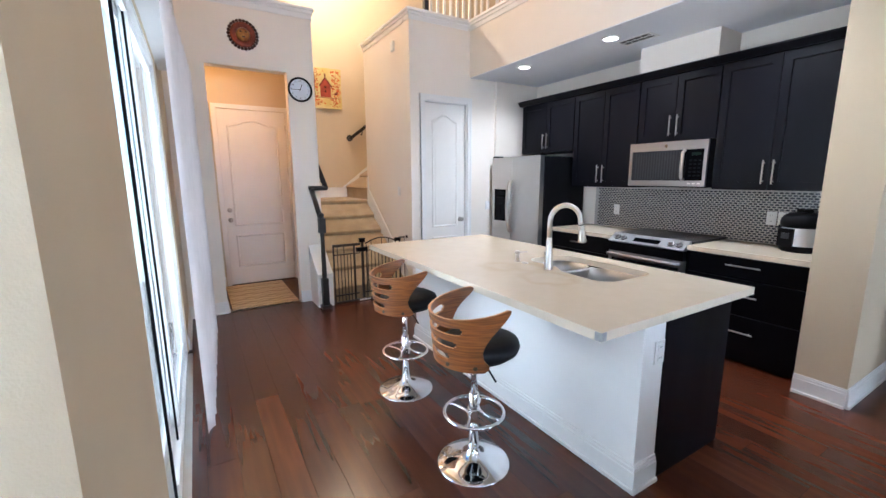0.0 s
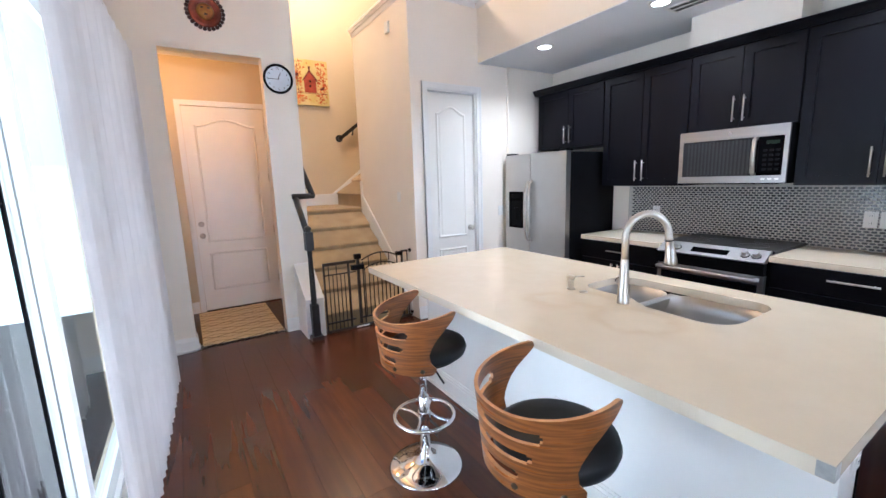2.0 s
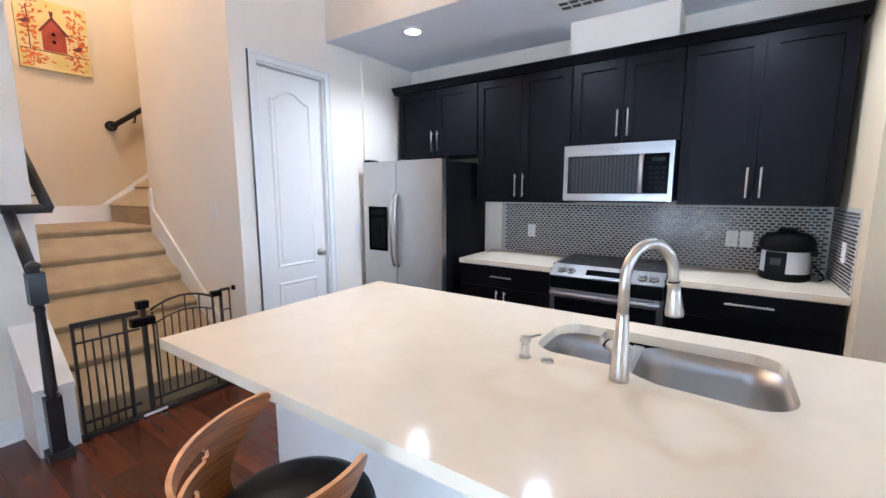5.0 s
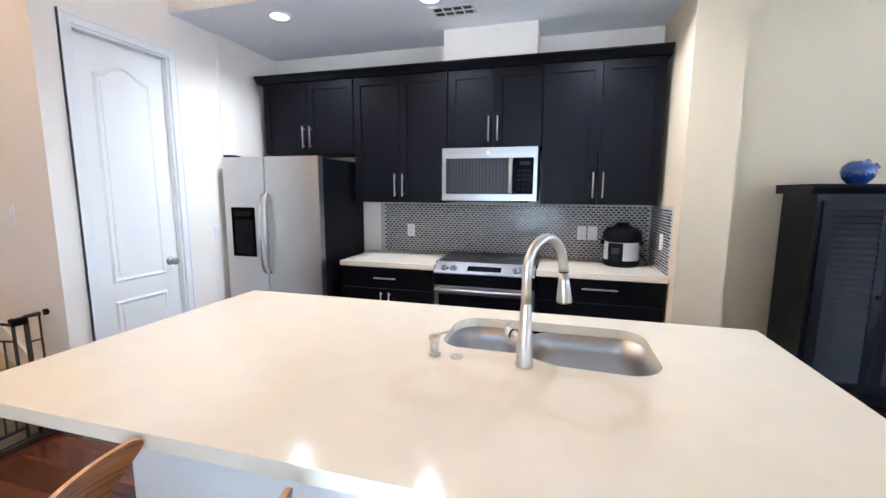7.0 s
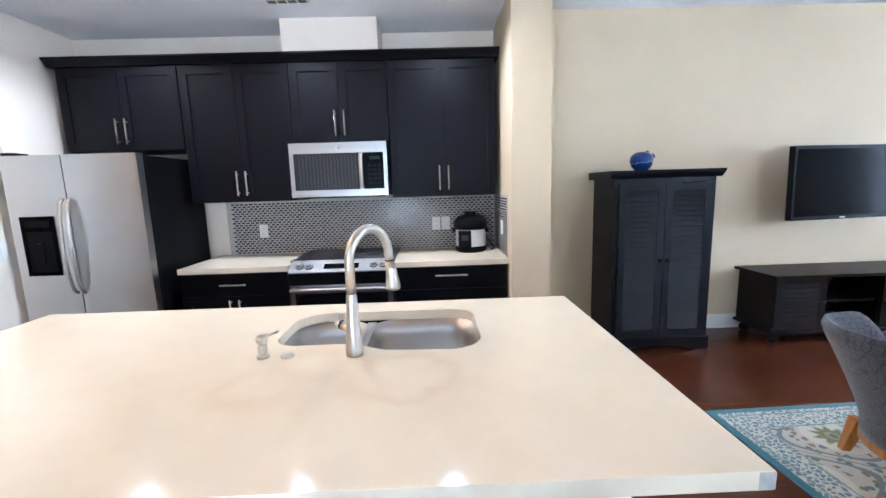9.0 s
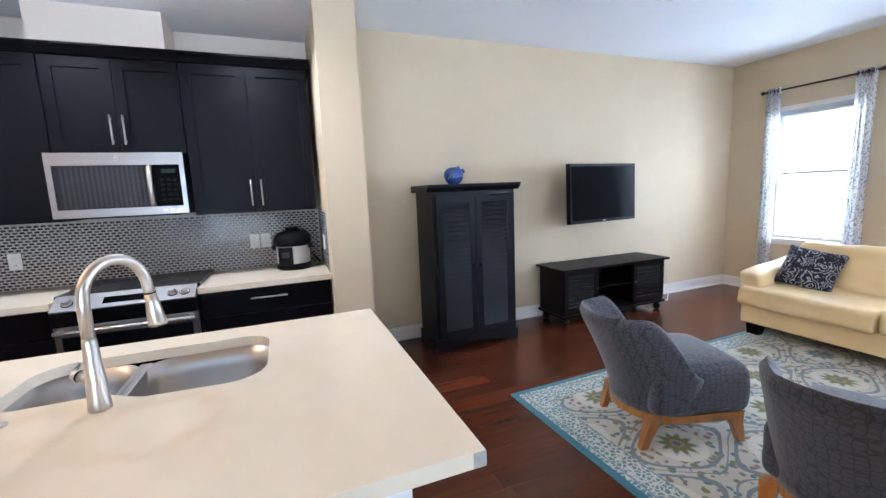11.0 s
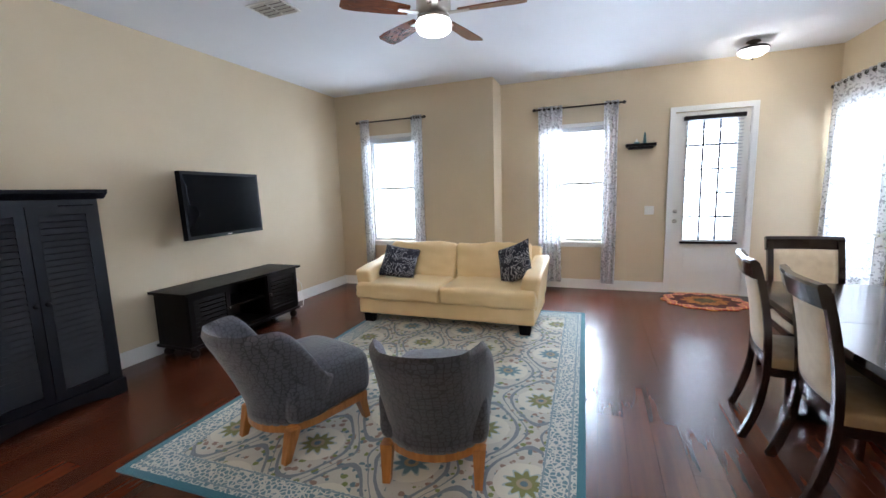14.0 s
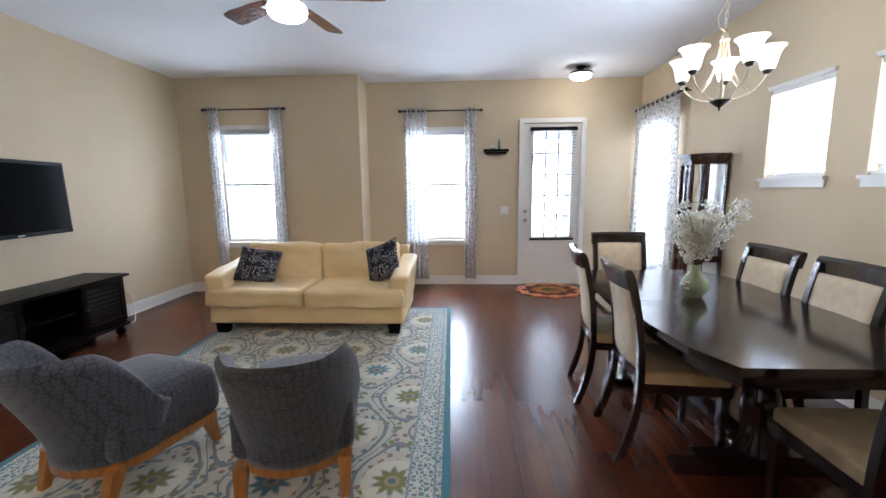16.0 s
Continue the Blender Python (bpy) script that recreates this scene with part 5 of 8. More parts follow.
M["seatcloth"] = surface("tan_seat_cloth", (0.42, 0.32, 0.19), (0.34, 0.25, 0.14), 14, 0.9, bump=0.3, bscale=250, sheen=0.2)
M["curtain"] = cloth("sheer_printed_curtain", (0.95, 0.95, 0.95), (0.55, 0.54, 0.55), 0.6, 38, 0.56)
M["celadon"] = surface("celadon_glaze", (0.42, 0.50, 0.36), (0.38, 0.46, 0.32), 5, 0.12, coat=0.5)
M["bluepot"] = surface("cobalt_glaze", (0.012, 0.045, 0.20), (0.008, 0.03, 0.14), 8, 0.12, coat=0.6)
M["petal"] = cloth("white_petal", (0.95, 0.95, 0.91), (0.92, 0.92, 0.86), 0.22, 20)
M["stem"] = surface("flower_stem", (0.10, 0.09, 0.04), (0.06, 0.05, 0.025), 20, 0.7)
M["fanblade"] = surface("cherry_blade", (0.18, 0.05, 0.02), (0.09, 0.025, 0.012), 5, 0.25, stretch=(2, 10, 1), coat=0.4)
M["medal"] = line_cells("orange_medallion_rug", (0.42, 0.045, 0.012), (0.60, 0.26, 0.04), 14, 0.10)

# ---- windows and doors of the living room ----


def window(axis, a, b, z0, z1, face, label, slats=True, rail=True):
    """A white window in a wall 0.15 thick: frame, panes, meeting rail, sill, and a raised or lowered slat blind. face: the wall's inner face."""
    s = -1                                   # the wall lies on the low side of the face
    w = thing("window", (a + b) / 2 if axis == "x" else face, face if axis == "x" else (a + b) / 2, z0, label, "window", "living room windows", fixed=True)

    def bx(u0, u1, d0, d1, w0, w1):
        f0, f1 = face + s * d1, face + s * d0
        return (u0, u1, f0, f1, w0, w1) if axis == "x" else (f0, f1, u0, u1, w0, w1)
    part("frame", boxes(bx(a, a + 0.035, 0.07, 0.14, z0, z1), bx(b - 0.035, b, 0.07, 0.14, z0, z1), bx(a + 0.035, b - 0.035, 0.07, 0.14, z1 - 0.035, z1), bx(a + 0.035, b - 0.035, 0.07, 0.14, z0, z0 + 0.04)), M["trim"], w)
    zm = (z0 + z1) / 2
    g = part("pane", boxes(bx(a + 0.035, b - 0.035, 0.10, 0.104, z0 + 0.04, z1 - 0.035)), M["clear"], w)
    g.visible_shadow = False
    if rail:
        part("meeting_rail", boxes(bx(a + 0.035, b - 0.035, 0.085, 0.125, zm - 0.02, zm + 0.02)), M["trim"], w)
    part("sill", boxes(bx(a - 0.03, b + 0.03, -0.035, 0.07, z0 - 0.022, z0 - 0.001)), M["trim"], w, bevel=0.004)
    part("apron", boxes(bx(a - 0.02, b + 0.02, -0.014, -0.0005, z0 - 0.075, z0 - 0.022)), M["trim"], w)
    if slats:
        part("blind_headrail", boxes(bx(a + 0.005, b - 0.005, 0.005, 0.055, z1 - 0.055, z1 - 0.002)), M["white"], w)
        raised = slats == "raised"
        n = 9 if raised else int((z1 - z0 - 0.08) / 0.043)
        for i in range(n):
            z = z1 - 0.062 - i * 0.005 if raised else z1 - 0.075 - i * 0.043
            bm = boxes((a + 0.008, b - 0.008, -0.0235, 0.0235, -0.0012, 0.0012) if axis == "x" else (-0.0235, 0.0235, a + 0.008, b - 0.008, -0.0012, 0.0012))
            lean = 0 if raised else 52
            rot = Euler((radians(lean), 0, 0)) if axis == "x" else Euler((0, radians(-lean), 0))
            bmesh.ops.rotate(bm, verts=bm.verts, matrix=rot.to_matrix())
            bmesh.ops.translate(bm, verts=bm.verts, vec=(0, face + s * 0.033, z) if axis == "x" else (face + s * 0.033, 0, z))
            part("slat", bm, M["blind"], w)
        part("bottom_rail", boxes(bx(a + 0.006, b - 0.006, 0.012, 0.055, *((z1 - 0.128, z1 - 0.108) if raised else (z0 + 0.004, z0 + 0.026)))), M["white"], w)
    return w


window("x", W1[0], W1[1], W1[2], W1[3], YS1, "white double-hung window with a raised slat blind behind the sofa", slats="raised")
window("x", W2[0], W2[1], W2[2], W2[3], YS, "white double-hung window with a raised blind between printed curtains", slats="raised")
window("y", WC[0], WC[1], WC[2], WC[3], XW, "white window behind a long sheer curtain in the corner", slats="raised")
window("y", WH1[0], WH1[1], WH1[2], WH1[3], XW, "small high white window with a closed slat blind", rail=False)
window("y", WH2[0], WH2[1], WH2[2], WH2[3], XW, "small high white window with a tilted slat blind", rail=False)
for h0, h1 in ((WH1[0], WH1[1]), (WH2[0], WH2[1])):
    v = thing("valance", XW, (h0 + h1) / 2, 2.2, "white moulded valance over the small high window", "valance", fixed=True)
    part("board", boxes((XW + 0.0005, XW + 0.022, h0 - 0.012, h1 + 0.012, 2.205, 2.225), (XW + 0.0005, XW + 0.028, h0 - 0.016, h1 + 0.016, 2.225, 2.232)), M["trim"], v, bevel=0.003)

d = thing("door_entry", -1.13, YS - 0.05, 0, "white entry door with tall glass and a dark-railed blind", "door", fixed=True)
GX0, GX1, GZ0, GZ1 = -1.40, -0.85, 0.72, 2.25
part("slab", boxes((WL[0] + 0.005, GX0, YS - 0.075, YS - 0.03, 0.01, 2.36), (GX1, WL[1] - 0.005, YS - 0.075, YS - 0.03, 0.01, 2.36), (GX0, GX1, YS - 0.075, YS - 0.03, 0.01, GZ0), (GX0, GX1, YS - 0.075, YS - 0.03, GZ1, 2.36)), M["door"], d)
g = part("pane", boxes((GX0, GX1, YS - 0.055, YS - 0.050, GZ0, GZ1)), M["clear"], d)
g.visible_shadow = False
for i in range(1, 3):
    x_ = GX0 + (GX1 - GX0) * i / 3
    part("muntin", boxes((x_ - 0.011, x_ + 0.011, YS - 0.062, YS - 0.043, GZ0, GZ1)), M["console"], d)
for i in range(1, 5):
    z_ = GZ0 + (GZ1 - GZ0) * i / 5
    part("muntin", boxes((GX0, GX1, YS - 0.061, YS - 0.042, z_ - 0.011, z_ + 0.011)), M["console"], d)
part("glass_frame", boxes((GX0 - 0.03, GX0, YS - 0.030, YS - 0.018, GZ0 - 0.03, GZ1 + 0.03), (GX1, GX1 + 0.03, YS - 0.030, YS - 0.018, GZ0 - 0.03, GZ1 + 0.03), (GX0, GX1, YS - 0.030, YS - 0.018, GZ0 - 0.03, GZ0), (GX0, GX1, YS - 0.030, YS - 0.018, GZ1, GZ1 + 0.03)), M["door"], d)
part("lower_panel", boxes((-1.37, -0.89, YS - 0.030, YS - 0.024, 0.30, 0.57)), M["door"], d, bevel=0.005)
part("panel_moulding", boxes((-1.39, -1.37, YS - 0.030, YS - 0.019, 0.28, 0.59), (-0.89, -0.87, YS - 0.030, YS - 0.019, 0.28, 0.59), (-1.37, -0.89, YS - 0.030, YS - 0.019, 0.57, 0.59), (-1.37, -0.89, YS - 0.030, YS - 0.019, 0.28, 0.30)), M["door"], d)
for z_, r_ in ((0.97, 0.028), (1.10, 0.026)):
    k = part("knob" if z_ < 1 else "deadbolt", lathe(B(), [(0, 0), (r_, 0), (r_, 0.008), (0.011, 0.012), (0.011, 0.03), (0.024, 0.04), (0.022, 0.055), (0, 0.06)] if z_ < 1 else [(0, 0), (r_, 0), (r_, 0.015), (0, 0.018)], n=18), M["nickel"], d, smooth=True, local=True)
    k.matrix_basis = pose(-0.745 + 1.13, YS - 0.03 - (YS - 0.05), z_, -90, 0, 0)
for z_ in (0.3, 1.2, 2.1):
    part("hinge", boxes((WL[0] - 0.004, WL[0] + 0.008, YS - 0.030, YS - 0.024, z_ - 0.05, z_ + 0.05)), M["nickel"], d)
M["doorslat"] = surface("grey_white_slat", (0.42, 0.42, 0.44), None, 6, 0.5)
bl = thing("door_blind", -1.125, YS, 0.7, "slat blind with dark head and bottom rails on the entry door", "blind", fixed=True)
part("headrail", boxes((-1.46, -0.80, YS - 0.018, YS + 0.045, 2.255, 2.305)), M["console"], bl, bevel=0.004)
for i in range(36):
    z = 2.225 - i * 0.0425
    bm = boxes((-1.44, -0.82, -0.022, 0.022, -0.0015, 0.0015))
    bmesh.ops.rotate(bm, verts=bm.verts, matrix=Euler((radians(3), 0, 0)).to_matrix())
    bmesh.ops.translate(bm, verts=bm.verts, vec=(0, YS + 0.012, z))
    part("slat", bm, M["doorslat"], bl)
part("bottom_rail", boxes((-1.45, -0.81, YS - 0.012, YS + 0.03, 0.675, 0.70)), M["console"], bl, bevel=0.003)
for x_ in (-1.30, -0.96):
    part("ladder_cord", tube(B(), [(x_, YS + 0.036, 0.70), (x_, YS + 0.036, 2.26)], 0.0012, 5), M["white"], bl)
structure("trim_entry_jamb", [(WL[0], WL[0] + 0.004, YS - 0.15, YS, 0, 2.37), (WL[1] - 0.004, WL[1], YS - 0.15, YS, 0, 2.37), (WL[0], WL[1], YS - 0.15, YS - 0.08, -0.02, 0.008)], M["trim"])


def curtain_panel(name, axis, a, b, fixed, z0, z1, parent, folds=7, amp=0.03, seed=0):
    """A hanging panel of cloth from a to b, in folds."""
    bm = B()
    nu, nz = folds * 10, 14
    grid = []
    for k in range(nz + 1):
        t = k / nz
        z = z0 + (z1 - z0) * t
        row = []
        for i in range(nu + 1):
            u = i / nu
            sp_ = 1.0 + 0.10 * (1 - t) * math.sin(seed + 2 * t)
            x_ = (a + b) / 2 + (b - a) * (u - 0.5) * sp_ + 0.01 * noise.noise(Vector((u * 4, t * 2, seed)))
            d_ = fixed + amp * (0.75 + 0.4 * (1 - t)) * math.sin(2 * math.pi * folds * u + 0.7 * noise.noise(Vector((u * 3, t * 1.5, seed + 5))))
            row.append(bm.verts.new((x_, d_, z) if axis == "x" else (d_, x_, z)))
        grid.append(row)
    for k in range(nz):
        for i in range(nu):
            bm.faces.new((grid[k][i], grid[k][i + 1], grid[k + 1][i + 1], grid[k + 1][i]))
    ob = part(name, bm, M["curtain"], parent, smooth=True)
    sol = ob.modifiers.new("thickness", "SOLIDIFY")
    sol.thickness = 0.0015
    return ob


def curtains(axis, r0, r1, panels, fixed, wall, zr, z0, label):
    c = thing("curtain_set", (r0 + r1) / 2 if axis == "x" else wall, wall if axis == "x" else (r0 + r1) / 2, z0, label, "curtain", "printed curtains", fixed=True)

    def P3(u, d_, z):
        return (u, d_, z) if axis == "x" else (d_, u, z)
    part("rod", tube(B(), [P3(r0, fixed, zr), P3(r1, fixed, zr)], 0.010, 12), M["bronze"], c, smooth=True)
    for u, s in ((r0, -1), (r1, 1)):
        part("finial", tube(B(), [P3(u, fixed, zr), P3(u + s * 0.01, fixed, zr), P3(u + s * 0.03, fixed, zr), P3(u + s * 0.05, fixed, zr)], 0.02, 12, radii=[0.010, 0.019, 0.022, 0.006]), M["bronze"], c, smooth=True)
        part("bracket", tube(B(), [P3(u - s * 0.03, wall, zr), P3(u - s * 0.03, fixed, zr)], 0.007, 8), M["bronze"], c)
    for k, (a, b, folds) in enumerate(panels):
        p = curtain_panel("panel", axis, a, b, fixed, z0, zr + 0.035, c, folds, seed=k * 3 + r0)
        for i in range(folds * 2):
            u = a + (b - a) * (i + 0.5) / (folds * 2)
            q = part("grommet", tube(B(), [P3(u, fixed + 0.021 * math.cos(t_ * math.pi / 6), zr + 0.021 * math.sin(t_ * math.pi / 6)) for t_ in range(12)], 0.004, 6, closed=True), M["bronze"], p)
    return c


curtains("x", 2.60, 3.67, [(2.62, 2.79, 4), (3.49, 3.65, 4)], YS1 + 0.075, YS1, 2.53, 0.12, "white curtains with grey floral print on a bronze rod")
curtains("x", -0.06, 1.06, [(-0.02, 0.16, 3), (0.70, 1.03, 5)], YS + 0.075, YS, 2.55, 0.10, "sheer white curtains with grey floral print on a bronze rod")
curtains("y", -5.62, -4.38, [(-5.60, -4.48, 9)], XW + 0.08, XW, 2.50, 0.10, "long sheer printed curtain drawn across the corner window")

# ---- living room furniture ----
RW, RL = 2.41, 3.53
M["rugm"] = rug_material()
rg = thing("area_rug", 1.49, -2.585, 0.0, "cream, teal and olive medallion rug under the sofa and armchairs", "rug", rz=0.0)
part("weave", boxes((-RW / 2, RW / 2, -RL / 2, RL / 2, 0.0005, 0.010)), M["rugm"], rg, bevel=0.003, seg=1)
rg.matrix_world = pose(1.49, -2.585, 0, 0, 0, 1.5)


def louvres(x, y0, y1, z0, z1, step, parent, material, tilt=-20, w=0.03):
    n = int((z1 - z0) / step)
    for i in range(n):
        z = z0 + (i + 0.5) * (z1 - z0) / n
        bm = boxes((-0.003, 0.003, y0, y1, -w / 2, w / 2))
        bmesh.ops.rotate(bm, verts=bm.verts, matrix=Euler((0, radians(-tilt), 0)).to_matrix())
        bmesh.ops.translate(bm, verts=bm.verts, vec=(x, 0, z))
        part("slat", bm, material, parent)


ar = thing("armoire", 3.75, -1.02, 0, "black painted armoire with two louvred doors against the wall", "armoire", fixed=True)
AY0, AY1, AX = -1.44, -0.60, 3.625
for nm, bx_ in (("side_panel", (AX, 4.06, AY0, AY0 + 0.03, 0.06, 1.48)), ("side_panel", (AX, 4.06, AY1 - 0.03, AY1, 0.06, 1.48)), ("back_panel", (4.04, 4.06, AY0 + 0.03, AY1 - 0.03, 0.06, 1.48)),
                ("top_panel", (AX, 4.04, AY0 + 0.03, AY1 - 0.03, 1.44, 1.48)), ("bottom_panel", (AX, 4.04, AY0 + 0.03, AY1 - 0.03, 0.06, 0.12)), ("shelf", (AX + 0.05, 4.04, AY0 + 0.03, AY1 - 0.03, 0.7, 0.72))):
    part(nm, boxes(bx_), M["armoire"], ar)
bm = B()
prism(bm, [(AX - 0.005, 1.48), (AX - 0.03, 1.505), (AX - 0.05, 1.52), (AX - 0.055, 1.545), (4.075, 1.545), (4.07, 1.48)], AY0 - 0.045, AY1 + 0.045, "y")
part("cornice", bm, M["armoire"], ar, bevel=0.004)
bm = B()
pl = [(AY0 - 0.015, 0.0), (AY0 + 0.10, 0.0)] + [(AY0 + 0.10 + (AY1 - AY0 - 0.20) * t, 0.045 * math.sin(math.pi * t) ** 0.6) for t in [i / 12 for i in range(13)]] + [(AY1 - 0.10, 0.0), (AY1 + 0.015, 0.0), (AY1 + 0.015, 0.115), (AY0 - 0.015, 0.115)]
prism(bm, [(p[0], p[1]) for i, p in enumerate(pl) if i == 0 or p != pl[i - 1]], AX - 0.015, AX + 0.01, "x")
part("plinth", bm, M["armoire"], ar)
part("plinth_side", boxes((AX + 0.01, 4.065, AY0 - 0.015, AY0, 0.0, 0.115)), M["armoire"], ar)
part("plinth_side", boxes((AX + 0.01, 4.065, AY1, AY1 + 0.015, 0.0, 0.115)), M["armoire"], ar)
ym = (AY0 + AY1) / 2
for a, b_ in ((AY0 + 0.035, ym - 0.002), (ym + 0.002, AY1 - 0.035)):
    dd = part("door", ring_x(B(), AX - 0.018, AX, a, b_, 0.125, 1.435, 0.058), M["armoire"], ar)
    louvres(AX - 0.011, a + 0.056, b_ - 0.056, 0.19, 1.375, 0.042, dd, M["armoire"], w=0.041)
    ky = b_ - 0.03 if a < ym - 0.1 else a + 0.03
    kn = part("knob", lathe(B(), [(0, 0), (0.008, 0), (0.008, 0.012), (0.016, 0.018), (0.014, 0.028), (0, 0.03)], n=16), M["black"], dd, smooth=True, local=True)
    kn.matrix_basis = pose(AX - 0.018 - 3.75, ky + 1.02, 0.80, 0, -90, 0)

bp_ = thing("ceramic_pig", 3.76, -0.88, 1.545, "glossy cobalt blue ceramic bowl with white dots on the armoire", "ornament")
part("body", lathe(B(), [(0, 0.005), (0.05, 0.005), (0.055, 0.012), (0.080, 0.04), (0.092, 0.08), (0.086, 0.118), (0.06, 0.145), (0.040, 0.155), (0.0, 0.157)], n=28, scale=(1.0, 1.02)), M["bluepot"], bp_, smooth=True)
part("foot", lathe(B(), [(0, 0), (0.05, 0), (0.05, 0.01), (0, 0.012)], n=24), M["bluepot"], bp_)
part("spout", tube(B(), [(0, -0.075, 0.11), (-0.005, -0.102, 0.125)], 0.018, 12, radii=[0.02, 0.022]), M["bluepot"], bp_, smooth=True)
part("ear", lathe(B(), [(0, 0), (0.018, 0), (0.02, 0.012), (0, 0.03)], 0.0, -0.045, 0.142, 12), M["bluepot"], bp_, smooth=True)
for i in range(22):
    th, zz = i * 2.4, 0.045 + 0.06 * ((i * 0.37) % 1)
    r_ = 0.0915 - 0.35 * abs(zz - 0.08)
    dt = part("dot", lathe(B(), [(0, 0), (0.004, 0), (0.003, 0.002), (0, 0.003)], n=8), M["white"], bp_)
    dt.matrix_basis = Matrix.Translation((r_ * math.cos(th), 1.02 * r_ * math.sin(th), zz)) @ pose(0, 0, 0, 0, 0, math.degrees(th)) @ pose(0, 0, 0, 0, 90, 0)

co = thing("media_console", 3.75, -2.72, 0, "black-brown media console with louvred doors and open shelves on bun feet", "console", fixed=True)
CY0, CY1, CX = -3.45, -2.03, 3.645
part("top", boxes((CX - 0.05, 4.075, CY0 - 0.04, CY1 + 0.04, 0.60, 0.625)), M["console"], co, bevel=0.004)
for nm, bx_ in (("side_panel", (CX, 4.06, CY0, CY0 + 0.025, 0.12, 0.60)), ("side_panel", (CX, 4.06, CY1 - 0.025, CY1, 0.12, 0.60)), ("bottom_panel", (CX, 4.06, CY0 + 0.025, CY1 - 0.025, 0.12, 0.15)),
                ("back_panel", (4.045, 4.06, CY0 + 0.025, CY1 - 0.025, 0.15, 0.60)), ("divider", (CX, 4.045, -2.99, -2.965, 0.15, 0.60)), ("divider", (CX, 4.045, -2.495, -2.47, 0.15, 0.60))):
    part(nm, boxes(bx_), M["console"], co)
part("shelf", boxes((CX + 0.02, 4.045, -2.965, -2.495, 0.36, 0.38)), M["console"], co)
part("base_rail", boxes((CX - 0.02, 4.07, CY0 - 0.02, CY1 + 0.02, 0.095, 0.12)), M["console"], co, bevel=0.004)
for a, b_ in ((CY0 + 0.005, -2.98), (-2.48, CY1 - 0.005)):
    dd = part("door", ring_x(B(), CX - 0.018, CX, a, b_, 0.155, 0.595, 0.05), M["console"], co)
    louvres(CX - 0.011, a + 0.051, b_ - 0.051, 0.205, 0.545, 0.04, dd, M["console"], tilt=-10, w=0.037)
    kn = part("knob", lathe(B(), [(0, 0), (0.008, 0), (0.014, 0.015), (0, 0.024)], n=14), M["bronze"], dd, smooth=True, local=True)
    kn.matrix_basis = pose(CX - 0.018 - 3.75, (a + 0.025 if a < -3 else b_ - 0.025) * 0 + ((b_ - 0.025) if a < -3 else (a + 0.025)) + 2.72, 0.38, 0, -90, 0)
for y in (CY0 + 0.05, CY1 - 0.05):
    for x in (CX + 0.03, 4.01):
        part("bun_foot", lathe(B(), [(0, 0), (0.028, 0), (0.045, 0.03), (0.04, 0.06), (0.022, 0.075), (0.034, 0.085), (0.034, 0.096), (0, 0.096)], x, y, 0, 20), M["console"], co, smooth=True)

tv = thing("television", 3.83, -2.70, 1.07, "flat black television on a wall bracket, switched off", "television", fixed=False)
part("cabinet", boxes((-0.02, 0.035, -0.53, 0.53, 0.0, 0.64)), M["black"], tv, bevel=0.008)
part("screen", boxes((-0.0225, -0.0195, -0.505, 0.505, 0.035, 0.61)), M["screen"], tv)
part("badge", boxes((-0.0235, -0.0212, -0.03, 0.03, 0.012, 0.020)), M["white"], tv)
part("mount_arm", boxes((0.035, 0.25, -0.02, 0.02, 0.30, 0.34)), M["black"], tv)
part("wall_plate", boxes((0.25, 0.265, -0.12, 0.12, 0.18, 0.46)), M["black"], tv)
tv.matrix_world = pose(3.83, -2.72, 1.075, 0, 1.5, 8)
plate("outlet", XL, -3.80, 0.42, "-x", "white wall outlet beside the media console")
cb = thing("television_cable", 3.94, -3.8, 0.3, "thin white cable hanging from the wall outlet by the console", "cable", fixed=True)
part("cord", tube(B(), [(4.11, -3.80, 0.42), (4.07, -3.85, 0.42), (4.02, -3.98, 0.27), (3.99, -3.98, 0.10), (3.86, -3.80, 0.012), (3.85, -3.62, 0.008)], 0.004, 6), M["white"], cb, smooth=True)

# sofa
sf = thing("sofa", 1.77, -3.88, 0.01, "cream leather two-seat sofa with splayed arms and black block feet", "sofa", fixed=True)
SX0, SX1 = 0.76, 2.77
part("base", pillow(SX0 + 0.02, SX1 - 0.02, -4.33, -3.43, 0.115, 0.30, 14, 10, 0.002), M["leather"], sf, smooth=True)
for i, (a, b_) in enumerate(((SX0, 1.765), (1.765, SX1))):
    part("seat_cushion", pillow(a + 0.002, b_ - 0.002, -4.18, -3.39, 0.285, 0.455, 5, 18, 0.012, 6, i * 9, 0.02), M["leather"], sf, smooth=True)
for i, (a, b_) in enumerate(((SX0 + 0.14, 1.768), (1.762, SX1 - 0.14))):
    bm = pillow(a, b_, -0.10, 0.10, 0.0, 0.46, 3.6, 20, 0.024, 6, 30 + i * 7, 0.0)
    bmesh.ops.rotate(bm, verts=bm.verts, matrix=Euler((radians(14), 0, 0)).to_matrix())
    bmesh.ops.translate(bm, verts=bm.verts, vec=(0, -4.02, 0.40))
    part("back_cushion", bm, M["leather"], sf, smooth=True)
bm = pillow(SX0 + 0.06, SX1 - 0.06, -0.08, 0.08, 0.0, 0.62, 6, 10, 0.003)
bmesh.ops.rotate(bm, verts=bm.verts, matrix=Euler((radians(12), 0, 0)).to_matrix())
bmesh.ops.translate(bm, verts=bm.verts, vec=(0, -4.25, 0.18))
part("backrest", bm, M["leather"], sf, smooth=True)
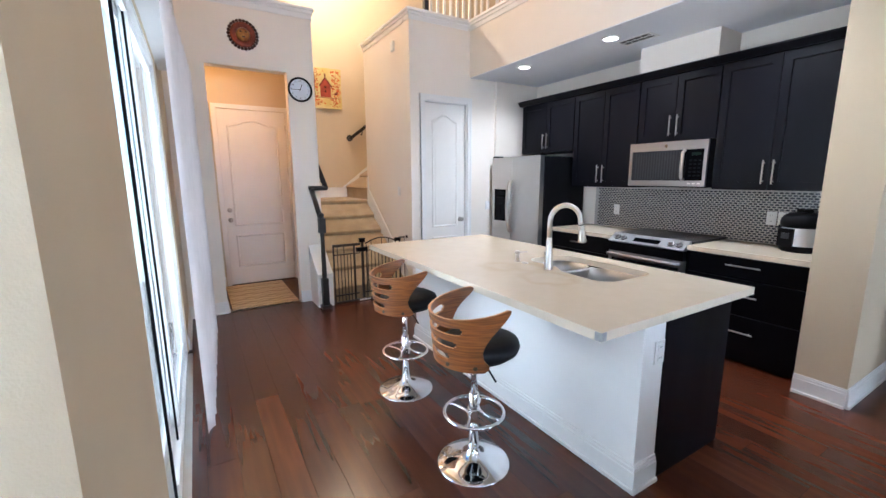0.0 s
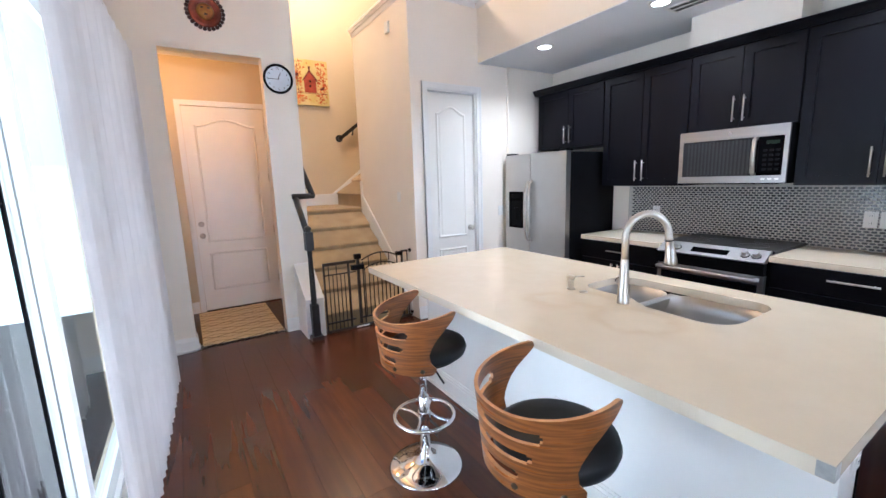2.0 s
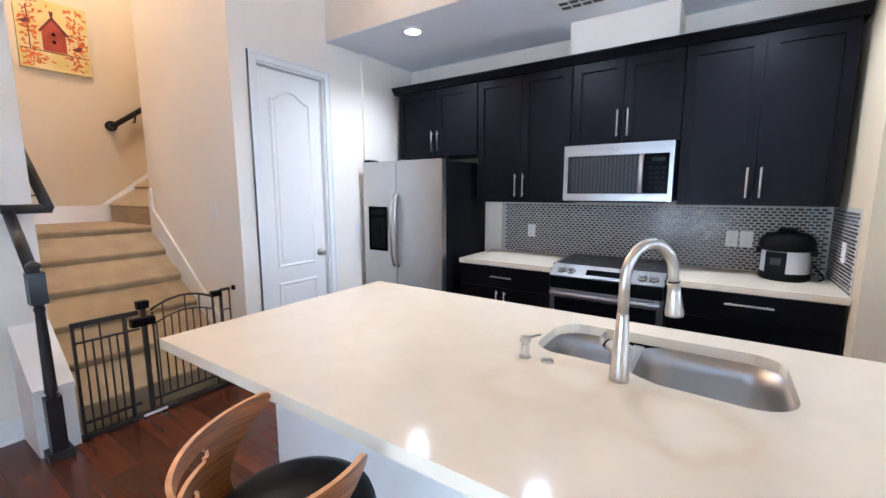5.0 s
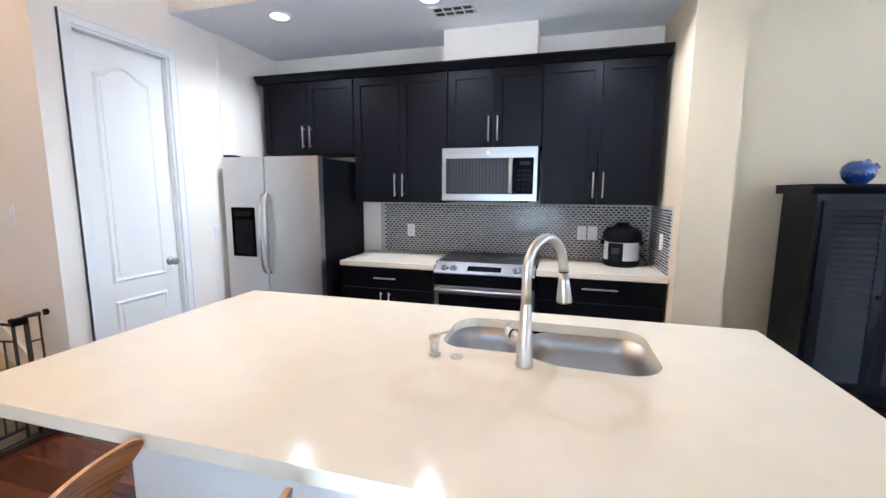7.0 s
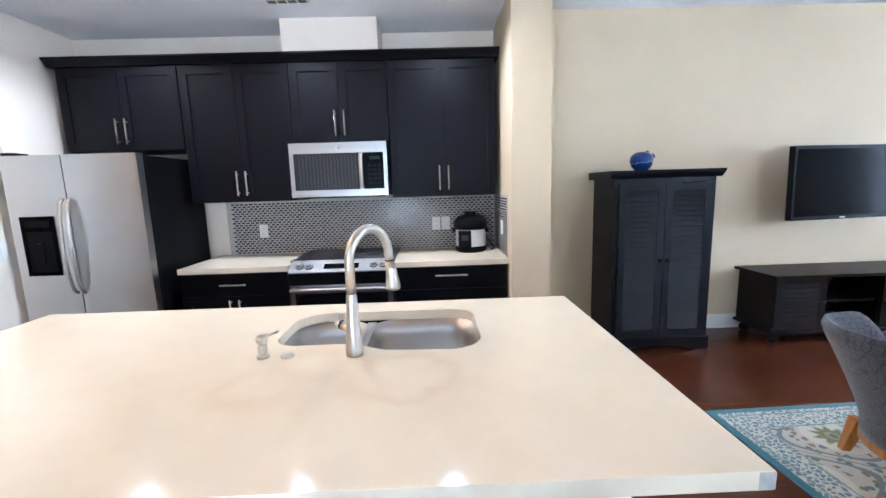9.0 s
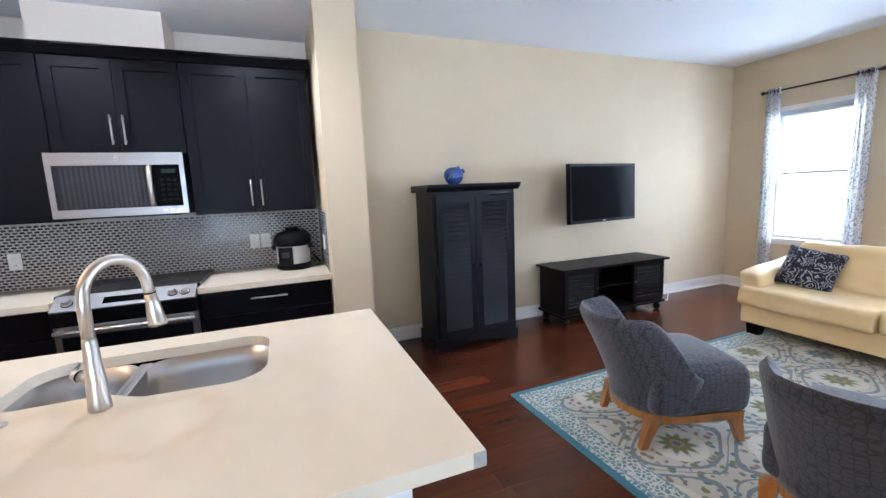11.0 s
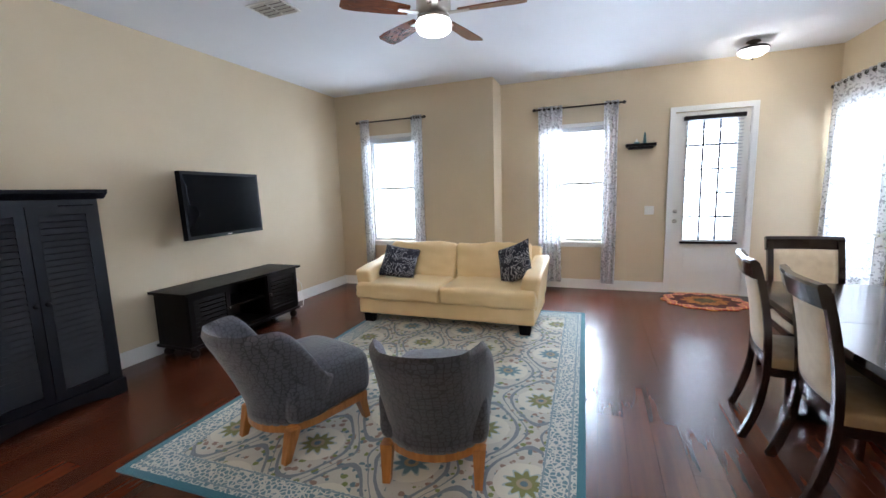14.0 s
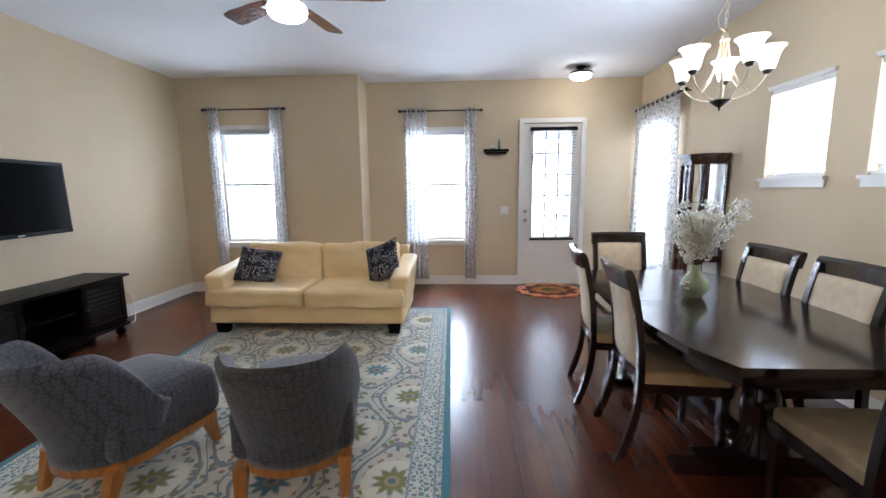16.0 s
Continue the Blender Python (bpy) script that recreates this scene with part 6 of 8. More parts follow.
for s, cx_ in ((-1, SX0 + 0.09), (1, SX1 - 0.09)):
    bm = pillow(-0.095, 0.095, -4.30, -3.46, 0.0, 0.395, 5, 12, 0.004, 5, 3)
    for v in bm.verts:
        t = v.co.z / 0.395
        v.co.x += s * (0.045 * t * t)
        v.co.z -= 0.10 * max(0.0, (v.co.y + 3.75) / 0.3) * t * 0.5
        v.co.z += 0.06 * max(0.0, (-3.9 - v.co.y) / 0.4) * t
    bmesh.ops.translate(bm, verts=bm.verts, vec=(cx_, 0, 0.25))
    part("arm", bm, M["leather"], sf, smooth=True)
for x in (SX0 + 0.12, SX1 - 0.12):
    for y in (-3.50, -4.26):
        bm = B()
        prism(bm, [(x - 0.055, 0.01), (x + 0.045, 0.01), (x + 0.06, 0.118), (x - 0.07, 0.118)], y - 0.035, y + 0.045, "y")
        part("foot", bm, M["black"], sf, bevel=0.004)


def throw_pillow(x, y, z, rx, ry, rz, label):
    t = thing("throw_pillow", x, y, z, label, "pillow", "throw pillows on the sofa")
    bm = B()
    n = 14
    top, bot = [], []
    for j in range(n + 1):
        for i in range(n + 1):
            a, b_ = i / n * 2 - 1, j / n * 2 - 1
            q = 1 - 0.06 * (1 - b_ * b_) * abs(a) ** 3
            q2 = 1 - 0.06 * (1 - a * a) * abs(b_) ** 3
            h = 0.065 * ((1 - a ** 4) * (1 - b_ ** 4)) ** 0.7
            w_ = 0.006 * noise.noise(Vector((a * 2, b_ * 2, x)))
            top.append(bm.verts.new((a * 0.215 * q, h + w_, b_ * 0.215 * q2)))
            bot.append(bm.verts.new((a * 0.215 * q, -h + w_, b_ * 0.215 * q2)) if 0 < i < n and 0 < j < n else top[-1])
    for j in range(n):
        for i in range(n):
            k = j * (n + 1) + i
            q = (k, k + 1, k + n + 2, k + n + 1)
            bm.faces.new([top[c_] for c_ in q])
            bm.faces.new([bot[c_] for c_ in reversed(q)])
    part("cover", bm, M["paisley"], t, smooth=True)
    t.matrix_world = pose(x, y, z, rx, ry, rz)
    return t


throw_pillow(2.42, -3.84, 0.640, 40, -9, 12, "navy pillow with pale paisley print leaning on the sofa's arm")
throw_pillow(1.05, -3.86, 0.67, 22, 22, -22, "navy paisley pillow tipped on its corner on the sofa")


def armchair(x, y, face_deg, label):
    """A slipper armchair whose curved back runs into its sides. It faces -y before it is turned."""
    c = thing("armchair", x, y, 0.01, label, "armchair", "grey patterned armchairs")
    # barrel shell: from one front corner of the seat round the back to the other
    NA, NZ = 48, 14
    bm = B()
    A0 = 118
    lay = {}
    for o in (0, 1):
        for i in range(NA + 1):
            a = -A0 + 2 * A0 * i / NA
            u = abs(a) / A0
            f = min(max((u - 0.56) / 0.32, 0.0), 1.0)
            top = 0.46 + 0.295 * (1 - f * f * (3 - 2 * f)) - 0.04 * min(max((u - 0.80) / 0.20, 0), 1)
            for k in range(NZ + 1):
                t = k / NZ
                z = 0.19 + (top - 0.19) * t
                lean = 0.23 * max(0.0, (z - 0.25) / 0.53) ** 1.2
                rx_ = (0.268 + 0.050 * t) if o else (0.195 + 0.050 * t)
                ry_ = (0.25 if o else 0.18)
                th = radians(90 + a)
                px, py = rx_ * math.cos(th), 0.03 + ry_ * math.sin(th) + lean * min(1.0, max(0.0, math.sin(th) * 1.1 + 0.15))
                rnd_ = 0.036 * (1 - math.sqrt(max(0.0, 1 - max(0.0, (t - 0.86) / 0.14) ** 2)))
                px -= rnd_ * math.cos(th) * (1 if o else -1)
                py -= rnd_ * math.sin(th) * (1 if o else -1)
                lay[o, i, k] = bm.verts.new((px, py, z))
    for i in range(NA):
        for k in range(NZ):
            bm.faces.new((lay[1, i, k], lay[1, i + 1, k], lay[1, i + 1, k + 1], lay[1, i, k + 1]))
            bm.faces.new((lay[0, i, k], lay[0, i, k + 1], lay[0, i + 1, k + 1], lay[0, i + 1, k]))
        bm.faces.new((lay[1, i, NZ], lay[1, i + 1, NZ], lay[0, i + 1, NZ], lay[0, i, NZ]))
        bm.faces.new((lay[1, i + 1, 0], lay[1, i, 0], lay[0, i, 0], lay[0, i + 1, 0]))
    for i in (0, NA):
        for k in range(NZ):
            bm.faces.new((lay[0, i, k], lay[1, i, k], lay[1, i, k + 1], lay[0, i, k + 1]))
    part("backrest", bm, M["armcloth"], c, "curved grey back", smooth=True)
    part("seat", pillow(-0.285, 0.285, -0.37, 0.20, 0.185, 0.455, 5, 14, 0.006, 5, x, 0.05), M["armcloth"], c, "padded grey seat", smooth=True)
    bm = B()
    ring_o = [(0.27 * math.cos(radians(q)), 0.03 + 0.25 * math.sin(radians(q))) for q in range(0, 181, 12)] + [(-0.27, -0.33), (0.27, -0.33)]
    prism(bm, ring_o, 0.15, 0.195, "z")
    part("frame", bm, M["oakleg"], c, "honey wood frame", bevel=0.004)
    for sx in (-1, 1):
        for (ly, ty) in ((0.235, 0.18), (-0.345, -0.29)):
            bm = B()
            rows = []
            for z, cx_, cy_, w in ((0.0, sx * 0.232, ly, 0.019), (0.18, sx * 0.235, ty, 0.032)):
                rows.append([bm.verts.new((cx_ + dx * w, cy_ + dy * w, z)) for dx, dy in ((-1, -1), (1, -1), (1, 1), (-1, 1))])
            bm.faces.new(rows[0])
            bm.faces.new(rows[1])
            for q in range(4):
                bm.faces.new((rows[0][q], rows[0][(q + 1) % 4], rows[1][(q + 1) % 4], rows[1][q]))
            part("leg", bm, M["oakleg"], c, "tapered honey wood leg", bevel=0.003)
    c.matrix_world = pose(x, y, 0.01, 0, 0, face_deg)
    return c


armchair(1.945, -1.42, -17, "grey patterned slipper armchair with honey wood legs nearer the television")
armchair(1.02, -1.455, 12, "grey patterned slipper armchair with honey wood legs seen from its back")

# shelf and figures, switch plates, outlets, rug by the door
sh = thing("wall_shelf", -0.30, YS, 1.96, "small black floating shelf beside the entry door", "shelf", fixed=True)
part("board", boxes((-0.48, -0.12, YS + 0.001, YS + 0.12, 1.965, 2.0)), M["console"], sh, bevel=0.003)
part("under_moulding", boxes((-0.45, -0.15, YS + 0.001, YS + 0.09, 1.935, 1.965)), M["console"], sh, bevel=0.006)
for x_, h, l_ in ((-0.345, 0.15, "small teal lighthouse figure on the shelf"), (-0.25, 0.075, "small teal sailboat ornament on the shelf")):
    fg = thing("figurine", x_, YS + 0.06, 2.0, l_, "ornament")
    if h > 0.1:
        part("tower", lathe(B(), [(0, 0), (0.022, 0), (0.016, 0.08), (0.012, 0.10), (0.018, 0.105), (0.010, 0.115), (0.010, 0.135), (0, 0.15)], n=16), surface("teal_glaze", (0.10, 0.22, 0.24), None, 9, 0.3), fg, smooth=True)
    else:
        part("hull", pillow(-0.035, 0.035, -0.012, 0.012, 0, 0.025, 4, 4), surface("teal_paint", (0.12, 0.26, 0.28), None, 9, 0.4), fg, smooth=True)
        part("sail", prism(B(), [(-0.02, 0.026), (0.02, 0.026), (0.0, 0.075)], -0.002, 0.002, "y"), M["white"], fg)
plate("light_switch", -0.435, YS, 1.12, "+y", "white double switch plate beside the entry door", "switch", w=0.115)
mr_ = thing("door_rug", -1.05, -5.28, 0, "orange medallion rug with a scalloped edge inside the entry door", "rug")
pts = [(0.47 * (1 + 0.045 * math.cos(12 * a)) * math.cos(a), 0.40 * (1 + 0.045 * math.cos(12 * a)) * math.sin(a)) for a in [i * math.pi / 48 for i in range(96)]]
part("weave", prism(B(), pts, 0.0005, 0.010, "z"), M["medal"], mr_)
for r_, cc in ((0.36, (0.10, 0.02, 0.015)), (0.24, (0.42, 0.16, 0.03)), (0.12, (0.14, 0.10, 0.03))):
    part("medallion", prism(B(), [(r_ * (1 + 0.10 * math.cos(10 * a)) * math.cos(a), 0.86 * r_ * (1 + 0.10 * math.cos(10 * a)) * math.sin(a)) for a in [i * math.pi / 40 for i in range(80)]], 0.006, 0.0105 + 0.001 * (0.4 - r_) * 5, "z"),
         surface("medallion_wool", cc, tuple(c_ * 0.4 for c_ in cc), 30, 0.95), mr_)


# ---- dining ----
tb = thing("dining_table", -1.29, -2.0, 0, "dark polished pedestal dining table with clipped corners", "table", fixed=True)
OUT = [(-0.86, -1.055), (-0.775, -1.26), (-0.745, -1.55), (-0.738, -2.0), (-0.745, -2.45), (-0.775, -2.74), (-0.86, -2.945), (-1.72, -2.945), (-1.805, -2.74), (-1.835, -2.45), (-1.842, -2.0), (-1.835, -1.55), (-1.805, -1.26), (-1.72, -1.055)]
part("tabletop", prism(B(), OUT, 0.727, 0.76, "z"), M["darkwood"], tb, bevel=0.006)
part("under_edge", prism(B(), [(-1.29 + (p[0] + 1.29) * 0.965, -2 + (p[1] + 2) * 0.98) for p in OUT], 0.712, 0.727, "z"), M["darkwood"], tb)
part("apron", prism(B(), [(-1.29 + (p[0] + 1.29) * 0.86, -2 + (p[1] + 2) * 0.92) for p in OUT], 0.64, 0.712, "z"), M["darkwood"], tb)
part("leaf_seam", boxes((-1.84, -0.74, -2.001, -1.999, 0.7601, 0.7603)), M["black"], tb)
for y in (-1.52, -2.48):
    ped = part("pedestal", lathe(B(), [(0, 0.10), (0.11, 0.10), (0.12, 0.14), (0.07, 0.20), (0.09, 0.34), (0.075, 0.44), (0.05, 0.52), (0.10, 0.60), (0.11, 0.64), (0, 0.64)], -1.29, y, 0, 28), M["darkwood"], tb, smooth=True)
    part("foot", boxes((-1.70, -0.88, y - 0.045, y + 0.045, 0.0, 0.05), (-1.60, -0.98, y - 0.04, y + 0.04, 0.05, 0.105)), M["darkwood"], ped, bevel=0.01)
part("stretcher", boxes((-1.33, -1.25, -2.40, -1.60, 0.10, 0.15)), M["darkwood"], tb, bevel=0.004)


def dining_chair(label):
    """Faces +y; the back stands at -y."""
    c = thing("dining_chair", 0, 0, 0, label, "chair", "upholstered dining chairs")
    W = 0.225

    def back_y(z):
        t = (z - 0.45) / 0.58
        return -0.205 - 0.085 * t * abs(t) if t > 0 else -0.205 - 0.11 * t * t * 1.4
    for s in (-1, 1):
        bm = B()
        rows = []
        for i in range(17):
            z = 1.0 * i / 16
            y_ = back_y(z)
            w_ = 0.019
            dpt = 0.020 if z < 0.3 else 0.017
            rows.append([bm.verts.new((s * (W - 0.012) + a * w_, y_ + b_ * dpt, z)) for a, b_ in ((-1, -1), (1, -1), (1, 1), (-1, 1))])
        for a, b_ in zip(rows, rows[1:]):
            for q in range(4):
                bm.faces.new((a[q], a[(q + 1) % 4], b_[(q + 1) % 4], b_[q]))
        bm.faces.new(rows[0])
        bm.faces.new(rows[-1])
        part("back_post", bm, M["darkwood"], c, smooth=False)
        bm = B()
        rows = [[bm.verts.new((s * (W - 0.02) + a * w_, 0.205 + b_ * w_, z)) for a, b_ in ((-1, -1), (1, -1), (1, 1), (-1, 1))] for z, w_ in ((0.0, 0.014), (0.42, 0.022))]
        for q in range(4):
            bm.faces.new((rows[0][q], rows[0][(q + 1) % 4], rows[1][(q + 1) % 4], rows[1][q]))
        bm.faces.new(rows[0])
        bm.faces.new(rows[1])
        part("leg", bm, M["darkwood"], c)
    # crest rail, curved back and rolled
    bm = B()
    rows = []
    for i in range(13):
        u = i / 12 * 2 - 1
        yy = back_y(1.0) - 0.030 * (1 - u * u)
        rows.append([bm.verts.new((u * (W + 0.012), yy + a, z)) for a, z in ((-0.014, 0.93), (0.014, 0.93), (0.010, 1.015), (-0.010, 1.035), (-0.034, 1.030), (-0.036, 1.015))])
    for a, b_ in zip(rows, rows[1:]):
        for q in range(6):
            bm.faces.new((a[q], a[(q + 1) % 6], b_[(q + 1) % 6], b_[q]))
    bm.faces.new(rows[0])
    bm.faces.new(rows[-1])
    part("crest_rail", bm, M["darkwood"], c, "curved polished crest rail", bevel=0.002, seg=1)
    # upholstered back
    bm = B()
    n = 10
    g = {}
    for o in (0, 1):
        for i in range(n + 1):
            for k in range(n + 1):
                u, t = i / n * 2 - 1, k / n
                z = 0.50 + 0.44 * t
                pad = 0.022 * ((1 - u ** 6) * (1 - (2 * t - 1) ** 6)) ** 0.6
                g[o, i, k] = bm.verts.new((u * (W - 0.030), back_y(z) - 0.022 * (1 - u * u) + (0.006 + pad if o else -0.006 - pad * 0.6), z))
    for i in range(n):
        for k in range(n):
            bm.faces.new((g[1, i, k], g[1, i, k + 1], g[1, i + 1, k + 1], g[1, i + 1, k]))
            bm.faces.new((g[0, i, k], g[0, i + 1, k], g[0, i + 1, k + 1], g[0, i, k + 1]))
    for i in range(n):
        for k in (0, n):
            bm.faces.new((g[0, i, k], g[0, i + 1, k], g[1, i + 1, k], g[1, i, k]))
            bm.faces.new((g[0, k, i], g[0, k, i + 1], g[1, k, i + 1], g[1, k, i]))
    part("back_panel", bm, M["creamcloth"], c, "cream upholstered back", smooth=True)
    bm = B()
    rows = []
    for i in range(13):
        u = i / 12 * 2 - 1
        yy = back_y(0.48) - 0.022 * (1 - u * u)
        rows.append([bm.verts.new((u * (W - 0.02), yy + a, z)) for a, z in ((-0.013, 0.455), (0.013, 0.455), (0.013, 0.505), (-0.013, 0.505))])
    for a, b_ in zip(rows, rows[1:]):
        for q in range(4):
            bm.faces.new((a[q], a[(q + 1) % 4], b_[(q + 1) % 4], b_[q]))
    bm.faces.new(rows[0])
    bm.faces.new(rows[-1])
    part("lower_rail", bm, M["darkwood"], c)
    part("seat_frame", prism(B(), [(-W + 0.01, -0.20), (W - 0.01, -0.20), (W + 0.012, 0.23), (-W - 0.012, 0.23)], 0.385, 0.435, "z"), M["darkwood"], c, bevel=0.003)
    part("seat", pillow(-W + 0.005, W - 0.005, -0.185, 0.235, 0.43, 0.49, 5, 10, 0.0, 1, 0, 0.012), M["seatcloth"], c, "tan upholstered seat", smooth=True)
    return c


dc = dining_chair("dark wood dining chair with a cream upholstered back")
CH = [(-0.90, -2.335, 82), (-0.945, -1.78, 86), (-1.23, -3.03, 0), (-1.60, -2.35, -90), (-1.585, -1.76, -92), (-1.37, -1.03, 180)]
dc.matrix_world = pose(CH[0][0], CH[0][1], 0, 0, 0, CH[0][2])
for x, y, rz in CH[1:]:
    copy_thing(dc, pose(x, y, 0, 0, 0, rz))

vs = thing("vase", -1.25, -2.1, 0.76, "pale celadon vase on the dining table", "vase")
part("body", lathe(B(), [(0, 0), (0.042, 0), (0.05, 0.01), (0.078, 0.05), (0.083, 0.08), (0.062, 0.12), (0.032, 0.155), (0.026, 0.18), (0.034, 0.20), (0.031, 0.202), (0.022, 0.18), (0, 0.17)], n=32), M["celadon"], vs, smooth=True)
for i, (px, py) in enumerate(((0.07, 0.045), (0.085, 0.03), (0.075, 0.06))):
    part("relief_flower", lathe(B(), [(0, 0), (0.016, 0.0), (0.012, 0.008), (0, 0.006)], px, py, 0.06 + i * 0.02, 10), M["white"], vs)
fl = thing("flower_bouquet", -1.25, -2.1, 0.93, "spray of white artificial blossoms standing in the vase", "flowers")
rr = random.Random(11)
bm = B()
tips = []
for i in range(17):
    a, r_ = rr.uniform(0, 6.283), rr.uniform(0.03, 0.14)
    if i < 3:
        a, r_ = radians((165, 190, 220)[i]), 0.24
    h = rr.uniform(0.24, 0.40) if i > 2 else rr.uniform(0.30, 0.42)
    p = [(0, 0, 0), (r_ * 0.3 * math.cos(a), r_ * 0.3 * math.sin(a), h * 0.4), (r_ * 0.7 * math.cos(a + 0.1), r_ * 0.7 * math.sin(a + 0.1), h * 0.75), (r_ * math.cos(a), r_ * math.sin(a), h)]
    tube(bm, p, 0.0022, 5)
    tips.append(p)
part("stems", bm, M["stem"], fl)
bm = B()
ctr = B()
for p in tips:
    for j in range(26):
        t = rr.uniform(0.3, 1.0)
        k = min(int(t * 3), 2)
        q = Vector(p[k]).lerp(Vector(p[k + 1]), t * 3 - k) + Vector((rr.gauss(0, 0.026), rr.gauss(0, 0.026), rr.gauss(0, 0.028)))
        rot = Euler((rr.uniform(-1.2, 1.2), rr.uniform(-1.2, 1.2), rr.uniform(0, 6.28))).to_matrix()
        s = rr.uniform(0.025, 0.035)
        c0 = bm.verts.new(q)
        for e in range(5):
            a = e * 2 * math.pi / 5
            v = [bm.verts.new(q + rot @ Vector((s * f_ * math.cos(a + o_), s * f_ * math.sin(a + o_), z_ * s))) for f_, o_, z_ in ((0.65, -0.42, 0.15), (1.0, -0.22, 0.3), (1.0, 0.22, 0.3), (0.65, 0.42, 0.15))]
            bm.faces.new((c0, v[0], v[1], v[2], v[3]))
        tube(ctr, [q, q + rot @ Vector((0, 0, 0.004))], 0.003, 5)
b_ob = part("blossoms", bm, M["petal"], fl, kind="stuff")
part("blossom_centres", ctr, surface("yellow_centre", (0.5, 0.42, 0.08), None, 30, 0.8), fl, kind="stuff")

# curio cabinet
M["cherry"] = surface("dark_cherry", (0.060, 0.016, 0.010), (0.028, 0.009, 0.006), 5, 0.25, stretch=(8, 1, 1), coat=0.2, rvar=0.05)
cu = thing("curio_cabinet", -2.15, -3.6, 0, "dark cherry curio cabinet with glass panels by the corner window", "cabinet", fixed=True)
PC = [(-2.335, -4.03), (-2.17, -4.03), (-2.05, -3.90), (-2.05, -3.72), (-2.14, -3.62), (-2.335, -3.62)]


def grow(pts, d_):
    cx_, cy_ = -2.335, sum(p[1] for p in pts) / len(pts)
    return [(cx_ + (p[0] - cx_) * (1 + d_ / 0.3), cy_ + (p[1] - cy_) * (1 + d_ / 0.28)) for p in pts]


part("plinth", prism(B(), grow(PC, 0.012), 0.0, 0.12, "z"), M["cherry"], cu, bevel=0.004)
part("floor_panel", prism(B(), PC, 0.12, 0.16, "z"), M["cherry"], cu)
part("top_panel", prism(B(), PC, 1.65, 1.69, "z"), M["cherry"], cu)
part("cornice", prism(B(), grow(PC, 0.02), 1.69, 1.72, "z"), M["cherry"], cu, bevel=0.004)
part("cornice_cap", prism(B(), grow(PC, 0.045), 1.72, 1.75, "z"), M["cherry"], cu, bevel=0.006)
part("mirror_back", boxes((-2.344, -2.336, -4.01, -3.64, 0.16, 1.65)), M["steel"], cu)
for i, p in enumerate(PC):
    part("post", boxes((p[0] - 0.019 if i not in (0, 5) else p[0], p[0] + 0.019, p[1] - 0.019, p[1] + 0.019, 0.16, 1.65)), M["cherry"], cu, bevel=0.003)
for a, b_ in zip(PC, PC[1:]):
    dv = Vector((b_[0] - a[0], b_[1] - a[1]))
    nrm = Vector((dv.y, -dv.x)).normalized() * 0.002
    q = [(a[0] + nrm.x, a[1] + nrm.y), (b_[0] + nrm.x, b_[1] + nrm.y), (b_[0] - nrm.x, b_[1] - nrm.y), (a[0] - nrm.x, a[1] - nrm.y)]
    g_ = part("pane", prism(B(), q, 0.165, 1.645, "z"), M["clear"], cu)
    g_.visible_shadow = False
    part("rail", prism(B(), [(p[0] + (nrm.x * 4 if k < 2 else -nrm.x * 4) , p[1] + (nrm.y * 4 if k < 2 else -nrm.y * 4)) for k, p in enumerate(q)], 0.70, 0.76, "z"), M["cherry"], cu)
for z in (0.55, 0.95, 1.28):
    part("shelf", prism(B(), [(-2.167 + (p[0] + 2.167) * 0.9, -3.825 + (p[1] + 3.825) * 0.9) for p in PC], z, z + 0.006, "z"), M["clear"], cu)

# ---- ceiling fittings ----
fn = thing("ceiling_fan", 1.27, -2.23, ZC - 0.06, "five-blade cherry ceiling fan with a lit drum light", "fan")
part("canopy", lathe(B(), [(0, 0.06), (0.065, 0.06), (0.06, 0.02), (0.03, 0.0), (0, 0.0)], n=28), M["nickel"], fn, smooth=True)
part("downrod", lathe(B(), [(0, 0.02), (0.012, 0.02), (0.012, -0.16), (0, -0.16)], n=14), M["nickel"], fn, smooth=True)
part("motor", lathe(B(), [(0, -0.15), (0.05, -0.155), (0.10, -0.18), (0.115, -0.21), (0.115, -0.28), (0.09, -0.315), (0, -0.315)], n=36), M["nickel"], fn, smooth=True)
part("light_collar", lathe(B(), [(0, -0.31), (0.105, -0.31), (0.115, -0.335), (0, -0.335)], n=36), M["nickel"], fn, smooth=True)
part("light_drum", lathe(B(), [(0, -0.335), (0.11, -0.335), (0.118, -0.35), (0.118, -0.385), (0.10, -0.405), (0.05, -0.415), (0, -0.418)], n=36), M["lamp"], fn, "lit white glass drum", smooth=True)
for i in range(5):
    a = radians(186 + 72 * i)
    bm = B()
    outl = [(0.17, -0.045), (0.30, -0.062), (0.52, -0.075), (0.585, -0.07), (0.605, -0.05), (0.605, 0.045), (0.585, 0.066), (0.52, 0.072), (0.30, 0.058), (0.17, 0.042)]
    prism(bm, outl, -0.004, 0.004, "z")
    bmesh.ops.rotate(bm, verts=bm.verts, matrix=Euler((radians(12), 0, 0)).to_matrix())
    bl_ = part("blade", bm, M["fanblade"], fn, bevel=0.002, seg=1)
    bl_.matrix_basis = pose(0, 0, -0.285, 0, 0, math.degrees(a))
    part("blade_iron", boxes((0.09, 0.24, -0.018, 0.018, -0.011, -0.005)), M["nickel"], bl_, bevel=0.002)

